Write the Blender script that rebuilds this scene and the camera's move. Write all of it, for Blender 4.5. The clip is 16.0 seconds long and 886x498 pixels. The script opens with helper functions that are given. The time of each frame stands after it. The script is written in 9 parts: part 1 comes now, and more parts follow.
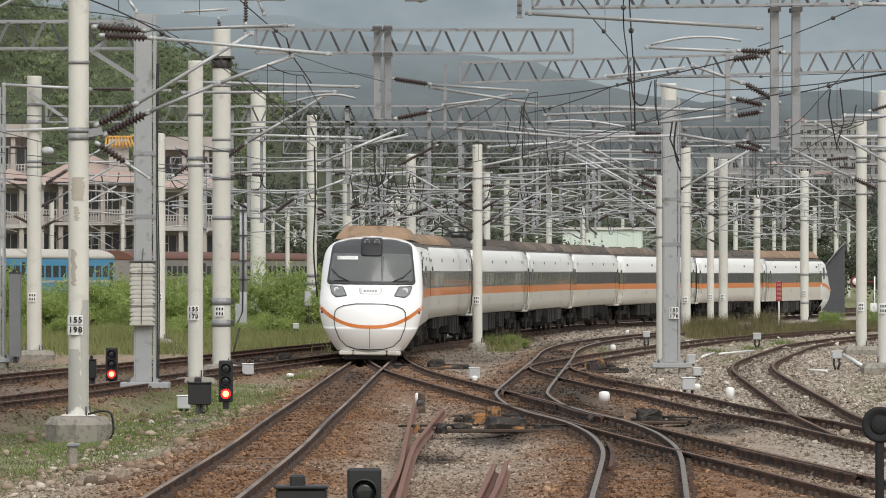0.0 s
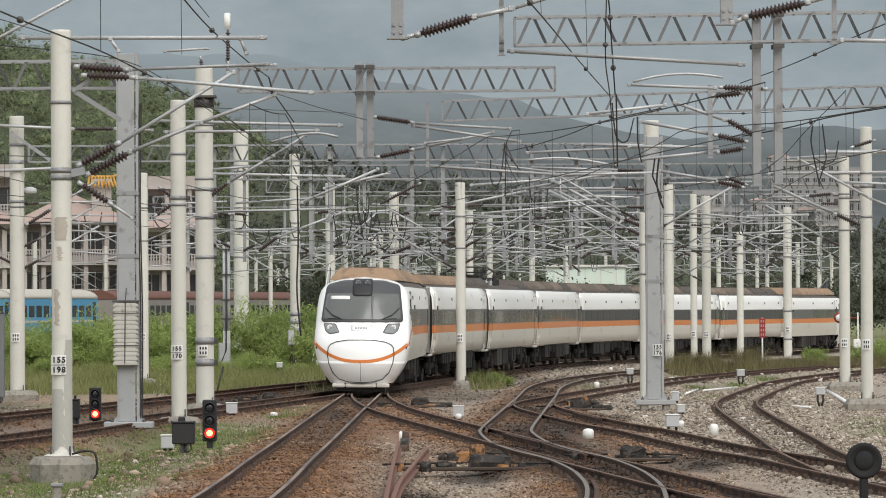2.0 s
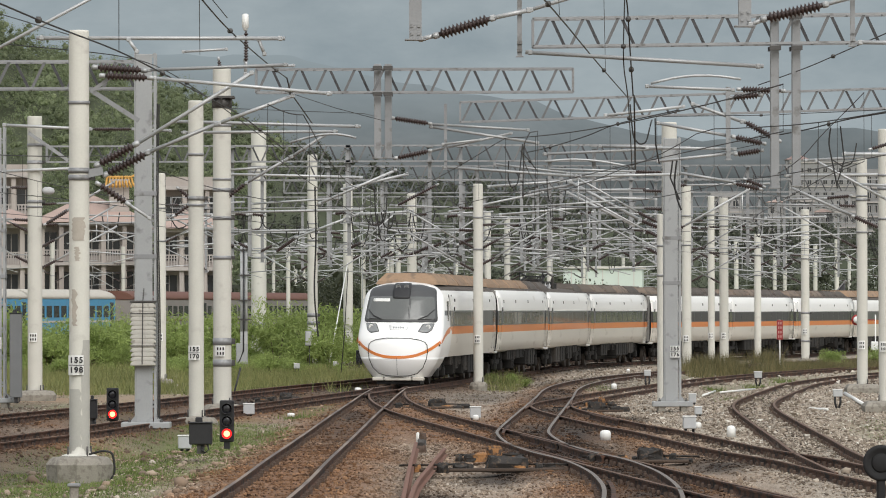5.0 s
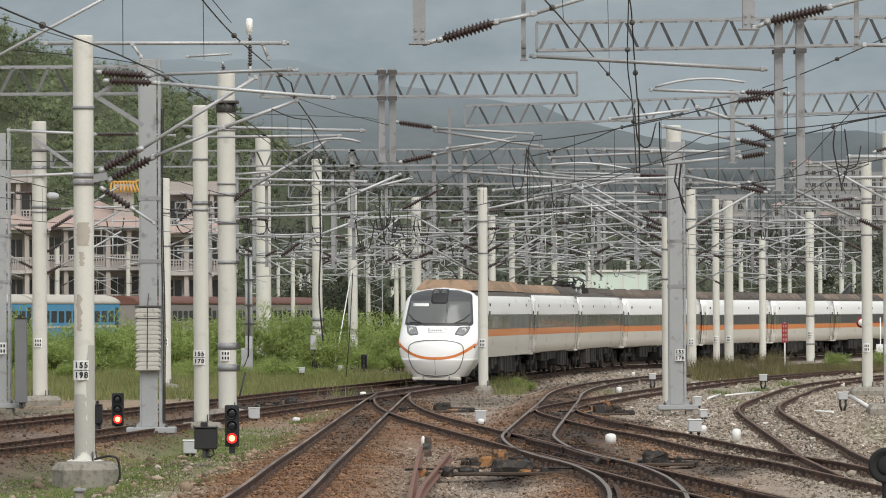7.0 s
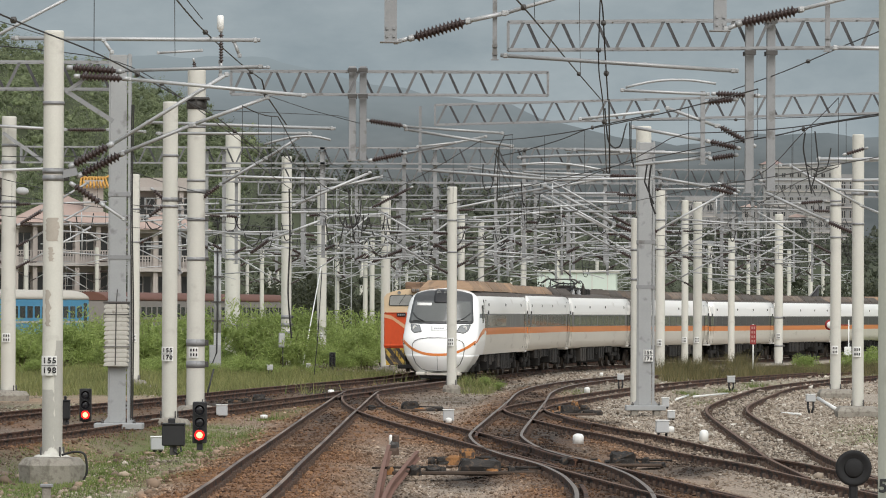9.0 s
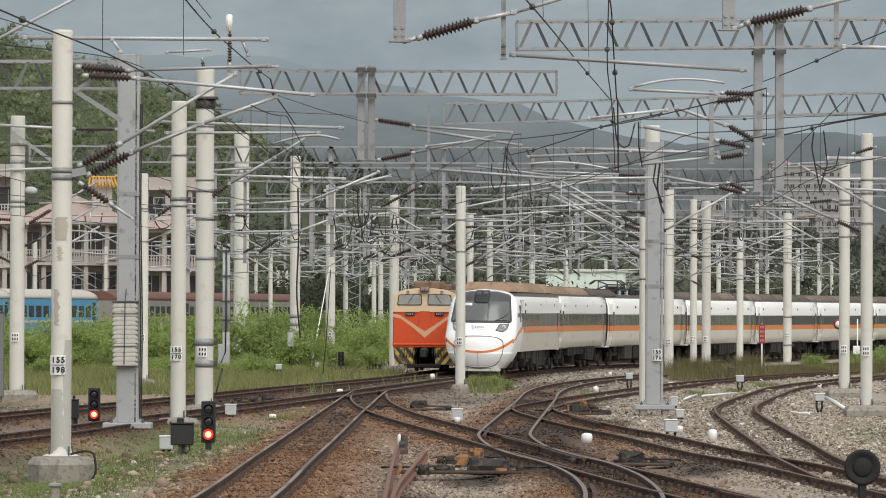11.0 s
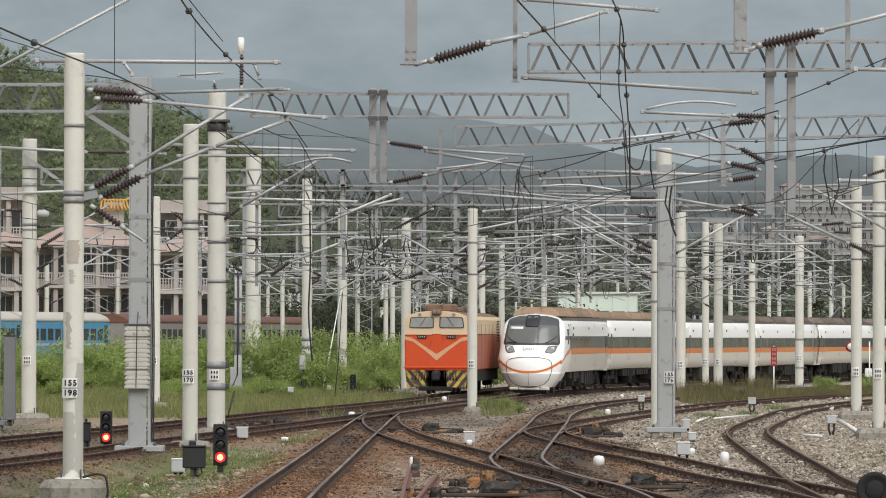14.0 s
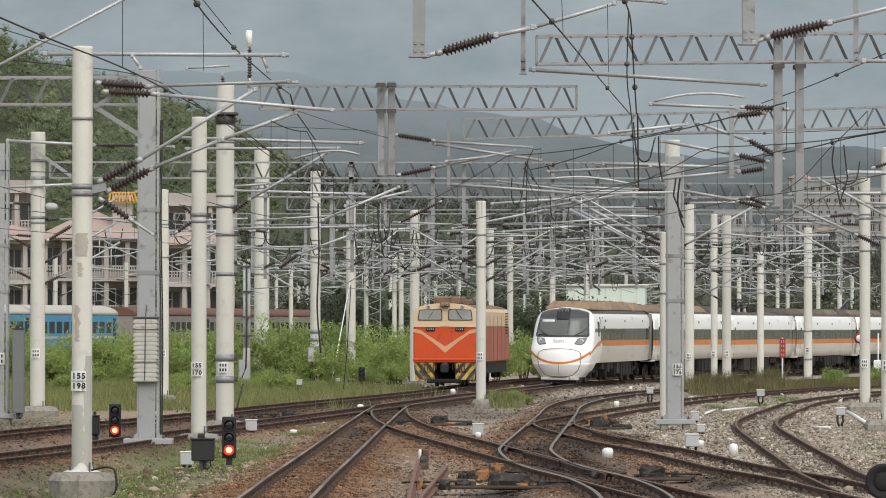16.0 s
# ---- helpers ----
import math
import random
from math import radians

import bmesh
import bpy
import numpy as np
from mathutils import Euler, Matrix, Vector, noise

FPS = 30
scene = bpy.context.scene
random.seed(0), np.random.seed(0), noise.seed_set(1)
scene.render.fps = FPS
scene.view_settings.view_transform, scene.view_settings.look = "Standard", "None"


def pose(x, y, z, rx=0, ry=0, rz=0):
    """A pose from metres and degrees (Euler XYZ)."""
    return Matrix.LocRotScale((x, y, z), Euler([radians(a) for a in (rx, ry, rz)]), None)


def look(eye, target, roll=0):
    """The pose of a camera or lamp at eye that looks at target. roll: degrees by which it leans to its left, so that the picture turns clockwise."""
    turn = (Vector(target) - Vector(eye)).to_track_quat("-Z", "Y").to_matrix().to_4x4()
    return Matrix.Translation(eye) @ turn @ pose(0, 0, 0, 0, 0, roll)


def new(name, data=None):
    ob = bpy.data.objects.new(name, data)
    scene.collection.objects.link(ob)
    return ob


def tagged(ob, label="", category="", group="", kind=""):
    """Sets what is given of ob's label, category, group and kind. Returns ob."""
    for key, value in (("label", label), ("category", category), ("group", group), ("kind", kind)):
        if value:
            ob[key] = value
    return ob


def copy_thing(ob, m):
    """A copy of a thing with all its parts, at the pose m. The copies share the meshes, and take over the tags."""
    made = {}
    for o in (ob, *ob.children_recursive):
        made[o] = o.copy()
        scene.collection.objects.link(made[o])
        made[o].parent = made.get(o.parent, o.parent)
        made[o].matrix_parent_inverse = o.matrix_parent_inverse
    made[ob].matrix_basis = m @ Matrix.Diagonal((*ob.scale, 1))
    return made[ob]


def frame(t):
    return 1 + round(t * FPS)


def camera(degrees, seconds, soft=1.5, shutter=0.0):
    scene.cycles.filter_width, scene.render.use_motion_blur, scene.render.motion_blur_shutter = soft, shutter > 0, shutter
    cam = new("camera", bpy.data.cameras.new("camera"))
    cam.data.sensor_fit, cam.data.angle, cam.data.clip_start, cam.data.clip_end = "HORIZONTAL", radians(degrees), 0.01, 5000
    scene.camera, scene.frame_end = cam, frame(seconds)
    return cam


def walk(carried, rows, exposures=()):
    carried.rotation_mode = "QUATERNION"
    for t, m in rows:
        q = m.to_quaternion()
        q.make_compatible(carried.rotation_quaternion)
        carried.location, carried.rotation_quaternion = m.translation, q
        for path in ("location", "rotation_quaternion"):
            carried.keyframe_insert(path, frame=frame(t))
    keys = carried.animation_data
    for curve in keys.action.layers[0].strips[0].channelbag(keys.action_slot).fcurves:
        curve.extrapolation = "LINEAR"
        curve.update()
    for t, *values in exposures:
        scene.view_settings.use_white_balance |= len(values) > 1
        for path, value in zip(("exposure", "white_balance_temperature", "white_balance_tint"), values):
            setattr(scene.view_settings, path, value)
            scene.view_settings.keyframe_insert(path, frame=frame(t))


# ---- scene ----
cam = camera(10.54, 16.0, soft=1.0)
EYE = (0.0, 0.0, 2.72)
# seconds, turn to the left, tilt upwards, lean (degrees) of the hand-held camera on its spot
AIM = [
    (0, 0.0120, 0.2359, -0.002),
    (0.5, -0.0007, 0.3009, -0.079),
    (1, -0.0120, 0.4342, -0.094),
    (1.5, -0.1281, 0.5889, -0.190),
    (2, -0.1903, 0.6898, -0.284),
    (2.5, -0.0888, 0.7536, -0.234),
    (3, -0.0344, 0.8142, -0.266),
    (3.5, -0.0411, 0.8239, -0.263),
    (4, -0.0357, 0.9081, -0.154),
    (4.5, -0.0517, 0.7600, -0.092),
    (4.7, -0.0146, 0.7060, -0.092),
    (6.8, 0.0491, 0.7015, -0.389),
    (7, 0.0745, 0.7519, -0.322),
    (7.5, -0.0341, 0.7451, -0.052),
    (8, -0.1696, 0.7621, 0.144),
    (8.5, -0.2215, 0.7830, 0.109),
    (9, -0.2912, 0.7367, 0.199),
    (11.3, -0.1467, 0.7281, 0.191),
    (11.5, -0.0708, 0.7368, 0.226),
    (12, 0.0635, 0.7919, 0.077),
    (12.5, 0.1327, 0.9183, 0.013),
    (13, 0.1673, 0.8899, 0.035),
    (13.5, 0.0181, 0.9717, 0.105),
    (14, -0.0460, 0.9987, 0.144),
    (14.5, 0.0000, 1.0044, 0.000),
    (15, -0.0627, 0.9765, -0.059),
    (15.5, -0.0700, 0.9413, -0.048),
    (16, 0.0543, 0.9079, 0.048)]


def aim(turn, tilt, lean):
    a, b = radians(turn), radians(tilt)
    way = Vector((-math.sin(a) * math.cos(b), math.cos(a) * math.cos(b), math.sin(b)))
    return look(EYE, Vector(EYE) + way * 100, lean)


walk(cam, [(t, aim(a, b, c)) for t, a, b, c in AIM], [(0, 0.16), (16, 0.16)])

# ---- world and sun: an overcast afternoon ----
world = bpy.data.worlds.new("overcast_sky")
scene.world = world
world.use_nodes = True
wn, wl = world.node_tree.nodes, world.node_tree.links
sky = wn.new("ShaderNodeTexSky")
sky.sky_type, sky.sun_disc = "NISHITA", False
sky.sun_elevation, sky.sun_rotation = radians(46), radians(159)
sky.air_density, sky.dust_density = 1.6, 4.0
cloud = wn.new("ShaderNodeMix")
cloud.data_type = "RGBA"
cloud.inputs[0].default_value = 0.72
cloud.inputs[7].default_value = (7.6, 7.8, 7.9, 1)
wl.new(sky.outputs[0], cloud.inputs[6])
wl.new(cloud.outputs[2], wn["Background"].inputs[0])
wn["Background"].inputs[1].default_value = 0.1
sun = new("sun", bpy.data.lights.new("sun", "SUN"))
sun.data.energy, sun.data.angle, sun.data.color = 2.1, radians(50), (1.0, 0.985, 0.955)
sun.matrix_world = look((0, 0, 50), (-17, 44, 0))


# ---- materials ----
def mat(name, colour, rough=0.6, metal=0.0, vary=0.12, scale=3.0, fine=40.0, bump=0.0, dirt_or_glint=None, dirt_at=0.55, coat=0.0,
        per_object=0.0, dirt_scale=None, stretch=None, bump_scale=None):
    """A surface with two scales of variation, fine relief and, where given, patches of dirt, wear or painted
    reflection.
    """
    m = bpy.data.materials.new(name)
    m.use_nodes = True
    n, l = m.node_tree.nodes, m.node_tree.links
    b = n["Principled BSDF"]
    b.inputs["Roughness"].default_value, b.inputs["Metallic"].default_value = rough, metal
    b.inputs["Coat Weight"].default_value = coat
    co = n.new("ShaderNodeTexCoord")
    vec = co.outputs["Object"]
    if stretch:
        mp = n.new("ShaderNodeMapping")
        mp.inputs["Scale"].default_value = stretch
        l.new(vec, mp.inputs[0])
        vec = mp.outputs[0]

    def noise_tex(s, detail=4.0):
        t = n.new("ShaderNodeTexNoise")
        t.inputs["Scale"].default_value, t.inputs["Detail"].default_value = s, detail
        l.new(vec, t.inputs["Vector"])
        return t

    def mixed(fac, a, bb, mode="MIX"):
        x = n.new("ShaderNodeMix")
        x.data_type, x.blend_type = "RGBA", mode
        for k, v in ((0, fac), (6, a), (7, bb)):
            if isinstance(v, (int, float)):
                x.inputs[k].default_value = v
            elif isinstance(v, tuple):
                x.inputs[k].default_value = (*v, 1)
            else:
                l.new(v, x.inputs[k])
        return x.outputs[2]

    big, small = noise_tex(scale), noise_tex(fine)
    lo, hi = tuple(c * (1 - vary) for c in colour), tuple(min(1, c * (1 + vary)) for c in colour)
    out = mixed(big.outputs[0], lo, hi)
    grain = n.new("ShaderNodeMapRange")
    grain.inputs[3].default_value, grain.inputs[4].default_value = 1 - vary * 0.8, 1 + vary * 0.8
    l.new(small.outputs[0], grain.inputs[0])
    out = mixed(1.0, out, grain.outputs[0], "MULTIPLY")
    if per_object:
        info = n.new("ShaderNodeObjectInfo")
        r = n.new("ShaderNodeMapRange")
        r.inputs[3].default_value, r.inputs[4].default_value = 1 - per_object, 1 + per_object
        l.new(info.outputs["Random"], r.inputs[0])
        out = mixed(1.0, out, r.outputs[0], "MULTIPLY")
    if dirt_or_glint:
        patch = noise_tex(dirt_scale or scale * 1.7, 6.0)
        ramp = n.new("ShaderNodeMapRange")
        ramp.inputs[1].default_value, ramp.inputs[2].default_value = dirt_at, dirt_at + 0.12
        l.new(patch.outputs[0], ramp.inputs[0])
        out = mixed(ramp.outputs[0], out, dirt_or_glint)
    l.new(out, b.inputs["Base Color"])
    if bump:
        bp = n.new("ShaderNodeBump")
        bp.inputs["Strength"].default_value, bp.inputs["Distance"].default_value = 0.7, bump
        l.new((noise_tex(bump_scale) if bump_scale else small).outputs[0], bp.inputs["Height"])
        l.new(bp.outputs[0], b.inputs["Normal"])
    return m


def glow(name, colour, strength):
    m = bpy.data.materials.new(name)
    m.use_nodes = True
    b = m.node_tree.nodes["Principled BSDF"]
    b.inputs["Base Color"].default_value = (*colour, 1)
    b.inputs["Emission Color"].default_value = (*colour, 1)
    b.inputs["Emission Strength"].default_value = strength
    return m


CONCRETE = mat("pole_concrete", (0.575, 0.565, 0.515), 0.85, vary=0.1, scale=1.3, fine=30, bump=0.004, per_object=0.08,
               dirt_or_glint=(0.44, 0.42, 0.385), dirt_at=0.6, dirt_scale=1.6)
CONCRETE_PATCH = mat("pole_repair_patch", (0.42, 0.38, 0.33), 0.9, vary=0.12, scale=6, bump=0.004)
CONCRETE_BARE = mat("bare_grey_concrete", (0.42, 0.41, 0.38), 0.9, vary=0.1, scale=5, bump=0.004)
SIGN_MARK = mat("faded_pink_marks", (0.42, 0.22, 0.2), 0.6, vary=0.1, scale=6)
SIGN_RED = mat("red_sign_paint", (0.26, 0.025, 0.025), 0.5, vary=0.1, scale=6)
FOUNDATION = mat("foundation_concrete", (0.275, 0.255, 0.22), 0.9, vary=0.25, scale=3, fine=40, bump=0.014,
                 dirt_or_glint=(0.19, 0.172, 0.145), dirt_at=0.5, dirt_scale=9)
STEEL = mat("galvanised_steel", (0.28, 0.285, 0.293), 0.55, 0.35, vary=0.12, scale=2.0, fine=25, per_object=0.1,
            dirt_or_glint=(0.17, 0.165, 0.16), dirt_at=0.56)
# One weathered steel in two tones: shade painted on back lacing, light on front.
LACING_SHADED = mat("weathered_shaded_angle", (0.075, 0.075, 0.08), 0.7, 0.15, vary=0.5, scale=2.0, fine=25)
LACING_LIT = mat("weathered_lit_angle", (0.15, 0.152, 0.156), 0.65, 0.2, vary=0.3, scale=2.0, fine=25)
STEEL_PAINT = mat("grey_painted_steel", (0.325, 0.335, 0.34), 0.6, 0.0, vary=0.1, scale=1.5, fine=25,
                  dirt_or_glint=(0.21, 0.21, 0.215), dirt_at=0.58, dirt_scale=3.5)
TUBE = mat("aluminium_tube", (0.40, 0.408, 0.414), 0.45, 0.3, vary=0.22, scale=1.5, fine=30, per_object=0.22)
STEEL_DARK = mat("weathered_dark_steel", (0.085, 0.081, 0.078), 0.6, 0.4, vary=0.2, scale=6)
INSULATOR = mat("brown_glazed_porcelain", (0.036, 0.021, 0.019), 0.32, vary=0.25, scale=12, coat=0.25)
WIRE = mat("weathered_copper_wire", (0.04, 0.039, 0.038), 0.55, 0.5, vary=0.15, scale=1)
RAIL_SIDE = mat("rusty_rail", (0.098, 0.046, 0.027), 0.8, 0.2, vary=0.3, scale=2, fine=60, bump=0.003, dirt_or_glint=(0.02, 0.014, 0.012), dirt_at=0.47)
RAIL_TOP = mat("worn_rail_head", (0.20, 0.165, 0.14), 0.45, 0.35, vary=0.25, scale=1.5, dirt_or_glint=(0.14, 0.1, 0.08), dirt_at=0.55)
RAIL_MAIN = mat("dull_rail_head", (0.235, 0.17, 0.128), 0.45, 0.1, vary=0.25, scale=0.5, dirt_or_glint=(0.10, 0.068, 0.052), dirt_at=0.45, dirt_scale=0.25)
RAIL_RUST = mat("rusty_rail_head", (0.13, 0.076, 0.05), 0.7, 0.15, vary=0.25, scale=2)
SLEEPER = mat("oily_timber_sleeper", (0.075, 0.052, 0.038), 0.9, vary=0.3, scale=3, fine=30, bump=0.01, stretch=(1, 12, 12), per_object=0.25)
CLIP = mat("rusty_clip", (0.095, 0.064, 0.048), 0.7, 0.3, vary=0.3, scale=20)
GREASE = mat("greasy_black_steel", (0.02, 0.017, 0.015), 0.6, 0.2, vary=0.35, scale=7, bump=0.01, dirt_or_glint=(0.085, 0.055, 0.035), dirt_at=0.55)
WHITE_PAINT = mat("white_painted_metal", (0.78, 0.78, 0.76), 0.45, vary=0.05, scale=4, dirt_or_glint=(0.5, 0.46, 0.4), dirt_at=0.68)
BLACK = mat("matt_black_paint", (0.018, 0.018, 0.02), 0.5, vary=0.2, scale=8)
LETTER = mat("black_letter_paint", (0.02, 0.02, 0.022), 0.7, vary=0.1, scale=10)
GLASS_DARK = mat("dark_lens", (0.02, 0.02, 0.025), 0.12, vary=0.1, scale=10, coat=0.5)
RED_LAMP = glow("lit_red_signal_lens", (1.0, 0.012, 0.012), 2.6)
HOT_LAMP = glow("signal_lamp_core", (1.0, 0.5, 0.2), 2.2)
CABLE_BOX = mat("grey_cable_cover", (0.44, 0.45, 0.46), 0.6, vary=0.1, scale=3, dirt_or_glint=(0.3, 0.28, 0.26), dirt_at=0.62)


# ---- mesh helpers ----
def mesh_of(name, bm, materials, smooth=False):
    me = bpy.data.meshes.new(name)
    bmesh.ops.recalc_face_normals(bm, faces=bm.faces[:])
    bm.to_mesh(me)
    bm.free()
    for m in materials if isinstance(materials, (list, tuple)) else [materials]:
        me.materials.append(m)
    if smooth:
        for p in me.polygons:
            p.use_smooth = True
    return me


def part(name, bm, materials, parent, label="", smooth=False):
    ob = new(name, bm if isinstance(bm, bpy.types.Mesh) else mesh_of(name, bm, materials, smooth))
    ob.parent = parent
    return tagged(ob, label)


def thing(name, m, label, category, group="", kind=""):
    ob = new(name)
    ob.matrix_world = m
    ob.empty_display_size = 0.3
    return tagged(ob, label, category, group, kind)


def box(bm, c, s, rz=0.0, mi=0, bevel=0.0, m=None):
    """A box of size s about c, with chamfered edges where bevel is given."""
    t = Matrix.Translation(c) @ Matrix.Rotation(rz, 4, "Z")
    if m is not None:
        t = m @ t
    made = bmesh.ops.create_cube(bm, size=1, matrix=t @ Matrix.Diagonal((*s, 1)))
    faces = {f for v in made["verts"] for f in v.link_faces}
    for f in faces:
        f.material_index = mi
    if bevel:
        es = {e for f in faces for e in f.edges}
        r = bmesh.ops.bevel(bm, geom=list(es), offset=bevel, segments=1, affect="EDGES", profile=0.5)
        for f in r["faces"]:
            f.material_index = mi


def tube(bm, pts, r, n=6, mi=0, r1=None, cap=True):
    """A round bar through the points, tapering to r1."""
    pts = [Vector(p) for p in pts]
    rings = []
    for i, p in enumerate(pts):
        d = (pts[min(i + 1, len(pts) - 1)] - pts[max(i - 1, 0)]).normalized()
        a = d.cross(Vector((0, 0, 1)) if abs(d.z) < 0.9 else Vector((1, 0, 0))).normalized()
        b = d.cross(a)
        rr = r if r1 is None else r + (r1 - r) * i / (len(pts) - 1)
        rings.append([bm.verts.new(p + rr * (math.cos(k * math.tau / n) * a + math.sin(k * math.tau / n) * b)) for k in range(n)])
    for u, v in zip(rings, rings[1:]):
        for k in range(n):
            f = bm.faces.new((u[k], u[(k + 1) % n], v[(k + 1) % n], v[k]))
            f.material_index, f.smooth = mi, n > 5
    if cap:
        for ring in (rings[0][::-1], rings[-1]):
            bm.faces.new(ring).material_index = mi


def bar(bm, p, q, w, h=None, mi=0):
    """A square-edged bar from p to q."""
    p, q = Vector(p), Vector(q)
    d = q - p
    m = Matrix.Translation((p + q) / 2) @ d.to_track_quat("X", "Z").to_matrix().to_4x4()
    made = bmesh.ops.create_cube(bm, size=1, matrix=m @ Matrix.Diagonal((d.length, w, h or w, 1)))
    for f in {f for v in made["verts"] for f in v.link_faces}:
        f.material_index = mi


def lathe(bm, p, q, prof, n=12, mi=0):
    """Turns the profile (share of the way, radius) round the axis p to q."""
    p, q = Vector(p), Vector(q)
    d = (q - p).normalized()
    a = d.cross(Vector((0, 0, 1)) if abs(d.z) < 0.9 else Vector((1, 0, 0))).normalized()
    b = d.cross(a)
    rings = []
    for s, r in prof:
        c = p + (q - p) * s
        rings.append([bm.verts.new(c + max(r, 1e-4) * (math.cos(k * math.tau / n) * a + math.sin(k * math.tau / n) * b)) for k in range(n)])
    for u, v in zip(rings, rings[1:]):
        for k in range(n):
            f = bm.faces.new((u[k], u[(k + 1) % n], v[(k + 1) % n], v[k]))
            f.material_index, f.smooth = mi, True
    for ring in (rings[0][::-1], rings[-1]):
        bm.faces.new(ring).material_index = mi


def loft(bm, rings, mi=0, close=True, smooth=True, caps=True):
    vs = [[bm.verts.new(p) for p in r] for r in rings]
    for u, v in zip(vs, vs[1:]):
        for k in range(len(u) if close else len(u) - 1):
            f = bm.faces.new((u[k], u[(k + 1) % len(u)], v[(k + 1) % len(u)], v[k]))
            f.material_index, f.smooth = mi, smooth
    if caps:
        for r in (vs[0][::-1], vs[-1]):
            bm.faces.new(r).material_index = mi
    return vs


def spline(pts, step=1.0):
    """A smooth line through the points (x, y), sampled at even steps of its length: an array of x, y, heading, arc."""
    p = np.array(pts, float)
    p = np.vstack([2 * p[0] - p[1], p, 2 * p[-1] - p[-2]])
    out = []
    for i in range(1, len(p) - 2):
        for u in np.linspace(0, 1, 40, endpoint=False):
            a, b, c, d = p[i - 1:i + 3]
            out.append(0.5 * ((2 * b) + (c - a) * u + (2 * a - 5 * b + 4 * c - d) * u ** 2 + (3 * b - a - 3 * c + d) * u ** 3))
    out = np.array(out)
    for _ in range(30):
        out[1:-1] = 0.25 * out[:-2] + 0.5 * out[1:-1] + 0.25 * out[2:]
    s = np.concatenate([[0], np.cumsum(np.hypot(*np.diff(out, axis=0).T))])
    at = np.arange(0, s[-1], step)
    x, y = np.interp(at, s, out[:, 0]), np.interp(at, s, out[:, 1])
    th = np.arctan2(np.gradient(x), np.gradient(y))
    return np.stack([x, y, th, at], 1)


# ---- the tracks' lines on the ground (x, y) ----
TRACKS = {
    "main": [(-3.35, 38), (-3.2, 48), (-3.01, 57.8), (-2.75, 74), (-2.66, 86.6), (-2.51, 102), (-2.33, 123.6), (-2.18, 139), (-2.0, 157),
             (-1.76, 167), (-0.60, 179.8), (0.15, 186.5), (1.79, 200), (2.70, 207.6), (4.2, 220), (5.2, 228), (6.95, 240), (8.6, 248),
             (13.7, 267.7), (18.8, 287.2), (24.05, 306.8), (29.8, 328), (39.5, 364), (50.5, 405)],
    "loop": [(-16.5, 62), (-13.2, 80), (-9.27, 100), (-7.2, 118), (-5.28, 134.5), (-3.3, 151), (-1.75, 165), (-0.4, 177), (0.95, 190)],
    "siding": [(-20.5, 60), (-15.6, 90), (-11.2, 122), (-8.06, 144.5), (-5.5, 165), (-3.08, 182), (-1.05, 197.6), (0.35, 213), (2.4, 232),
               (5.2, 250), (9.7, 268), (14.6, 286), (29.3, 340)],
    "crossover": [(8.1, 36), (6.3, 50), (4.93, 64), (4.26, 70.5), (3.5, 78), (2.3, 91), (1.15, 104), (-0.6, 124), (-1.35, 136), (-1.75, 147), (-1.9, 158)],
    "through": [(1.6, 38), (2.05, 50), (2.32, 57), (2.54, 62), (2.94, 71.6), (3.0, 77.6), (2.92, 81.7), (2.68, 86.3), (2.17, 91.4), (1.83, 97), (1.7, 103.7),
                (1.79, 108.5), (2.24, 119.8), (2.81, 133.6), (3.34, 146.5), (3.94, 161.7), (4.9, 175), (6.6, 189), (9.5, 205), (13, 221),
                (17.4, 238), (22.6, 256), (28, 274), (36, 300)],
    "ladder": [(11.4, 40), (9.4, 55), (8.2, 63), (6.94, 78.3), (6.41, 86), (5.62, 93), (4.75, 105.6), (4.13, 111.7), (3.4, 122), (2.95, 132), (3.2, 143)],
    "branch": [(2.7, 130), (3.2, 138), (4.1, 145), (5.8, 157), (9.9, 182), (14.6, 203), (20.2, 222), (28, 245), (40, 275)],
    "spur": [(7.0, 79), (7.1, 89.6), (7.37, 98.4), (7.74, 111), (8.3, 128), (8.87, 137.6), (9.7, 146), (11.2, 159), (13.1, 174), (16.4, 191),
             (21, 209), (30, 237)],
}
LINES = {k: spline(v, 0.6) for k, v in TRACKS.items()}


def grade(y):
    """The main line falls a little as it runs away."""
    return np.interp(y, [150, 175, 200, 232, 250, 275, 300], [0, -0.03, -0.06, -0.09, -0.13, -0.19, -0.22])


def main_distance(x, y):
    line = LINES["main"]
    return np.abs(x - np.interp(y, line[:, 1], line[:, 0]))


def bed_distance(x, y):
    """How far each point lies from the nearest track's centre."""
    best = np.full(x.shape, 1e9)
    for line in LINES.values():
        for k in range(0, len(line), 2):
            d2 = (x - line[k, 0]) ** 2 + (y - line[k, 1]) ** 2
            np.minimum(best, d2, out=best)
    return np.sqrt(best)


def lumps(x, y, s, seed=0.0):
    return np.array([noise.noise((a / s + seed, b / s, seed)) for a, b in zip(x.ravel(), y.ravel())]).reshape(x.shape)


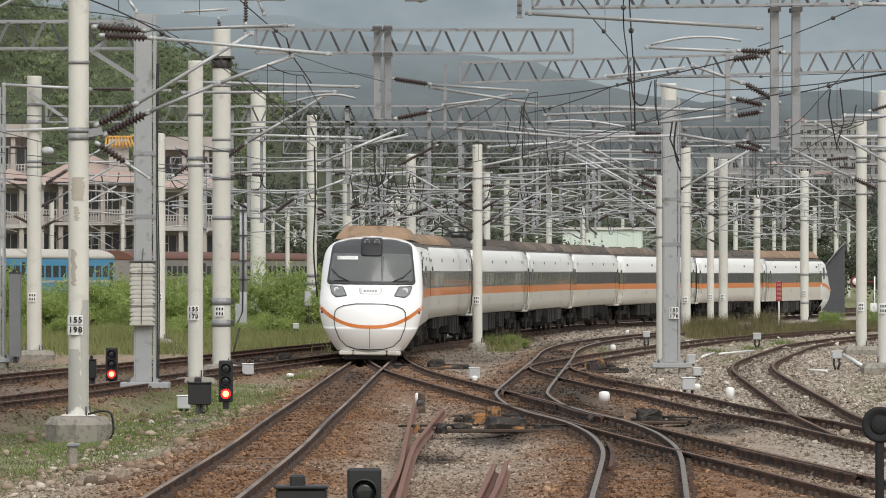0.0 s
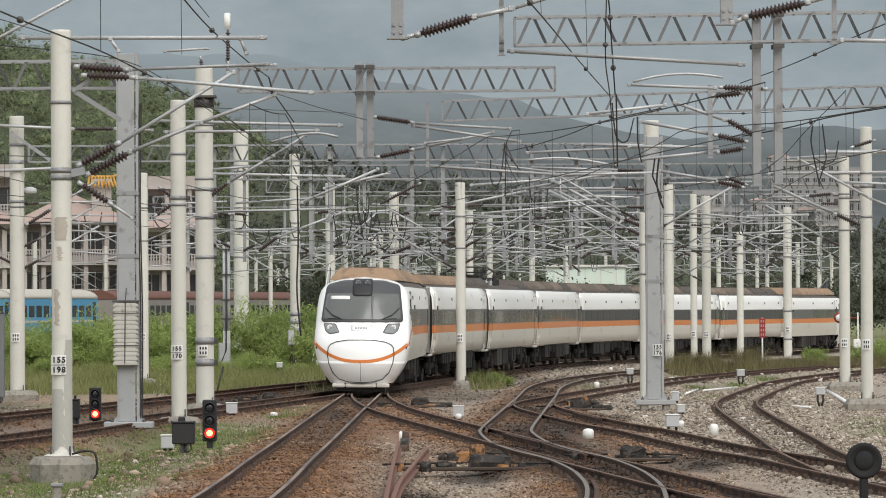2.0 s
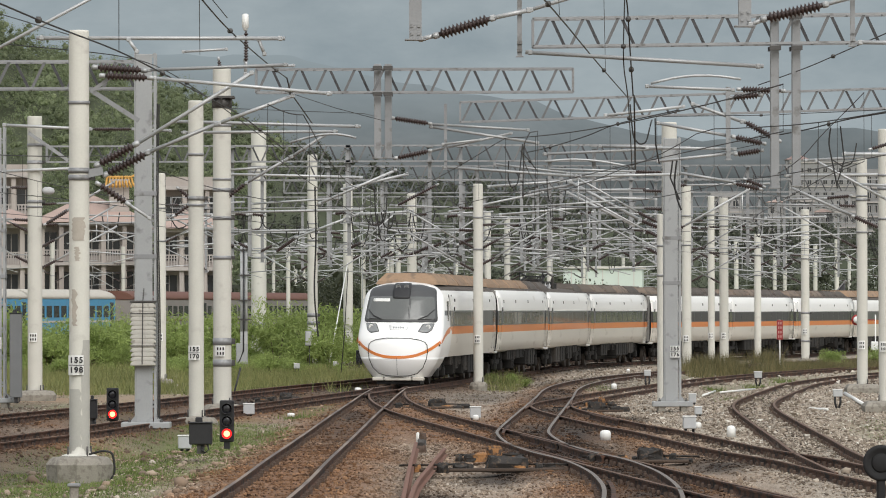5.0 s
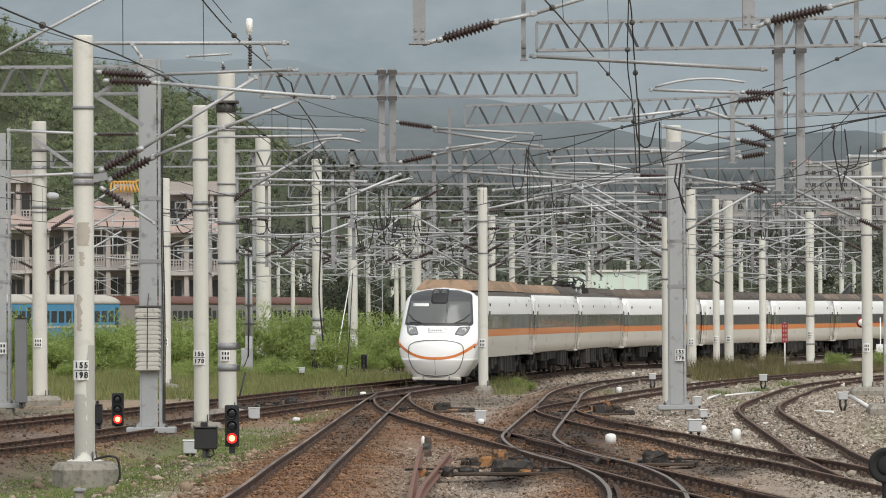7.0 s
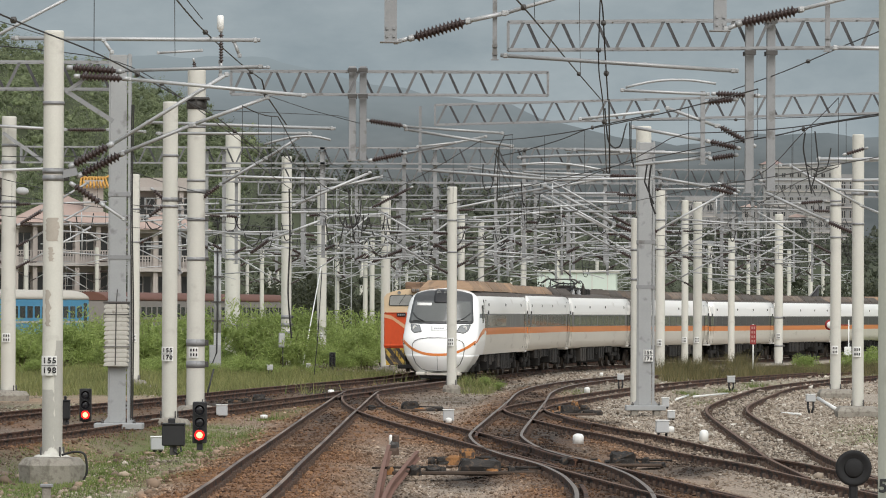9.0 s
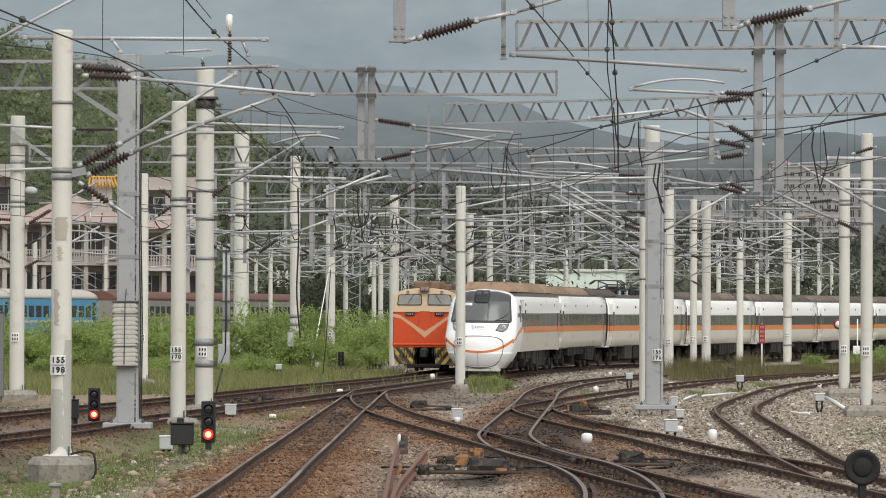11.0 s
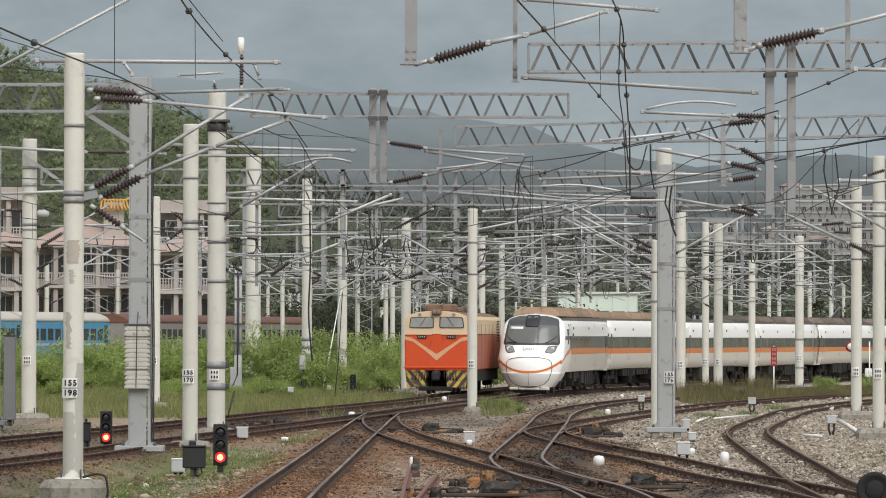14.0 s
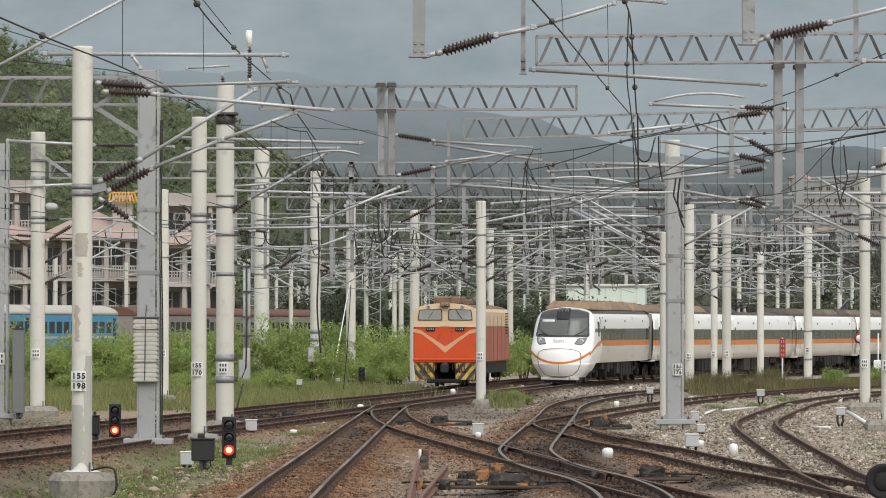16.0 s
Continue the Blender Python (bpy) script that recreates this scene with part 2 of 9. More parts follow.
# grass grows in these patches: x, y, half width, half length, density
GRASS = [(-6.4, 88, 2.1, 17, 1.25), (-5.3, 106, 1.6, 17, 1.2), (-9, 130, 2.2, 7, 0.3), (-14, 170, 9, 26, 1.0), (-9, 205, 8, 26, 1.0), (-3.6, 138, 0.9, 14, 0.5),
         (2.2, 190, 0.9, 15, 0.9), (-20, 215, 14, 50, 1.0), (12, 196, 4.5, 16, 0.9), (20, 222, 8, 14, 1.0), (12, 112, 2.2, 16, 0.8), (15.5, 130, 3, 20, 0.7),
         (10.5, 182, 4.2, 16, 0.7), (-6.8, 72, 1.6, 9, 0.6), (5.4, 171, 0.6, 9, 0.8), (9.5, 168, 1.2, 14, 0.5), (32, 240, 12, 22, 0.9)]


# bare sandy soil: x, y, half width, half length
SOIL = [(-13.8, 160, 4.5, 9), (-9.6, 160, 2.2, 6), (-17, 172, 5, 8)]


def soil_share(x, y):
    g = np.zeros(x.shape)
    for cx, cy, a, b in SOIL:
        g = np.maximum(g, np.clip(2.2 - 2.0 * np.sqrt(((x - cx) / a) ** 2 + ((y - cy) / b) ** 2), 0, 1))
    return g * np.clip(0.75 + 1.2 * lumps(x, y, 2.6, 12.5), 0, 1)


def grass_share(x, y):
    g = np.zeros(x.shape)
    for cx, cy, a, b, d in GRASS:
        g = np.maximum(g, d * np.clip(1.35 - np.sqrt(((x - cx) / a) ** 2 + ((y - cy) / b) ** 2), 0, 1))
    return g * (1 - 0.92 * soil_share(x, y))


# greasy black ballast round the switches, and dark ground under the locomotive: x, y, half width, half length
OILY = [(-2.0, 152, 1.1, 14), (-1.4, 166, 0.9, 8), (2.0, 96, 1.0, 11), (2.1, 112, 0.8, 9), (2.7, 131, 1.1, 10), (3.3, 146, 0.9, 7), (3.0, 82, 0.7, 8), (-0.2, 76, 0.5, 3), (0.9, 84, 0.8, 4),
        (5.0, 88, 0.9, 4), (-2.4, 128, 0.5, 10), (4.9, 128, 0.7, 5), (-5.4, 160, 0.7, 4), (2.6, 97, 1.3, 14), (2.9, 112, 1.2, 13),
        (3.0, 84, 1.2, 10), (3.4, 75, 1.0, 7), (3.3, 150, 0.8, 8),
        (-0.5, 178, 1.7, 14), (1.0, 190, 1.2, 9), (-0.6, 207, 2.2, 12), (2.6, 203, 1.8, 14), (6.5, 196, 1.6, 12), (-3.2, 172, 1.7, 12), (3.9, 163, 0.7, 10), (-6.0, 150, 1.4, 10)]


# milder dark patches along the busy tracks
DARK_BEDS = [(-9.3, 100, 1.3, 9), (-7.2, 118, 1.3, 13), (-11.2, 122, 1.4, 15), (-8.1, 144, 1.3, 13), (-13.6, 104, 1.4, 11), (-12.2, 86, 1.3, 9),
         (-1.0, 174, 3.2, 15), (2.2, 186, 2.2, 13), (5.0, 186, 2.6, 17), (0.6, 160, 2.6, 10), (8.0, 202, 2.4, 13), (-13.4, 142, 1.6, 14), (-16.5, 128, 1.6, 14), (-8.6, 92, 1.4, 12), (-10.2, 108, 2.0, 14), (-9.5, 132, 2.2, 12), (-6.4, 140, 2.0, 14), (-4.4, 160, 2.4, 13), (-2.4, 118, 0.9, 24)]


def oil_shade_share(x, y):
    g = np.zeros(x.shape)
    for cx, cy, a, b in OILY:
        g = np.maximum(g, np.clip(1.5 - 1.25 * np.sqrt(((x - cx) / a) ** 2 + ((y - cy) / b) ** 2), 0, 1))
    for cx, cy, a, b in DARK_BEDS:
        g = np.maximum(g, 0.58 * np.clip(1.6 - 1.3 * np.sqrt(((x - cx) / a) ** 2 + ((y - cy) / b) ** 2), 0, 1))
    # shade under the train, painted onto the main line's ballast
    g = np.maximum(g, 0.85 * np.clip(2.1 - main_distance(x, y) / 0.85, 0, 1) * np.clip((y - 165) / 12, 0, 1))
    return g * np.clip(0.92 + 0.6 * lumps(x, y, 0.8, 9.0), 0, 1)


def rust_share(x, y, d):
    r = np.clip(1.0 - 0.68 * np.clip((d - 0.95) / 1.2, 0, 1) - 0.25 * np.clip((y - 120) / 80, 0, 1) + 0.4 * lumps(x, y, 4.0, 7.7), 0, 1)
    return r * (1 - 0.97 * np.clip((x - 4.1) / 1.8, 0, 1))


# ---- ground ----
def ground_material():
    m = bpy.data.materials.new("ballast_and_soil")
    m.use_nodes = True
    n, l = m.node_tree.nodes, m.node_tree.links
    b = n["Principled BSDF"]
    b.inputs["Roughness"].default_value = 0.95
    co = n.new("ShaderNodeTexCoord").outputs["Object"]

    def tex(kind, s):
        t = n.new(kind)
        t.inputs["Scale"].default_value = s
        l.new(co, t.inputs["Vector"])
        return t

    def mix(fac, a, bb, mode="MIX"):
        x = n.new("ShaderNodeMix")
        x.data_type, x.blend_type = "RGBA", mode
        for k, v in ((0, fac), (6, a), (7, bb)):
            if isinstance(v, (int, float)):
                x.inputs[k].default_value = v
            elif isinstance(v, tuple):
                x.inputs[k].default_value = (*v, 1)
            else:
                l.new(v, x.inputs[k])
        return x.outputs[2]

    cells = tex("ShaderNodeTexVoronoi", 23)
    tone = n.new("ShaderNodeSeparateColor")
    l.new(cells.outputs["Color"], tone.inputs[0])
    grey = mix(tone.outputs[0], (0.24, 0.198, 0.154), (0.47, 0.41, 0.338))
    brown = mix(tone.outputs[1], (0.135, 0.067, 0.035), (0.295, 0.16, 0.085))
    rust = n.new("ShaderNodeAttribute")
    rust.attribute_name = "rust"
    green = n.new("ShaderNodeAttribute")
    green.attribute_name = "green"
    c = mix(rust.outputs["Fac"], grey, brown)
    moss = mix(tex("ShaderNodeTexNoise", 5).outputs[0], (0.10, 0.13, 0.03), (0.2, 0.22, 0.07))
    patch = tex("ShaderNodeTexNoise", 1.6)
    patch.inputs["Detail"].default_value = 6
    soft = n.new("ShaderNodeMath")
    soft.operation = "MULTIPLY_ADD"
    soft.inputs[1].default_value, soft.inputs[2].default_value = 2.4, -0.65
    l.new(patch.outputs[0], soft.inputs[0])
    add = n.new("ShaderNodeMath")
    add.use_clamp = True
    l.new(green.outputs["Fac"], add.inputs[0])
    l.new(soft.outputs[0], add.inputs[1])
    cut = n.new("ShaderNodeMath")
    cut.operation, cut.use_clamp = "MULTIPLY", True
    l.new(add.outputs[0], cut.inputs[0])
    l.new(green.outputs["Fac"], cut.inputs[1])
    c = mix(cut.outputs[0], c, moss)
    soil = n.new("ShaderNodeAttribute")
    soil.attribute_name = "soil"
    c = mix(soil.outputs["Fac"], c, mix(tone.outputs[1], (0.235, 0.155, 0.095), (0.39, 0.275, 0.18)))
    # grease at the switches, plus painted shade under the train
    oil_shade = n.new("ShaderNodeAttribute")
    oil_shade.attribute_name = "oil_shade"
    c = mix(oil_shade.outputs["Fac"], c, mix(tone.outputs[2], (0.012, 0.010, 0.009), (0.04, 0.029, 0.022)))
    grain = n.new("ShaderNodeMapRange")
    grain.inputs[3].default_value, grain.inputs[4].default_value = 0.7, 1.25
    l.new(tex("ShaderNodeTexNoise", 0.55).outputs[0], grain.inputs[0])
    c = mix(1.0, c, grain.outputs[0], "MULTIPLY")
    l.new(c, b.inputs["Base Color"])
    bp = n.new("ShaderNodeBump")
    bp.inputs["Strength"].default_value, bp.inputs["Distance"].default_value = 0.8, 0.05
    l.new(cells.outputs["Distance"], bp.inputs["Height"])
    l.new(bp.outputs[0], b.inputs["Normal"])
    return m


def ground_height(x, y):
    d = bed_distance(x, y)
    z = -0.150 - 0.145 * np.clip((d - 1.15) / 0.9, 0, 1) + 0.03 * lumps(x, y, 1.1) + 0.07 * lumps(x, y, 6.0, 3.1) * np.clip(d - 1.0, 0, 1)
    z = z - 0.16 * np.clip((-x - 5.4) / 1.0, 0, 1) * np.clip((118 - y) / 12, 0, 1) * np.clip((d - 1.2) / 1.0, 0, 1)
    z = z + grade(y) * np.clip(1.8 - main_distance(x, y) / 2.2, 0, 1)
    return z, d


def make_ground():
    xs = np.concatenate([-np.geomspace(4000, 46, 24), np.arange(-44, 56, 0.5), np.geomspace(58, 4000, 24)])
    ys = np.concatenate([-np.geomspace(1500, 30, 10), np.arange(-10, 50, 6), np.arange(50, 130, 0.6), np.arange(130, 320, 1.4), np.geomspace(322, 4500, 30)])
    x, y = np.meshgrid(xs, ys)
    near = (np.abs(x - 5) < 52) & (y > 45) & (y < 320)
    z, rust, green = np.full(x.shape, -0.3), np.full(x.shape, 0.1), np.full(x.shape, 0.8)
    zn, d = ground_height(x[near], y[near])
    z[near] = zn
    rust[near] = rust_share(x[near], y[near], d)
    green[near] = np.clip(grass_share(x[near], y[near]) * np.clip((d - 0.5) / 0.8, 0, 1) * np.where(y[near] > 150, 0.55, 0.9), 0, 1)
    w, h = len(xs), len(ys)
    idx = np.arange(w * h).reshape(h, w)
    faces = np.stack([idx[:-1, :-1], idx[:-1, 1:], idx[1:, 1:], idx[1:, :-1]], -1).reshape(-1, 4)
    me = bpy.data.meshes.new("ground")
    me.from_pydata(np.stack([x.ravel(), y.ravel(), z.ravel()], 1).tolist(), [], faces.tolist())
    oil_shade, soil = np.zeros(x.shape), np.zeros(x.shape)
    oil_shade[near] = oil_shade_share(x[near], y[near])
    soil[near] = soil_share(x[near], y[near])
    for name, v in (("rust", rust), ("green", green), ("oil_shade", oil_shade), ("soil", soil)):
        a = me.attributes.new(name, "FLOAT", "POINT")
        a.data.foreach_set("value", v.ravel().astype(np.float32))
    me.materials.append(ground_material())
    for p in me.polygons:
        p.use_smooth = True
    return tagged(new("ground", me), "brown and grey railway ballast with patches of grass and soil", "ground", kind="structure")


make_ground()

# ---- rails and sleepers ----
PROFILE = [(-0.062, -0.15), (0.062, -0.15), (0.062, -0.138), (0.012, -0.118), (0.010, -0.045), (0.034, -0.034), (0.034, -0.004), (0.026, 0.0),
           (-0.026, 0.0), (-0.034, -0.004), (-0.034, -0.034), (-0.010, -0.045), (-0.012, -0.118), (-0.062, -0.138)]
GAUGE = 1.067 + 0.065


def rail_mesh(line, side, top, falls=False):
    bm = bmesh.new()
    rings = []
    for x, y, th, _ in line:
        cx, cy, dz = x + side * math.cos(th), y - side * math.sin(th), float(grade(y)) if falls else 0.0
        rings.append([(cx + u * math.cos(th), cy - u * math.sin(th), v + dz) for u, v in PROFILE])
    loft(bm, rings, 0, smooth=False)
    for f in bm.faces:
        c = f.calc_center_median()
        if c.z - (float(grade(c.y)) if falls else 0.0) > -0.003:
            f.material_index = 1
    return mesh_of("rail", bm, [RAIL_SIDE, top])


def sleeper_mesh():
    bm = bmesh.new()
    box(bm, (0, 0, -0.225), (2.15, 0.22, 0.14), mi=0, bevel=0.015)
    for s in (-1, 1):
        for o in (-0.1, 0.1):
            box(bm, (s * GAUGE / 2 + o, 0, -0.115), (0.05, 0.1, 0.09), mi=1)
    return mesh_of("sleeper", bm, [SLEEPER, CLIP])


SLEEPER_MESH = sleeper_mesh()
TRACK_LABELS = {"main": "railway track with worn shiny rails on brown ballast", "loop": "rusty railway track joining the main line",
                "siding": "rusty siding track under the orange locomotive", "crossover": "greasy crossover track between two lines",
                "through": "curving railway track with shiny rail heads", "ladder": "straight rusty ladder track on grey ballast",
                "branch": "rusty branch track bending away", "spur": "sharply bending spur track on grey ballast"}
# short guard rails inside the running rails at the crossings: from y, to y, offset
CHECK_RAILS = {"through": [(66, 76, -0.43), (88, 97, 0.43), (104, 112, -0.43)], "crossover": [(63, 73, 0.44), (84, 93, -0.43), (96, 104, 0.44)],
               "ladder": [(66, 74, -0.44), (116, 124, 0.43)], "main": [(150, 158, -0.43), (160, 168, 0.43)], "loop": [(150, 160, 0.43)]}
for key, line in LINES.items():
    track = thing("railway_track", Matrix(), TRACK_LABELS[key], "railway track", "yard tracks", "structure")
    top = RAIL_TOP if key == "through" else RAIL_MAIN if key == "main" else RAIL_RUST
    for side in (-GAUGE / 2, GAUGE / 2):
        part("rail", rail_mesh(line[::2], side, top, key == "main"), None, track)
    for y0, y1, side in CHECK_RAILS.get(key, ()):
        seg = line[(line[:, 1] > y0) & (line[:, 1] < y1)]
        part("check_rail", rail_mesh(seg, side, RAIL_SIDE), None, track, "greasy dark check rail")
    far = bmesh.new()
    for k, (x, y, th, _) in enumerate(line):
        if y < 150:
            sl = part("sleeper", SLEEPER_MESH, None, track)
            sl.matrix_world = Matrix.Translation((x + random.uniform(-0.03, 0.03), y, random.uniform(-0.012, 0.006))) @ Matrix.Rotation(-th + random.uniform(-0.01, 0.01), 4, "Z")
        else:
            box(far, (x, y, -0.225 + (float(grade(y)) if key == "main" else 0.0)), (2.15, 0.22, 0.13), rz=-th)
    if far.verts:
        tagged(part("far_sleepers", far, SLEEPER, track), kind="stuff")
    else:
        far.free()


# ---- masts and gantries of the overhead line ----
def concrete_mast(x, y, h, r, base=0.35, patch=False, bands=2):
    """A round concrete mast on its concrete foot."""
    ob = thing("concrete_mast", pose(x, y, 0), "pale round concrete catenary mast on a concrete foot", "mast", "overhead line masts")
    bm = bmesh.new()
    n = 20
    rings = [[(rr * math.cos(k * math.tau / n), rr * math.sin(k * math.tau / n), z) for k in range(n)]
             for z, rr in ((-0.1, r), (-0.09, r), (h * 0.33, r), (h * 0.66, r), (h - 0.05, r), (h - 0.03, r), (h - 0.005, r * 0.93), (h, r * 0.9))]
    loft(bm, rings)
    part("shaft", bm, CONCRETE, ob)
    if base:
        bm = bmesh.new()
        m = 4 if base >= 0.45 and x > 0 else 10
        R = (r + base) * (1.25 if m == 4 else 1)
        loft(bm, [[(q * math.cos((k + .5) * math.tau / m), q * math.sin((k + .5) * math.tau / m), z) for k in range(m)]
                  for z, q in ((-0.52, R * 1.0), (-0.3, R * 1.03), (-0.13, R * 1.05), (-0.03, R * 0.93), (0.0, R * 0.86), (0.02, r * 1.4), (0.04, r * 1.1))], smooth=False)
        part("foundation", bm, FOUNDATION, ob, "weathered concrete foot")
        for k in range(4):
            bm = bmesh.new()
            a = k * math.pi / 2 - 0.9
            tube(bm, [(r * 1.35 * math.cos(a), r * 1.35 * math.sin(a), -0.02), (r * 1.35 * math.cos(a), r * 1.35 * math.sin(a), 0.2)], 0.02, 6)
            part("anchor_bolt", bm, STEEL_DARK, ob)
    for k in range(bands):
        z = h * (0.83 - 0.16 * k) if bands < 4 else h * (0.93 - 0.17 * k)
        bm = bmesh.new()
        rr = r + 0.012
        loft(bm, [[(q * math.cos(i * math.tau / n), q * math.sin(i * math.tau / n), zz) for i in range(n)]
                  for zz, q in ((z - 0.03, rr - 0.012), (z - 0.03, rr + 0.004), (z + 0.03, rr + 0.004), (z + 0.03, rr - 0.012))])
        part("clamp_band", bm, STEEL, ob)
    return ob


def lattice(bm, w, d, z0, z1, pitch, leg=0.06, lace=0.028):
    """Four angle legs with diagonal lacing."""
    for sx in (-1, 1):
        for sy in (-1, 1):
            bar(bm, (sx * w / 2, sy * d / 2, z0), (sx * w / 2, sy * d / 2, z1), leg)
    n = max(1, round((z1 - z0) / pitch))
    for k in range(n):
        a, b = z0 + (z1 - z0) * k / n, z0 + (z1 - z0) * (k + 1) / n
        if k % 2:
            a, b = b, a
        for s in (-1, 1):
            bar(bm, (-w / 2, s * d / 2, a), (w / 2, s * d / 2, b), lace)
            bar(bm, (s * w / 2, -d / 2, a), (s * w / 2, d / 2, b), lace)


def truss(x0, x1, y, z, h=0.65, d=0.6, pitch=0.74, slope=0.0, lean=0.0, label="grey lattice gantry beam over the tracks", chord=0.055):
    """A box girder of four chords with W lacing from x0 to x1."""
    ob = thing("gantry_beam", pose(x0, y, z, 0, 0, 0), label, "gantry beam", "gantry beams")
    L = x1 - x0
    n = max(2, round(L / pitch))

    def at(k, s, u):
        q = L * k / n
        return (q, s * d / 2 + lean * q, u * h + slope * q)
    for s in (-1, 1):
        for u in (0, 1):
            bm = bmesh.new()
            bar(bm, at(0, s, u), at(n, s, u), chord, chord)
            part("chord", bm, STEEL, ob)
        bm = bmesh.new()
        for k in range(n):
            top = tuple((p + q) / 2 for p, q in zip(at(k, s, 1), at(k + 1, s, 1)))
            a, b = at(k, s, 0), at(k + 1, s, 0)
            if s < 0:
                bar(bm, (a[0] + 0.06, a[1], a[2]), (top[0] - 0.05, top[1], top[2]), 0.02, 0.07)
            else:
                bar(bm, (top[0] + 0.05, top[1], top[2]), (b[0] - 0.06, b[1], b[2]), 0.02, 0.07)
        # front face takes the lit tone, back face the shaded one
        part("lacing", bm, LACING_LIT if s < 0 else LACING_SHADED, ob)
    bm = bmesh.new()
    for k in range(n + 1):
        for u in (0, 1):
            bar(bm, at(k, -1, u), at(k, 1, u), 0.03)
    for k in (0, n):
        for s in (-1, 1):
            bar(bm, at(k, s, 0), at(k, s, 1), chord)
    part("cross_bars", bm, STEEL, ob)
    return ob


MASTS = [
    (-6.71, 88.2, 7.84, 0.187, 0.42), (-13.60, 159.4, 9.12, 0.244, 0.45), (-6.20, 119.8, 7.91, 0.190, 0.35), (-6.30, 136.0, 9.52, 0.256, 0.30),
    (-9.62, 248.6, 11.79, 0.395, 0.20), (-6.49, 235.9, 10.27, 0.250, 0.20), (-4.90, 243.4, 9.02, 0.243, 0.15), (1.22, 175.2, 7.25, 0.180, 0.15),
    (-1.58, 231.2, 8.24, 0.231, 0.15), (10.88, 216.1, 8.24, 0.216, 0.20), (13.51, 243.4, 8.36, 0.172, 0.15), (13.44, 231.2, 8.00, 0.218, 0.20),
    (16.20, 248.6, 6.52, 0.175, 0.10), (18.86, 251.3, 7.83, 0.222, 0.20), (14.67, 168.8, 7.98, 0.189, 0.45), (12.67, 138.4, 7.85, 0.171, 0.50),
    (-10.92, 185.0, 7.94, 0.185, 0.30), (6.81, 145.4, 8.33, 0.231, 0.00), (6.37, 141.8, 5.47, 0.100, 0.00), (-16.83, 472.2, 7.72, 0.170, 0.00),
    (-12.37, 379.5, 7.72, 0.170, 0.00), (-17.60, 566.7, 7.72, 0.170, 0.00), (-18.04, 615.9, 7.72, 0.170, 0.00), (-5.61, 472.2, 7.72, 0.170, 0.00),
    (-3.23, 334.6, 7.72, 0.170, 0.00), (-2.44, 531.2, 7.72, 0.170, 0.00), (-1.35, 544.9, 7.72, 0.170, 0.00), (3.51, 269.0, 7.72, 0.170, 0.00),
    (6.28, 287.2, 7.72, 0.170, 0.00), (12.36, 772.7, 7.72, 0.170, 0.00), (14.14, 732.8, 7.72, 0.170, 0.00), (1.24, 500.0, 7.72, 0.170, 0.00),
    (-6.00, 354.2, 7.72, 0.170, 0.00), (-3.92, 354.2, 7.72, 0.170, 0.00), (21.50, 354.2, 7.72, 0.170, 0.00), (29.20, 425.0, 7.72, 0.170, 0.00),
    (29.51, 416.7, 7.72, 0.170, 0.00), (29.82, 386.4, 7.72, 0.170, 0.00), (28.92, 354.2, 7.72, 0.170, 0.00), (17.56, 472.2, 7.72, 0.170, 0.00),
    (11.18, 386.4, 7.72, 0.170, 0.00), (2.24, 250.0, 7.72, 0.170, 0.00), (21.00, 531.2, 7.72, 0.170, 0.00), (-25.86, 386.4, 7.72, 0.170, 0.00),
    (-28.92, 354.2, 7.72, 0.170, 0.00), (39.78, 472.2, 7.72, 0.170, 0.00), (35.05, 386.4, 7.72, 0.170, 0.00)]
MAST_ONE = [concrete_mast(x, y, h, r, b) for x, y, h, r, b in MASTS][0]
BEAMS = [
    (2.07, 11.86, 111.9, 8.80, 0.011, 0.812), (-5.30, 3.63, 135.3, 8.80, 0.000, 0.812), (0.52, 16.15, 157.1, 8.80, 0.030, 0.868), (-16.46, 9.26, 198.8, 8.80, 0.000, 0.812),
    (-9.21, 16.50, 227.7, 8.80, 0.000, 0.812), (-8.46, 24.32, 253.3, 8.80, 0.000, 0.812), (-16.53, 24.46, 290.3, 8.80, 0.000, 0.812), (-7.46, 31.78, 344.5, 8.80, 0.000, 0.812),
    (-17.94, -6.73, 501.7, 8.80, 0.000, 0.812), (-13.38, -7.40, 115.6, 8.02, 0, 0.812)]
for x0, x1, y, z, slope, pitch in BEAMS:
    truss(x0, x1, y, z, slope=slope, pitch=pitch)


# ---- cantilevers, insulators and wires ----
def insulator(bm, p, q, r=0.085, mi=0):
    """A ribbed porcelain rod."""
    n = max(6, round((Vector(q) - Vector(p)).length / 0.085))
    prof = [(0, r * 0.42), (0.06, r * 0.42)]
    for k in range(n):
        a = 0.07 + 0.86 * k / n
        d = 0.86 / n
        prof += [(a, r * 0.52), (a + d * 0.35, r), (a + d * 0.55, r), (a + d * 0.75, r * 0.55)]
    prof += [(0.94, r * 0.42), (1, r * 0.42)]
    lathe(bm, p, q, prof, 8, mi)


def clamp(bm, p, r):
    box(bm, p, (r * 2.6, r * 2.6, r * 2.6), mi=0, bevel=r * 0.5)


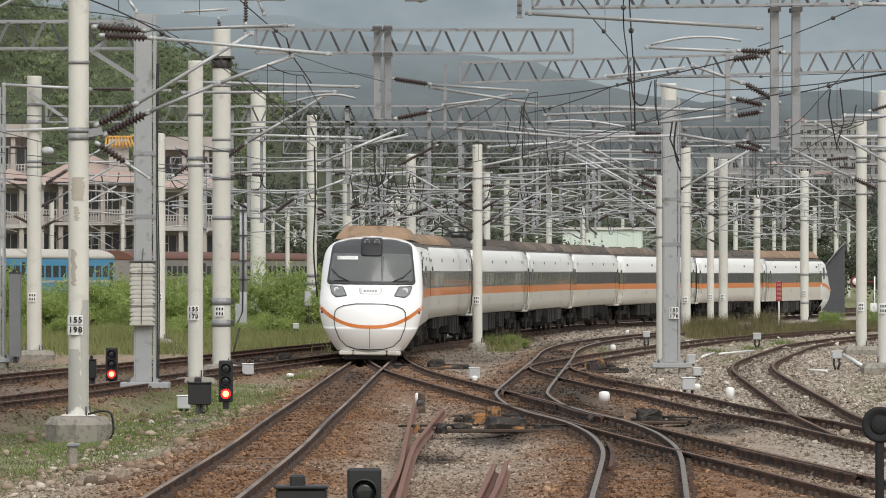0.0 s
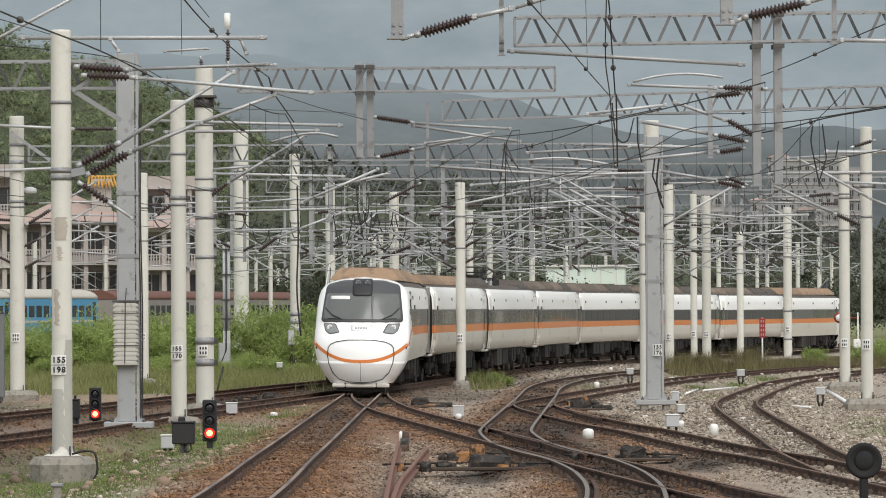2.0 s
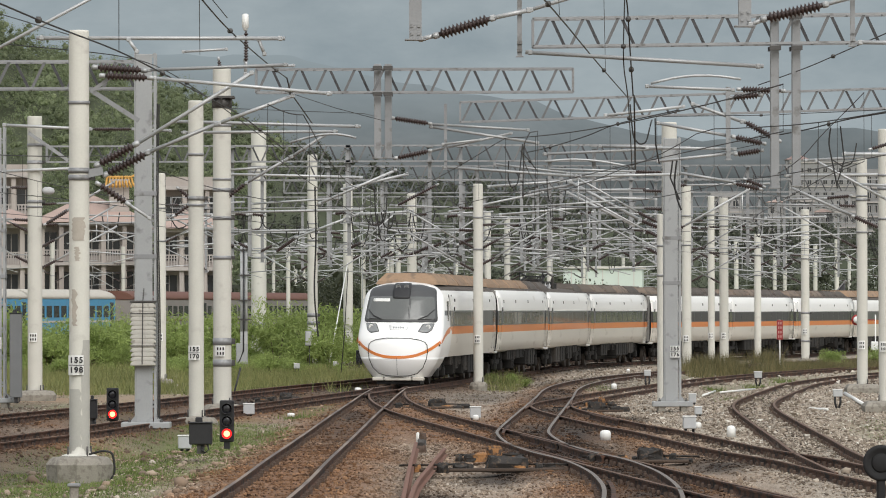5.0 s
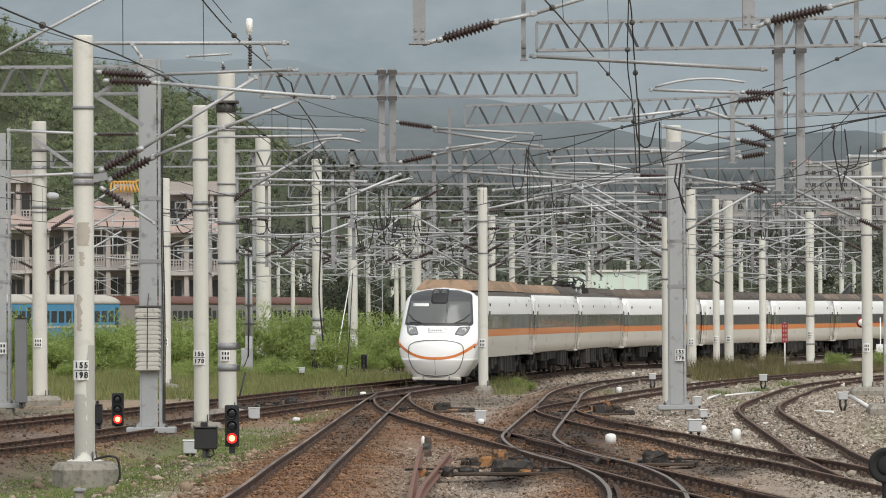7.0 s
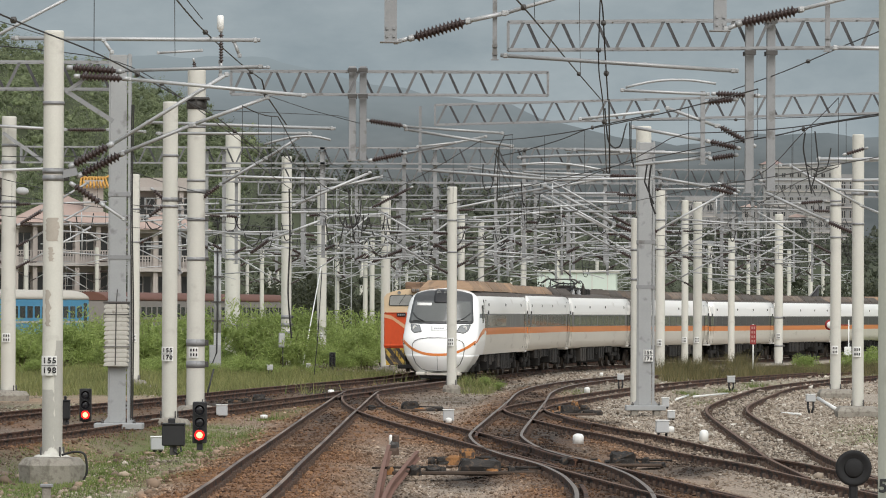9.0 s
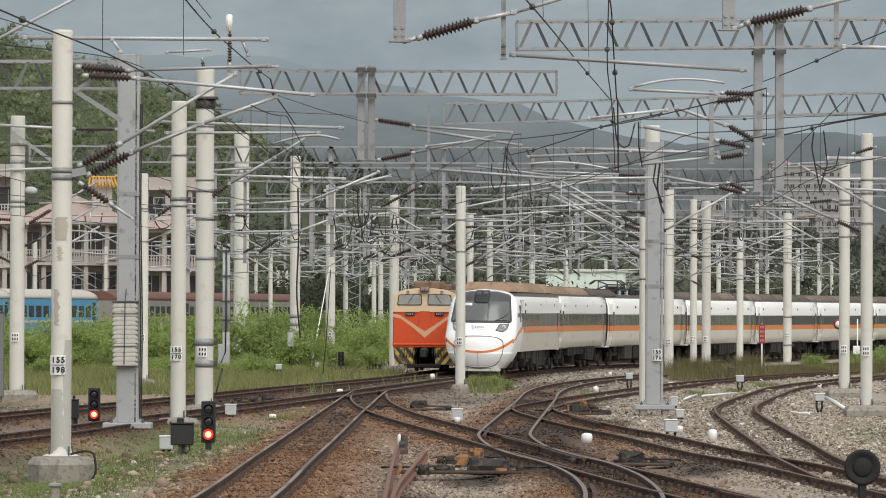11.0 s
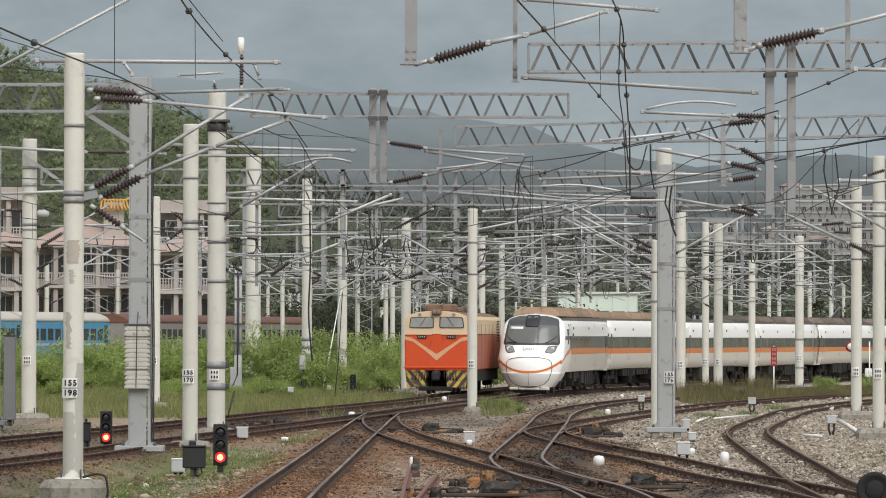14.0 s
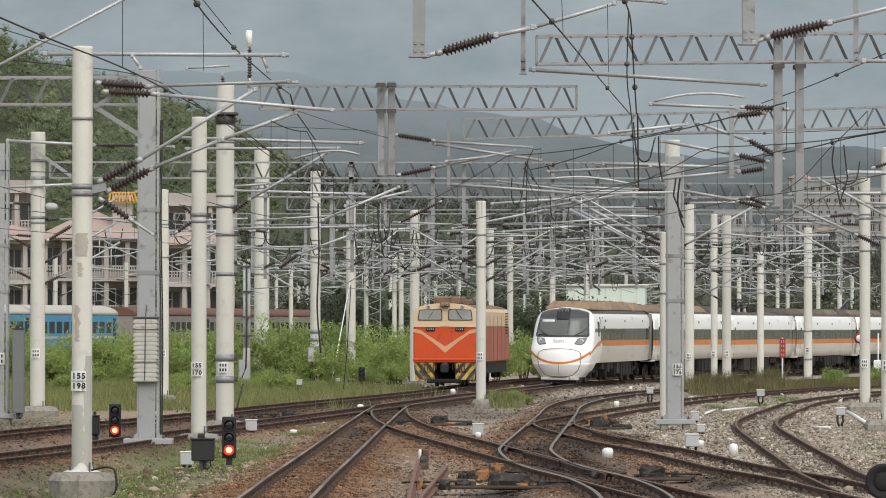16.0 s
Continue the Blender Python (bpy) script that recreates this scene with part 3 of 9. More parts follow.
def cantilever_set(y, pieces, label="grey tubular cantilever with brown ribbed insulators", depth=0.0):
    """One bracket of the overhead line at depth y: t tubes, i insulators, b bars, c curved tubes, p square posts."""
    ob = thing("cantilever", pose(0, y, 0), label, "cantilever", "overhead line brackets")
    for kind, *v in pieces:
        bm = bmesh.new()
        k = random.uniform(-0.12, 0.12)
        if kind == "t":
            x0, z0, x1, z1, r = v
            tube(bm, [(x0, k, z0), (x1, k + depth, z1)], r, 8)
            for s in (0.02, 0.98):
                clamp(bm, (x0 + (x1 - x0) * s, k + depth * s, z0 + (z1 - z0) * s), r * 0.95)
            part("tube", bm, TUBE, ob)
        elif kind == "i":
            x0, z0, x1, z1, r = v
            r *= 1.0 if y > 190 else 0.78 if y > 100 else 0.95
            insulator(bm, (x0, k, z0), (x1, k + depth, z1), r)
            part("insulator", bm, INSULATOR, ob, "brown ribbed insulator")
            d = Vector((x1 - x0, 0, z1 - z0)).normalized()
            for px, pz, s in ((x0, z0, -1), (x1, z1, 1)):
                bm = bmesh.new()
                lathe(bm, (px + d.x * s * 0.09, k, pz + d.z * s * 0.09), (px - d.x * s * 0.03, k, pz - d.z * s * 0.03), [(0, r * 0.4), (.3, r * 0.58), (1, r * 0.55)], 8)
                part("end_fitting", bm, TUBE, ob)
        elif kind == "w":
            x0, z0, x1, z1, r = v
            lathe(bm, (x0, k, z0), (x1, k, z1), [(0, r * 0.6), (.06, r), (.8, r), (.84, r * 0.7), (.94, r * 0.7), (1, r * 0.3)], 12)
            part("white_cap", bm, WHITE_PAINT, ob, "white cylindrical cap")
        elif kind == "b":
            x0, z0, x1, z1, r = v
            bar(bm, (x0, k, z0), (x1, k + depth, z1), r * 1.2, r * 2)
            part("brace", bm, STEEL, ob)
        elif kind == "p":
            x0, z0, x1, z1, r = v
            bar(bm, (x0, k, z0), (x1, k, z1), r * 2)
            box(bm, (x1, k, z1 + 0.01), (r * 3.4, r * 3, 0.02))
            if y > 190:
                for u in (0.5, -0.12):
                    box(bm, (x0, 0, z0 - u), (0.26, 0.75, 0.1))
            for s in (-1, 1):
                for u in (0.12, 0.26):
                    box(bm, (x1 + s * r * 0.55, k - r - 0.012, z1 + u), (0.05, 0.03, 0.05))
            part("drop_post", bm, STEEL, ob)
            if y > 190:
                for _ in range(2):
                    bm = bmesh.new()
                    jx, jz, jw, jh = x0 + random.uniform(-1.6, 1.6), random.uniform(6.3, 6.9), random.uniform(0.15, 0.5), random.uniform(0.5, 1.3)
                    loop = [(jx + jw * (2 * q / 10 - 1), k, jz - jh * (1 - abs(2 * q / 10 - 1) ** 2.6) + random.uniform(-0.04, 0.04)) for q in range(11)]
                    tube(bm, loop, 0.026, 5)
                    part("jumper_cable", bm, WIRE, ob, "dark hanging jumper cable")
        elif kind == "c":
            r, *w = v
            pts = np.array(w).reshape(-1, 2)
            t = np.linspace(0, len(pts) - 1, 9)
            line = [(float(np.interp(u, range(len(pts)), pts[:, 0])), k, float(np.interp(u, range(len(pts)), pts[:, 1]))) for u in t]
            for _ in range(2):
                line = [line[0]] + [tuple((a[j] + 2 * b[j] + c[j]) / 4 for j in range(3)) for a, b, c in zip(line, line[1:], line[2:])] + [line[-1]]
            tube(bm, line, r, 7)
            part("curved_tube", bm, TUBE, ob)
    return ob


def wire(points, r=0.009, name="overhead_wire", label="thin dark overhead wire", beads=0, sag=0.0):
    """A wire or cable through the points, hanging a little between them."""
    bm = bmesh.new()
    line = []
    for p, q in zip(points, points[1:]):
        p, q = Vector(p), Vector(q)
        for k in range(8):
            t = k / 8
            w = p.lerp(q, t)
            w.z -= sag * 4 * t * (1 - t)
            line.append(w)
    line.append(Vector(points[-1]))
    for _ in range(8 if len(points) > 3 else 0):
        line = [line[0]] + [(a + 2 * b + c) / 4 for a, b, c in zip(line, line[1:], line[2:])] + [line[-1]]
    tube(bm, line, r, 5)
    ob = tagged(new(name, mesh_of(name, bm, WIRE)), label, "wire", "overhead wires")
    for k in range(beads):
        bm = bmesh.new()
        p = line[int((k + 0.5) / beads * len(line))]
        lathe(bm, p - Vector((0.05, 0, 0)), p + Vector((0.05, 0, 0)), [(0, r), (.2, r * 3.5), (.8, r * 3.5), (1, r)], 8)
        part("wire_clamp", bm, STEEL_DARK, ob)
    return ob


cantilever_set(88.2, [("t", -8.97, 7.10, -5.54, 8.93, 0.031), ("t", -7.49, 7.70, -2.92, 7.68, 0.037), ("i", -6.39, 7.16, -5.54, 7.10, 0.093), ("i", -6.25, 7.00, -5.42, 6.96, 0.083), 
                      ("t", -5.49, 7.11, -2.87, 7.20, 0.031), ("t", -5.39, 6.96, -2.06, 6.66, 0.033), ("b", -6.50, 6.74, -5.62, 6.18, 0.042), ("b", -6.50, 6.71, -6.14, 6.97, 0.031), 
                      ("t", -5.80, 7.67, -5.64, 7.44, 0.031), ("t", -3.41, 7.67, -3.30, 7.39, 0.031)])
cantilever_set(88.2, [("i", -6.35, 5.37, -5.69, 5.73, 0.099), ("t", -5.69, 5.73, -3.50, 7.08, 0.035), ("i", -6.21, 5.20, -5.47, 5.58, 0.099), ("t", -5.47, 5.58, -4.17, 6.12, 0.035), 
                      ("t", -4.17, 6.12, -2.76, 6.64, 0.033), ("i", -6.33, 5.00, -5.83, 4.66, 0.078), ("t", -5.83, 4.66, -5.42, 4.38, 0.026), ("b", -6.58, 5.19, -6.27, 5.26, 0.073)])
cantilever_set(159.0, [("t", -14.63, 8.82, -11.67, 8.67, 0.049), ("b", -13.77, 8.56, -12.46, 7.64, 0.056), ("i", -11.67, 8.67, -10.33, 8.67, 0.094), ("t", -10.33, 8.67, -9.05, 8.61, 0.041), 
                      ("t", -14.67, 7.28, -11.86, 7.40, 0.049), ("i", -13.21, 5.53, -12.46, 5.99, 0.094)])
cantilever_set(127.0, [("t", -7.23, 7.68, -2.21, 7.53, 0.042), ("t", -6.96, 7.38, -2.82, 7.40, 0.039), ("c", 0.034, -4.09, 7.10, -3.35, 7.32, -2.75, 7.34, -2.33, 7.22), ("t", -6.93, 9.52, -5.74, 9.59, 0.033), 
                      ("i", -5.24, 10.07, -5.24, 9.22, 0.082), ("w", -5.26, 10.52, -5.26, 10.07, 0.090), ("t", -5.26, 9.29, -5.26, 8.92, 0.045), ("t", -6.56, 9.86, -5.29, 9.92, 0.030)])
cantilever_set(136.0, [("i", -6.18, 5.84, -5.63, 6.26, 0.096), ("t", -5.63, 6.26, -4.35, 7.01, 0.042), ("t", -4.35, 7.01, -3.39, 7.63, 0.042), ("i", -6.38, 9.76, -6.27, 9.04, 0.080), 
                      ("t", -7.26, 9.52, -4.22, 9.60, 0.038), ("i", -7.65, 5.36, -7.14, 5.71, 0.088), ("i", -7.52, 6.11, -7.07, 5.73, 0.088), ("t", -6.14, 6.64, -5.02, 6.72, 0.035)])
cantilever_set(135.5, [("i", -1.43, 8.08, -0.43, 7.93, 0.112), ("i", -1.34, 6.96, -0.43, 7.15, 0.112), ("t", -0.43, 7.92, 2.41, 7.74, 0.038), ("t", -0.43, 7.85, 2.68, 7.37, 0.041), 
                      ("t", -0.43, 7.15, 1.93, 7.66, 0.035), ("p", 0.032, 8.49, 0.032, 6.63, 0.041), ("t", -0.064, 6.71, 3.79, 6.43, 0.041), ("t", 3.79, 6.43, 6.63, 6.48, 0.037), 
                      ("t", -0.064, 7.34, 1.05, 7.47, 0.032)])
cantilever_set(150.0, [("t", 3.07, 7.52, 7.08, 7.70, 0.044), ("t", 4.80, 7.77, 7.69, 7.71, 0.046), ("t", 4.98, 8.72, 7.52, 9.00, 0.046), ("c", 0.035, 3.14, 7.29, 3.99, 7.38, 4.87, 7.31, 5.68, 7.15), 
                      ("t", 3.88, 6.67, 6.14, 5.44, 0.053), ("t", 3.81, 6.34, 5.93, 5.28, 0.039), ("i", 6.14, 5.44, 6.78, 5.19, 0.106), ("t", 2.58, 6.32, 5.96, 6.90, 0.042), 
                      ("t", 1.69, 5.63, 4.52, 5.86, 0.035)])
cantilever_set(131.0, [("t", 6.75, 8.28, 8.14, 7.78, 0.046), ("i", 8.20, 7.78, 9.12, 7.27, 0.123), ("t", 5.79, 7.76, 7.92, 7.37, 0.046), ("i", 7.92, 7.36, 8.69, 7.19, 0.123), 
                      ("i", 7.98, 6.90, 8.63, 7.00, 0.123), ("t", 5.79, 6.71, 7.98, 6.94, 0.040), ("t", 5.49, 7.08, 7.98, 7.05, 0.040), ("p", 7.74, 8.73, 7.74, 6.73, 0.062), 
                      ("i", 8.23, 6.20, 8.69, 6.02, 0.092), ("i", 7.92, 6.10, 8.60, 5.94, 0.100), ("t", 6.35, 6.40, 7.92, 6.13, 0.040)])
cantilever_set(118.0, [("i", 7.27, 8.08, 8.30, 8.04, 0.111), ("i", 7.08, 7.87, 7.75, 7.94, 0.111), ("t", 4.94, 8.16, 7.14, 8.06, 0.039), ("c", 0.033, 5.08, 8.23, 5.78, 8.41, 6.61, 8.44, 7.30, 8.33), 
                      ("t", 5.50, 8.80, 7.86, 8.65, 0.042)])
cantilever_set(87.0, [("p", 1.37, 9.17, 1.37, 7.27, 0.041), ("t", 1.47, 7.35, 5.77, 7.08, 0.037), ("i", -0.123, 7.67, 0.86, 7.97, 0.113), ("t", 0.86, 7.97, 1.55, 8.12, 0.041), 
                      ("t", 1.55, 8.12, 3.05, 8.57, 0.035), ("t", 1.49, 8.78, 3.99, 8.58, 0.035), ("p", -0.52, 9.37, -0.52, 7.57, 0.113), ("t", -0.43, 7.60, -0.123, 7.67, 0.041)])
cantilever_set(87.1, [("i", 5.82, 7.95, 6.89, 8.20, 0.113), ("t", 6.89, 8.20, 8.77, 8.68, 0.037), ("p", 7.42, 9.18, 7.42, 7.45, 0.041), ("t", 7.52, 7.52, 8.77, 7.50, 0.037), 
                      ("p", 5.46, 9.38, 5.46, 7.81, 0.113), ("t", 5.55, 7.84, 5.82, 7.95, 0.041)])
cantilever_set(165.0, [("i", -13.70, 5.63, -12.89, 6.16, 0.087), ("t", -12.89, 6.16, -11.34, 7.09, 0.039), ("i", -1.63, 6.25, -0.27, 6.95, 0.087), ("t", -4.35, 6.31, -1.63, 7.48, 0.047), 
                      ("t", -3.57, 6.80, -1.24, 7.34, 0.043), ("t", -7.55, 6.02, -2.80, 6.12, 0.043), ("t", -7.45, 7.34, -2.80, 7.22, 0.043)])
cantilever_set(198.8, [("p", -4.02, 9.29, -4.02, 6.23, 0.075), ("i", -6.99, 5.06, -6.17, 5.64, 0.105), ("t", -6.17, 5.64, -3.37, 6.70, 0.051), ("t", -8.05, 7.05, -4.30, 7.28, 0.047), 
                      ("t", -9.21, 5.88, -5.24, 5.99, 0.042), ("i", -1.96, 4.71, -0.56, 5.29, 0.094), ("t", -3.84, 6.58, -1.26, 6.74, 0.047), ("t", -3.84, 6.23, 0.140, 5.53, 0.047)])
cantilever_set(178.0, [("t", 1.59, 7.22, 4.73, 7.43, 0.046), ("t", 1.80, 8.06, 4.73, 7.70, 0.042), ("i", 6.83, 7.70, 8.08, 7.75, 0.094), ("t", 4.52, 7.70, 6.83, 7.70, 0.042), 
                      ("i", 6.87, 7.10, 7.50, 7.10, 0.105), ("t", 4.73, 7.08, 6.87, 7.10, 0.042), ("t", 5.57, 6.80, 7.87, 6.74, 0.042), ("t", 0.126, 6.28, 3.69, 7.01, 0.042)])
cantilever_set(160.0, [("t", 11.31, 7.11, 16.11, 7.14, 0.049), ("i", 13.48, 7.11, 14.23, 7.12, 0.085), ("t", 11.97, 7.61, 16.11, 7.84, 0.045), ("i", 13.63, 5.73, 14.46, 5.36, 0.113), 
                      ("t", 11.50, 6.73, 13.67, 5.73, 0.049), ("i", 12.72, 6.35, 13.52, 6.43, 0.085), ("t", 11.31, 6.30, 12.76, 6.35, 0.038), ("t", 13.29, 7.84, 16.11, 7.84, 0.049), 
                      ("t", 10.65, 5.69, 12.72, 5.73, 0.038)])
cantilever_set(135.0, [("t", 11.21, 7.02, 12.64, 7.02, 0.041), ("i", 12.01, 7.17, 12.56, 7.33, 0.079), ("t", 10.42, 6.85, 12.48, 5.71, 0.035), ("t", 12.48, 5.71, 13.60, 5.26, 0.035), 
                      ("t", 11.53, 6.18, 13.60, 6.09, 0.035)])
cantilever_set(198.8, [("p", -12.27, 9.30, -12.27, 4.90, 0.075), ("t", -12.27, 6.33, -8.96, 6.54, 0.033), ("i", -12.37, 5.19, -11.77, 5.47, 0.085), ("t", -11.77, 5.47, -9.62, 6.29, 0.033), 
                      ("t", -11.28, 5.38, -8.46, 5.35, 0.028), ("i", -12.37, 6.33, -12.87, 6.29, 0.080)])
cantilever_set(198.8, [("p", -8.79, 9.30, -8.79, 4.90, 0.075), ("t", -8.79, 6.64, -12.25, 6.60, 0.033), ("i", -8.69, 5.27, -9.29, 5.55, 0.085), ("t", -9.29, 5.55, -11.55, 6.60, 0.033), 
                      ("t", -9.82, 5.56, -12.77, 5.45, 0.028), ("i", -8.69, 6.64, -8.19, 6.60, 0.080)])
cantilever_set(198.8, [("p", -8.07, 9.30, -8.07, 4.90, 0.075), ("t", -8.07, 6.62, -10.85, 6.62, 0.033), ("i", -7.97, 5.16, -8.57, 5.44, 0.085), ("t", -8.57, 5.44, -10.29, 6.57, 0.033), 
                      ("t", -8.91, 5.49, -11.26, 5.22, 0.028), ("i", -7.97, 6.62, -7.47, 6.57, 0.080)])
cantilever_set(198.8, [("p", -3.95, 9.30, -3.95, 4.90, 0.075), ("t", -3.95, 6.69, -1.58, 6.62, 0.033), ("i", -4.05, 5.16, -3.45, 5.44, 0.085), ("t", -3.45, 5.44, -2.05, 6.64, 0.033), 
                      ("t", -3.24, 5.38, -1.22, 5.43, 0.028), ("i", -4.05, 6.69, -4.55, 6.64, 0.080)])
cantilever_set(198.8, [("p", -0.61, 9.30, -0.61, 4.90, 0.075), ("t", -0.61, 6.61, 2.03, 6.71, 0.033), ("i", -0.71, 5.15, -0.111, 5.43, 0.085), ("t", -0.111, 5.43, 1.50, 6.57, 0.033), 
                      ("t", 0.181, 5.38, 2.42, 5.43, 0.028), ("i", -0.71, 6.61, -1.21, 6.57, 0.080)])
cantilever_set(198.8, [("p", 0.67, 9.30, 0.67, 4.90, 0.075), ("t", 0.67, 6.55, 3.28, 6.47, 0.033), ("i", 0.57, 5.35, 1.17, 5.63, 0.085), ("t", 1.17, 5.63, 2.76, 6.51, 0.033), 
                      ("t", 1.45, 5.55, 3.68, 5.47, 0.028), ("i", 0.57, 6.55, 0.065, 6.51, 0.080)])
cantilever_set(198.8, [("p", 4.35, 9.30, 4.35, 4.90, 0.075), ("t", 4.35, 6.42, 1.31, 6.41, 0.033), ("i", 4.45, 5.38, 3.85, 5.66, 0.085), ("t", 3.85, 5.66, 1.92, 6.38, 0.033), 
                      ("t", 3.44, 5.63, 0.86, 5.59, 0.028), ("i", 4.45, 6.42, 4.95, 6.38, 0.080)])
cantilever_set(198.8, [("p", 6.19, 9.30, 6.19, 4.90, 0.075), ("t", 6.19, 6.67, 9.38, 6.53, 0.033), ("i", 6.09, 5.13, 6.69, 5.41, 0.085), ("t", 6.69, 5.41, 8.74, 6.62, 0.033), 
                      ("t", 7.15, 5.45, 9.86, 5.37, 0.028), ("i", 6.09, 6.67, 5.59, 6.62, 0.080)])
cantilever_set(227.6, [("p", -8.64, 9.30, -8.64, 4.90, 0.075), ("t", -8.64, 6.47, -5.92, 6.33, 0.033), ("i", -8.74, 5.40, -8.14, 5.72, 0.085), ("t", -8.14, 5.72, -6.47, 6.41, 0.033), 
                      ("t", -7.82, 5.65, -5.52, 5.71, 0.028), ("i", -8.74, 6.47, -9.24, 6.41, 0.080)])
cantilever_set(227.6, [("p", -5.51, 9.30, -5.51, 4.90, 0.075), ("t", -5.51, 6.31, -9.01, 6.30, 0.033), ("i", -5.41, 5.29, -6.01, 5.61, 0.085), ("t", -6.01, 5.61, -8.31, 6.26, 0.033), 
                      ("t", -6.56, 5.62, -9.53, 5.55, 0.028), ("i", -5.41, 6.31, -4.91, 6.26, 0.080)])
cantilever_set(227.6, [("p", -2.96, 9.30, -2.96, 4.90, 0.075), ("t", -2.96, 6.70, 0.44, 6.58, 0.033), ("i", -3.06, 5.10, -2.46, 5.42, 0.085), ("t", -2.46, 5.42, -0.24, 6.64, 0.033), 
                      ("t", -1.94, 5.38, 0.95, 5.31, 0.028), ("i", -3.06, 6.70, -3.56, 6.64, 0.080)])
cantilever_set(227.6, [("p", 1.55, 9.30, 1.55, 4.90, 0.075), ("t", 1.55, 6.41, 4.13, 6.55, 0.033), ("i", 1.45, 5.37, 2.05, 5.69, 0.085), ("t", 2.05, 5.69, 3.61, 6.36, 0.033), 
                      ("t", 2.32, 5.65, 4.52, 5.64, 0.028), ("i", 1.45, 6.41, 0.95, 6.36, 0.080)])
cantilever_set(227.6, [("p", 3.65, 9.30, 3.65, 4.90, 0.075), ("t", 3.65, 6.65, 7.24, 6.91, 0.033), ("i", 3.55, 5.38, 4.15, 5.71, 0.085), ("t", 4.15, 5.71, 6.52, 6.59, 0.033), 
                      ("t", 4.72, 5.71, 7.78, 5.55, 0.028), ("i", 3.55, 6.65, 3.05, 6.59, 0.080)])
cantilever_set(227.6, [("p", 5.53, 9.30, 5.53, 4.90, 0.075), ("t", 5.53, 6.52, 8.89, 6.38, 0.033), ("i", 5.43, 5.26, 6.03, 5.59, 0.085), ("t", 6.03, 5.59, 8.22, 6.47, 0.033), 
                      ("t", 6.54, 5.67, 9.39, 5.33, 0.028), ("i", 5.43, 6.52, 4.93, 6.47, 0.080)])
cantilever_set(227.6, [("p", 8.83, 9.30, 8.83, 4.90, 0.075), ("t", 8.83, 6.40, 6.45, 6.51, 0.033), ("i", 8.93, 5.09, 8.33, 5.42, 0.085), ("t", 8.33, 5.42, 6.92, 6.35, 0.033), 
                      ("t", 8.11, 5.48, 6.09, 5.18, 0.028), ("i", 8.93, 6.40, 9.43, 6.35, 0.080)])
cantilever_set(227.6, [("p", 11.44, 9.30, 11.44, 4.90, 0.075), ("t", 11.44, 6.53, 9.15, 6.77, 0.033), ("i", 11.54, 5.35, 10.94, 5.68, 0.085), ("t", 10.94, 5.68, 9.61, 6.48, 0.033), 
                      ("t", 10.75, 5.70, 8.81, 5.45, 0.028), ("i", 11.54, 6.53, 12.04, 6.48, 0.080)])
cantilever_set(227.6, [("p", 14.37, 9.30, 14.37, 4.90, 0.075), ("t", 14.37, 6.58, 17.53, 6.62, 0.033), ("i", 14.27, 5.31, 14.87, 5.63, 0.085), ("t", 14.87, 5.63, 16.90, 6.52, 0.033), 
                      ("t", 15.31, 5.72, 18.00, 5.40, 0.028), ("i", 14.27, 6.58, 13.77, 6.52, 0.080)])
cantilever_set(253.3, [("p", -6.01, 9.30, -6.01, 4.90, 0.075), ("t", -6.01, 6.50, -9.09, 6.36, 0.033), ("i", -5.91, 5.28, -6.51, 5.64, 0.085), ("t", -6.51, 5.64, -8.48, 6.44, 0.033), 
                      ("t", -6.94, 5.58, -9.55, 5.57, 0.028), ("i", -5.91, 6.50, -5.41, 6.44, 0.080)])
cantilever_set(253.3, [("p", -3.09, 9.30, -3.09, 4.90, 0.075), ("t", -3.09, 6.36, -0.81, 6.46, 0.033), ("i", -3.19, 5.27, -2.59, 5.63, 0.085), ("t", -2.59, 5.63, -1.26, 6.30, 0.033), 
                      ("t", -2.41, 5.52, -0.46, 5.42, 0.028), ("i", -3.19, 6.36, -3.69, 6.30, 0.080)])
cantilever_set(253.3, [("p", -0.97, 9.30, -0.97, 4.90, 0.075), ("t", -0.97, 6.61, 2.40, 6.77, 0.033), ("i", -1.07, 5.05, -0.47, 5.41, 0.085), ("t", -0.47, 5.41, 1.72, 6.55, 0.033), 
                      ("t", 0.039, 5.52, 2.90, 5.21, 0.028), ("i", -1.07, 6.61, -1.57, 6.55, 0.080)])
cantilever_set(253.3, [("p", 0.99, 9.30, 0.99, 4.90, 0.075), ("t", 0.99, 6.37, -1.88, 6.32, 0.033), ("i", 1.09, 5.28, 0.49, 5.64, 0.085), ("t", 0.49, 5.64, -1.30, 6.31, 0.033), 
                      ("t", 0.129, 5.59, -2.31, 5.49, 0.028), ("i", 1.09, 6.37, 1.59, 6.31, 0.080)])
cantilever_set(253.3, [("p", 4.92, 9.30, 4.92, 4.90, 0.075), ("t", 4.92, 6.43, 7.61, 6.65, 0.033), ("i", 4.82, 5.14, 5.42, 5.49, 0.085), ("t", 5.42, 5.49, 7.07, 6.37, 0.033), 
                      ("t", 5.73, 5.46, 8.01, 5.45, 0.028), ("i", 4.82, 6.43, 4.32, 6.37, 0.080)])
cantilever_set(253.3, [("p", 8.18, 9.30, 8.18, 4.90, 0.075), ("t", 8.18, 6.28, 11.75, 6.36, 0.033), ("i", 8.08, 5.21, 8.68, 5.57, 0.085), ("t", 8.68, 5.57, 11.03, 6.22, 0.033), 
                      ("t", 9.25, 5.49, 12.28, 5.52, 0.028), ("i", 8.08, 6.28, 7.58, 6.22, 0.080)])
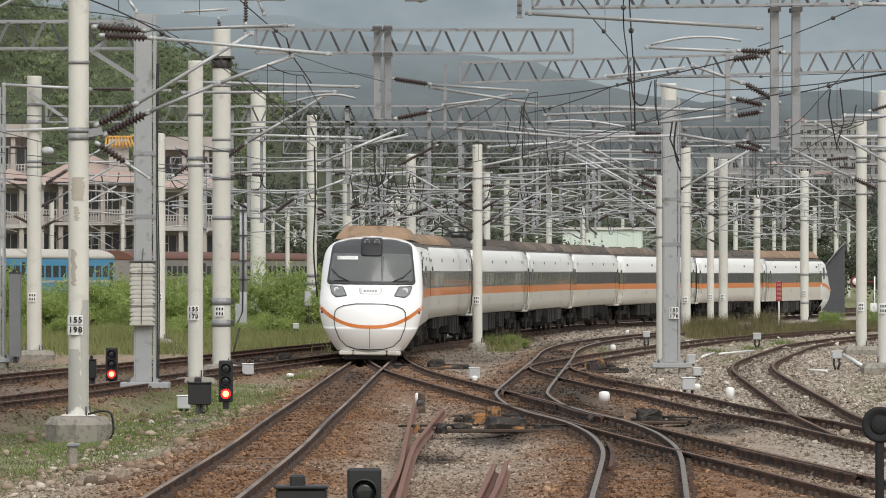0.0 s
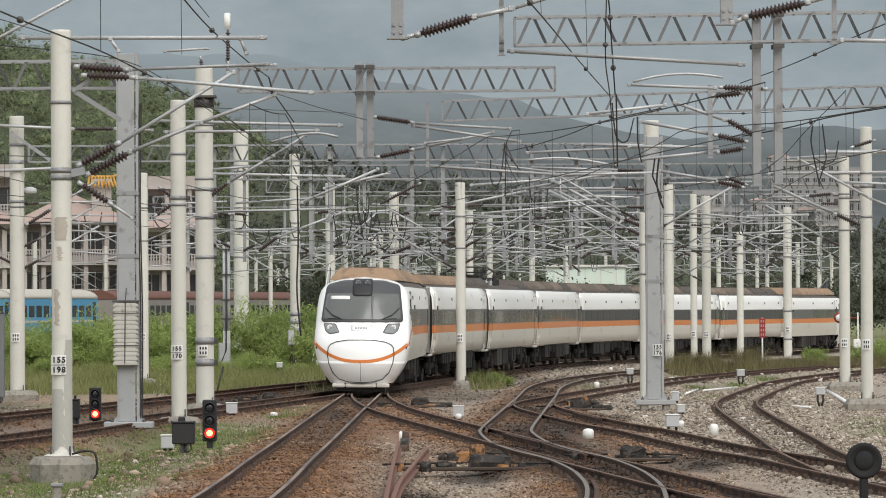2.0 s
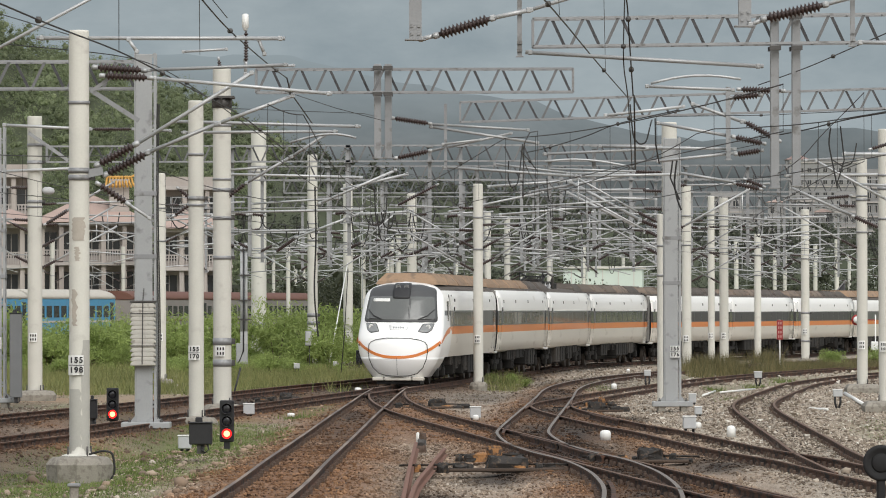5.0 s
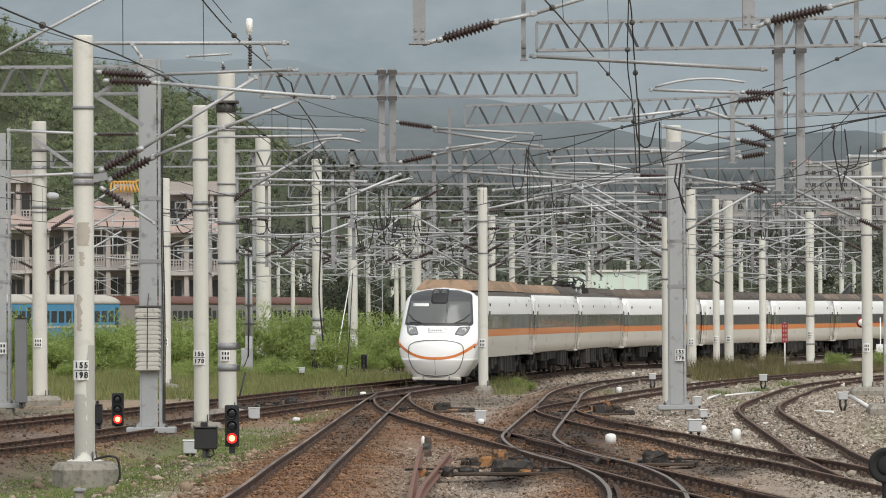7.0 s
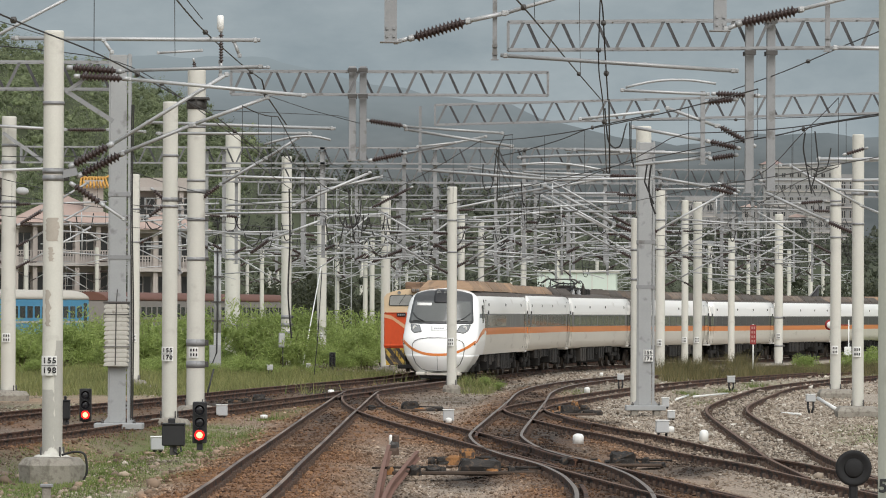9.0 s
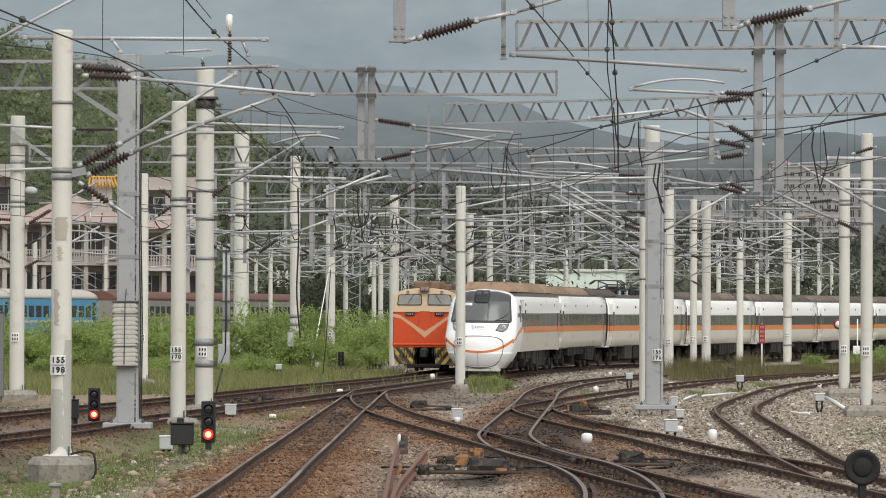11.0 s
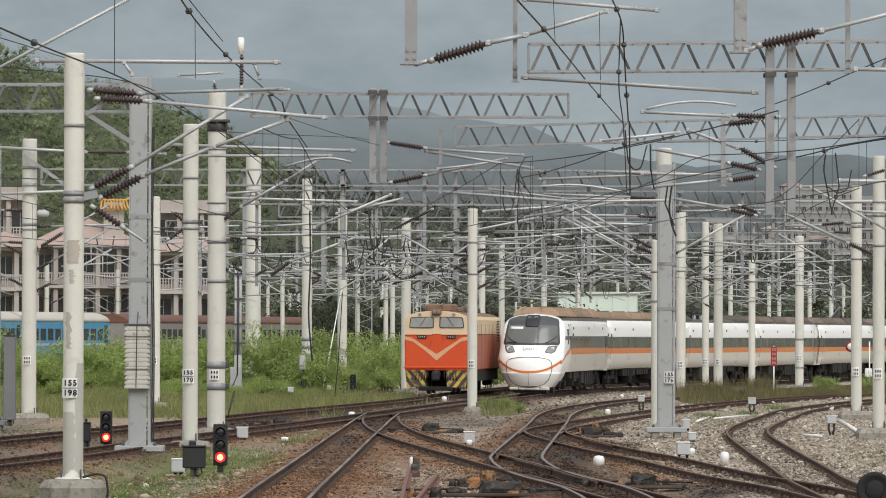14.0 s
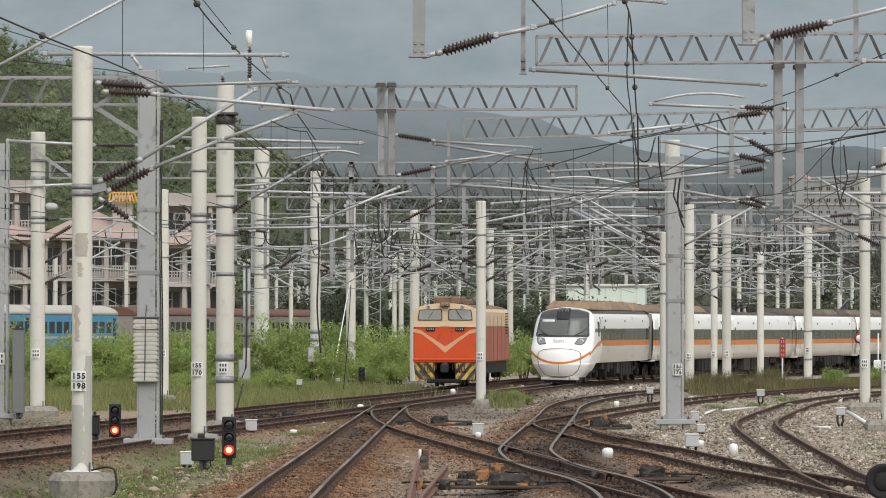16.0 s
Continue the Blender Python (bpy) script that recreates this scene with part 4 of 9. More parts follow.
cantilever_set(253.3, [("p", 11.15, 9.30, 11.15, 4.90, 0.075), ("t", 11.15, 6.70, 13.75, 6.72, 0.033), ("i", 11.05, 5.16, 11.65, 5.52, 0.085), ("t", 11.65, 5.52, 13.23, 6.64, 0.033), 
                      ("t", 11.93, 5.55, 14.14, 5.50, 0.028), ("i", 11.05, 6.70, 10.55, 6.64, 0.080)])
cantilever_set(253.3, [("p", 13.02, 9.30, 13.02, 4.90, 0.075), ("t", 13.02, 6.47, 15.64, 6.42, 0.033), ("i", 12.92, 5.09, 13.52, 5.45, 0.085), ("t", 13.52, 5.45, 15.12, 6.42, 0.033), 
                      ("t", 13.81, 5.57, 16.04, 5.21, 0.028), ("i", 12.92, 6.47, 12.42, 6.42, 0.080)])
cantilever_set(253.3, [("p", 15.99, 9.30, 15.99, 4.90, 0.075), ("t", 15.99, 6.41, 13.49, 6.25, 0.033), ("i", 16.09, 5.17, 15.49, 5.53, 0.085), ("t", 15.49, 5.53, 13.99, 6.35, 0.033), 
                      ("t", 15.24, 5.53, 13.11, 5.30, 0.028), ("i", 16.09, 6.41, 16.59, 6.35, 0.080)])
cantilever_set(253.3, [("p", 17.61, 9.30, 17.61, 4.90, 0.075), ("t", 17.61, 6.28, 15.26, 6.36, 0.033), ("i", 17.71, 5.23, 17.11, 5.59, 0.085), ("t", 17.11, 5.59, 15.73, 6.22, 0.033), 
                      ("t", 16.91, 5.56, 14.90, 5.39, 0.028), ("i", 17.71, 6.28, 18.21, 6.22, 0.080)])
cantilever_set(253.3, [("p", 21.80, 9.30, 21.80, 4.90, 0.075), ("t", 21.80, 6.62, 18.77, 6.45, 0.033), ("i", 21.90, 5.08, 21.30, 5.43, 0.085), ("t", 21.30, 5.43, 19.38, 6.57, 0.033), 
                      ("t", 20.89, 5.41, 18.32, 5.22, 0.028), ("i", 21.90, 6.62, 22.40, 6.57, 0.080)])
cantilever_set(290.3, [("p", -14.43, 9.30, -14.43, 4.90, 0.075), ("t", -14.43, 6.47, -17.60, 6.57, 0.033), ("i", -14.33, 5.00, -14.93, 5.41, 0.085), ("t", -14.93, 5.41, -16.96, 6.41, 0.033), 
                      ("t", -15.38, 5.36, -18.07, 5.17, 0.028), ("i", -14.33, 6.47, -13.83, 6.41, 0.080)])
cantilever_set(290.3, [("p", -10.89, 9.30, -10.89, 4.90, 0.075), ("t", -10.89, 6.33, -7.35, 6.57, 0.033), ("i", -10.99, 5.23, -10.39, 5.64, 0.085), ("t", -10.39, 5.64, -8.06, 6.26, 0.033), 
                      ("t", -9.83, 5.68, -6.82, 5.42, 0.028), ("i", -10.99, 6.33, -11.49, 6.26, 0.080)])
cantilever_set(290.3, [("p", -8.59, 9.30, -8.59, 4.90, 0.075), ("t", -8.59, 6.25, -5.60, 6.38, 0.033), ("i", -8.69, 5.00, -8.09, 5.41, 0.085), ("t", -8.09, 5.41, -6.20, 6.18, 0.033), 
                      ("t", -7.69, 5.37, -5.15, 5.38, 0.028), ("i", -8.69, 6.25, -9.19, 6.18, 0.080)])
cantilever_set(290.3, [("p", -5.68, 9.30, -5.68, 4.90, 0.075), ("t", -5.68, 6.27, -8.34, 6.25, 0.033), ("i", -5.58, 5.18, -6.18, 5.59, 0.085), ("t", -6.18, 5.59, -7.81, 6.20, 0.033), 
                      ("t", -6.48, 5.69, -8.74, 5.44, 0.028), ("i", -5.58, 6.27, -5.08, 6.20, 0.080)])
cantilever_set(290.3, [("p", -1.29, 9.30, -1.29, 4.90, 0.075), ("t", -1.29, 6.51, -4.18, 6.52, 0.033), ("i", -1.19, 5.11, -1.79, 5.52, 0.085), ("t", -1.79, 5.52, -3.60, 6.44, 0.033), 
                      ("t", -2.16, 5.62, -4.61, 5.23, 0.028), ("i", -1.19, 6.51, -0.69, 6.44, 0.080)])
cantilever_set(290.3, [("p", 2.41, 9.30, 2.41, 4.90, 0.075), ("t", 2.41, 6.55, 5.31, 6.88, 0.033), ("i", 2.31, 5.27, 2.91, 5.68, 0.085), ("t", 2.91, 5.68, 4.73, 6.48, 0.033), 
                      ("t", 3.28, 5.68, 5.74, 5.44, 0.028), ("i", 2.31, 6.55, 1.81, 6.48, 0.080)])
cantilever_set(290.3, [("p", 5.38, 9.30, 5.38, 4.90, 0.075), ("t", 5.38, 6.25, 2.26, 6.07, 0.033), ("i", 5.48, 5.30, 4.88, 5.71, 0.085), ("t", 4.88, 5.71, 2.88, 6.18, 0.033), 
                      ("t", 4.44, 5.61, 1.79, 5.50, 0.028), ("i", 5.48, 6.25, 5.98, 6.18, 0.080)])
cantilever_set(290.3, [("p", 8.66, 9.30, 8.66, 4.90, 0.075), ("t", 8.66, 6.51, 11.20, 6.58, 0.033), ("i", 8.56, 5.38, 9.16, 5.79, 0.085), ("t", 9.16, 5.79, 10.70, 6.45, 0.033), 
                      ("t", 9.43, 5.89, 11.59, 5.70, 0.028), ("i", 8.56, 6.51, 8.06, 6.45, 0.080)])
cantilever_set(290.3, [("p", 11.43, 9.30, 11.43, 4.90, 0.075), ("t", 11.43, 6.51, 14.48, 6.64, 0.033), ("i", 11.33, 5.14, 11.93, 5.55, 0.085), ("t", 11.93, 5.55, 13.87, 6.45, 0.033), 
                      ("t", 12.34, 5.61, 14.94, 5.24, 0.028), ("i", 11.33, 6.51, 10.83, 6.45, 0.080)])
cantilever_set(290.3, [("p", 15.94, 9.30, 15.94, 4.90, 0.075), ("t", 15.94, 6.39, 18.54, 6.58, 0.033), ("i", 15.84, 5.15, 16.44, 5.56, 0.085), ("t", 16.44, 5.56, 18.02, 6.32, 0.033), 
                      ("t", 16.72, 5.43, 18.93, 5.34, 0.028), ("i", 15.84, 6.39, 15.34, 6.32, 0.080)])
cantilever_set(290.3, [("p", 19.01, 9.30, 19.01, 4.90, 0.075), ("t", 19.01, 6.64, 16.76, 6.93, 0.033), ("i", 19.11, 5.21, 18.51, 5.62, 0.085), ("t", 18.51, 5.62, 17.21, 6.57, 0.033), 
                      ("t", 18.33, 5.73, 16.42, 5.47, 0.028), ("i", 19.11, 6.64, 19.61, 6.57, 0.080)])
cantilever_set(290.3, [("p", 20.54, 9.30, 20.54, 4.90, 0.075), ("t", 20.54, 6.40, 23.57, 6.55, 0.033), ("i", 20.44, 5.01, 21.04, 5.42, 0.085), ("t", 21.04, 5.42, 22.96, 6.33, 0.033), 
                      ("t", 21.45, 5.52, 24.02, 5.36, 0.028), ("i", 20.44, 6.40, 19.94, 6.33, 0.080)])
cantilever_set(344.5, [("p", -5.33, 9.30, -5.33, 4.90, 0.075), ("t", -5.33, 6.52, -8.79, 6.48, 0.033), ("i", -5.23, 5.03, -5.83, 5.52, 0.085), ("t", -5.83, 5.52, -8.10, 6.44, 0.033), 
                      ("t", -6.37, 5.36, -9.31, 5.43, 0.028), ("i", -5.23, 6.52, -4.73, 6.44, 0.080)])
cantilever_set(344.5, [("p", -1.57, 9.30, -1.57, 4.90, 0.075), ("t", -1.57, 6.73, 1.90, 6.84, 0.033), ("i", -1.67, 5.17, -1.07, 5.65, 0.085), ("t", -1.07, 5.65, 1.21, 6.65, 0.033), 
                      ("t", -0.53, 5.65, 2.43, 5.38, 0.028), ("i", -1.67, 6.73, -2.17, 6.65, 0.080)])
cantilever_set(344.5, [("p", 0.71, 9.30, 0.71, 4.90, 0.075), ("t", 0.71, 6.68, -1.59, 6.95, 0.033), ("i", 0.81, 5.00, 0.21, 5.49, 0.085), ("t", 0.21, 5.49, -1.13, 6.59, 0.033), 
                      ("t", 0.017, 5.54, -1.93, 5.09, 0.028), ("i", 0.81, 6.68, 1.31, 6.59, 0.080)])
cantilever_set(344.5, [("p", 5.75, 9.30, 5.75, 4.90, 0.075), ("t", 5.75, 6.37, 2.15, 6.67, 0.033), ("i", 5.85, 5.38, 5.25, 5.86, 0.085), ("t", 5.25, 5.86, 2.87, 6.29, 0.033), 
                      ("t", 4.67, 5.77, 1.61, 5.72, 0.028), ("i", 5.85, 6.37, 6.35, 6.29, 0.080)])
cantilever_set(344.5, [("p", 9.85, 9.30, 9.85, 4.90, 0.075), ("t", 9.85, 6.37, 6.25, 6.24, 0.033), ("i", 9.95, 5.19, 9.35, 5.67, 0.085), ("t", 9.35, 5.67, 6.97, 6.29, 0.033), 
                      ("t", 8.77, 5.57, 5.71, 5.59, 0.028), ("i", 9.95, 6.37, 10.45, 6.29, 0.080)])
cantilever_set(344.5, [("p", 10.86, 9.30, 10.86, 4.90, 0.075), ("t", 10.86, 6.75, 8.60, 6.56, 0.033), ("i", 10.96, 5.22, 10.36, 5.70, 0.085), ("t", 10.36, 5.70, 9.05, 6.67, 0.033), 
                      ("t", 10.18, 5.56, 8.26, 5.53, 0.028), ("i", 10.96, 6.75, 11.46, 6.67, 0.080)])
cantilever_set(344.5, [("p", 16.19, 9.30, 16.19, 4.90, 0.075), ("t", 16.19, 6.76, 13.98, 6.84, 0.033), ("i", 16.29, 5.07, 15.69, 5.55, 0.085), ("t", 15.69, 5.55, 14.42, 6.68, 0.033), 
                      ("t", 15.53, 5.51, 13.64, 5.41, 0.028), ("i", 16.29, 6.76, 16.79, 6.68, 0.080)])
cantilever_set(344.5, [("p", 20.13, 9.30, 20.13, 4.90, 0.075), ("t", 20.13, 6.73, 16.96, 6.81, 0.033), ("i", 20.23, 5.09, 19.63, 5.58, 0.085), ("t", 19.63, 5.58, 17.59, 6.65, 0.033), 
                      ("t", 19.18, 5.71, 16.48, 5.40, 0.028), ("i", 20.23, 6.73, 20.73, 6.65, 0.080)])
cantilever_set(344.5, [("p", 22.78, 9.30, 22.78, 4.90, 0.075), ("t", 22.78, 6.67, 25.07, 6.61, 0.033), ("i", 22.68, 5.00, 23.28, 5.48, 0.085), ("t", 23.28, 5.48, 24.61, 6.59, 0.033), 
                      ("t", 23.47, 5.64, 25.41, 5.40, 0.028), ("i", 22.68, 6.67, 22.18, 6.59, 0.080)])
cantilever_set(344.5, [("p", 26.92, 9.30, 26.92, 4.90, 0.075), ("t", 26.92, 6.71, 30.15, 6.89, 0.033), ("i", 26.82, 5.05, 27.42, 5.54, 0.085), ("t", 27.42, 5.54, 29.50, 6.63, 0.033), 
                      ("t", 27.89, 5.40, 30.63, 5.40, 0.028), ("i", 26.82, 6.71, 26.32, 6.63, 0.080)])
cantilever_set(344.5, [("p", 28.24, 9.30, 28.24, 4.90, 0.075), ("t", 28.24, 6.53, 25.33, 6.59, 0.033), ("i", 28.34, 5.21, 27.74, 5.70, 0.085), ("t", 27.74, 5.70, 25.91, 6.45, 0.033), 
                      ("t", 27.37, 5.85, 24.89, 5.34, 0.028), ("i", 28.34, 6.53, 28.84, 6.45, 0.080)])
wire([(-5.86, 62.0, 6.72), (-5.72, 70.0, 6.85), (-5.36, 80.0, 7.00), (-4.91, 95.0, 7.02), (-4.58, 110.0, 7.12), (-4.35, 140.0, 7.08)], 0.014, beads=3)
wire([(-3.29, 60.0, 6.96), (-3.57, 70.0, 7.27), (-3.84, 85.0, 7.67), (-3.82, 105.0, 8.03), (-3.77, 115.0, 8.24)], 0.013, beads=3)
wire([(-3.77, 115.0, 8.24), (-3.71, 116.0, 7.93), (-3.85, 140.0, 8.11)], 0.018, beads=1)
wire([(-7.09, 75.0, 7.38), (-7.03, 90.0, 7.86)], 0.009)
wire([(-5.42, 80.0, 8.46), (-5.42, 80.0, 7.00)], 0.007)
wire([(-3.57, 70.0, 7.27), (-4.58, 90.0, 7.48)], 0.006)
wire([(-3.31, 62.0, 7.10), (-3.84, 85.0, 7.87)], 0.008)
wire([(0.92, 66.0, 7.46), (2.01, 85.0, 7.92), (3.44, 110.0, 8.41), (5.13, 135.0, 8.66)], 0.015, beads=2)
wire([(2.66, 75.0, 8.01), (3.28, 86.0, 8.30), (3.32, 86.0, 7.48), (3.54, 90.0, 6.69)], 0.014, beads=3)
wire([(3.24, 86.0, 8.34), (3.20, 86.0, 7.07), (3.45, 90.0, 6.69), (4.30, 110.0, 5.89)], 0.012, beads=2)
wire([(1.99, 84.0, 8.55), (2.02, 84.0, 7.84)], 0.006)
wire([(2.86, 86.0, 8.47), (3.36, 100.0, 7.66)], 0.006)
wire([(4.35, 110.0, 7.57), (4.69, 118.0, 6.12)], 0.021)
wire([(4.45, 115.0, 7.59), (4.52, 115.0, 6.78), (4.68, 115.0, 6.62), (4.84, 115.0, 6.67), (4.95, 115.0, 7.16), (5.02, 116.0, 7.25)], 0.019)
wire([(5.05, 115.0, 7.25), (5.06, 115.0, 6.64), (5.19, 116.0, 6.20)], 0.018)
wire([(7.72, 118.0, 8.18), (8.36, 110.0, 8.22), (8.66, 100.0, 8.19), (9.12, 95.0, 8.29)], 0.013, beads=1)
wire([(8.65, 131.0, 7.34), (9.73, 128.0, 7.46), (10.45, 124.0, 7.59), (11.88, 118.0, 7.65)], 0.019, beads=1)
wire([(2.75, 160.0, 7.90), (3.42, 158.0, 7.98), (4.58, 152.0, 8.17), (5.24, 148.0, 8.38), (6.85, 140.0, 8.48)], 0.018, beads=2)
wire([(6.13, 135.0, 8.09), (8.45, 128.0, 7.84), (12.08, 120.0, 7.69)], 0.010, beads=1)
wire([(6.85, 140.0, 7.00), (8.71, 132.0, 7.22)], 0.010)
wire([(10.30, 128.0, 7.51), (10.24, 128.0, 7.09), (10.33, 128.0, 6.64), (10.48, 128.0, 5.88)], 0.021)
wire([(10.56, 128.0, 7.54), (10.66, 128.0, 6.64), (10.45, 128.0, 5.96)], 0.019)
wire([(10.36, 128.0, 6.64), (10.63, 128.0, 6.45), (10.90, 128.0, 6.56), (10.99, 128.0, 7.09)], 0.018)
wire([(2.01, 150.0, 7.31), (1.98, 150.0, 6.78), (2.08, 150.0, 6.46), (2.31, 150.0, 6.57), (2.44, 150.0, 7.84)], 0.019)
wire([(2.49, 150.0, 7.84), (2.44, 150.0, 6.16)], 0.018, beads=1)
wire([(2.40, 152.0, 7.69), (2.74, 154.0, 7.43), (3.05, 156.0, 7.12)], 0.018, beads=1)
wire([(3.41, 160.0, 7.05), (3.46, 160.0, 6.30), (3.69, 160.0, 6.07), (3.99, 160.0, 6.20), (4.07, 160.0, 6.96)], 0.019)
wire([(3.46, 160.0, 6.39), (3.54, 160.0, 5.73)], 0.019)
wire([(-4.45, 165.0, 6.89), (-4.41, 165.0, 5.05), (-4.50, 165.0, 3.30), (-4.35, 165.0, 1.75)], 0.030)
wire([(-3.68, 183.0, 4.23), (-3.83, 183.0, 1.64), (-3.96, 183.0, 0.27)], 0.018)
wire([(-3.90, 128.0, 7.09), (-3.95, 150.0, 7.31), (-3.28, 170.0, 7.52)], 0.010)
wire([(-8.76, 95.0, 7.97), (-6.16, 100.0, 7.96), (-5.10, 110.0, 7.35), (-4.04, 130.0, 6.70)], 0.010, beads=1)
wire([(-5.03, 110.0, 7.31), (-2.37, 140.0, 8.40), (-2.19, 150.0, 8.72)], 0.009)
wire([(-3.84, 115.0, 7.93), (-2.97, 130.0, 8.15), (-1.50, 136.0, 7.97)], 0.010)
wire([(7.51, 140.0, 6.43), (10.52, 150.0, 6.16), (15.06, 165.0, 5.63)], 0.009)
wire([(-2.89, 150.0, 7.31), (0.32, 170.0, 7.12), (5.08, 200.0, 7.19)], 0.010, beads=1)
wire([(-2.48, 170.0, 6.96), (-2.44, 170.0, 5.92), (-2.32, 170.0, 5.62), (-2.08, 170.0, 5.92), (-2.04, 170.0, 6.62)], 0.024)
wire([(-2.24, 170.0, 6.12), (-2.16, 170.0, 5.62), (-1.88, 170.0, 5.52), (-1.80, 170.0, 6.02)], 0.024)
wire([(-4.35, 165.0, 7.57), (-1.78, 180.0, 6.96), (2.73, 200.0, 6.96)], 0.009)
wire([(5.71, 118.0, 6.33), (5.64, 118.0, 5.77), (5.72, 118.0, 5.36), (5.82, 118.0, 5.11)], 0.024)
wire([(5.61, 118.0, 6.33), (5.55, 118.0, 5.91), (5.78, 118.0, 5.36)], 0.021)


# wires along the tracks: carrying cable, contact wire and droppers
def track_wires(line, y0, y1, span=44.0, z_low=5.15, z_high=6.35):
    pts = line[(line[:, 1] > y0) & (line[:, 1] < y1)][::5]
    if len(pts) < 3:
        return
    bm = bmesh.new()
    tube(bm, [(x, y, z_low) for x, y, _, _ in pts], 0.008, 4)
    ob = tagged(new("contact_line", mesh_of("contact_line", bm, WIRE)), "dark contact wire with carrying cable and droppers above the track", "wire", "overhead wires")
    bm = bmesh.new()

    def high(a):
        u = (a % span) / span
        return z_high - 0.55 * 4 * u * (1 - u)
    tube(bm, [(x, y, high(a)) for x, y, _, a in pts], 0.010, 4)
    part("carrying_cable", bm, WIRE, ob)
    for x, y, _, a in pts[::2]:
        bm = bmesh.new()
        tube(bm, [(x, y, z_low), (x, y, high(a))], 0.005, 3, cap=False)
        part("dropper", bm, WIRE, ob)


for key, (a, b) in {"main": (74, 330), "loop": (90, 185), "siding": (90, 330), "crossover": (66, 150), "through": (96, 300), "ladder": (66, 140),
                    "branch": (132, 275), "spur": (80, 235)}.items():
    track_wires(LINES[key], a, b, 40 + 3 * len(key))


# brackets on the more distant masts
def plain_cantilever():
    ob = thing("cantilever", pose(0, 0, -50), "grey tubular cantilever with brown ribbed insulators", "cantilever", "overhead line brackets")
    for name, p, q, r in (("top_tube", (0.75, 0, 6.55), (3.3, 0, 6.62), 0.036), ("brace_tube", (0.7, 0, 5.35), (2.75, 0, 6.5), 0.036), ("steady_tube", (1.35, 0, 5.68), (3.6, 0, 5.52), 0.03),
                          ("steady_arm", (3.5, 0, 5.52), (2.6, 0.1, 5.28), 0.022), ("hanger", (2.45, 0, 6.35), (2.45, 0, 5.6), 0.02)):
        bm = bmesh.new()
        tube(bm, [p, q], r, 6)
        part(name, bm, TUBE, ob)
    for p, q in (((0.15, 0, 6.52), (0.75, 0, 6.55)), ((0.12, 0, 5.05), (0.7, 0, 5.35))):
        bm = bmesh.new()
        insulator(bm, p, q, 0.062)
        part("insulator", bm, INSULATOR, ob, "brown ribbed insulator")
    return ob


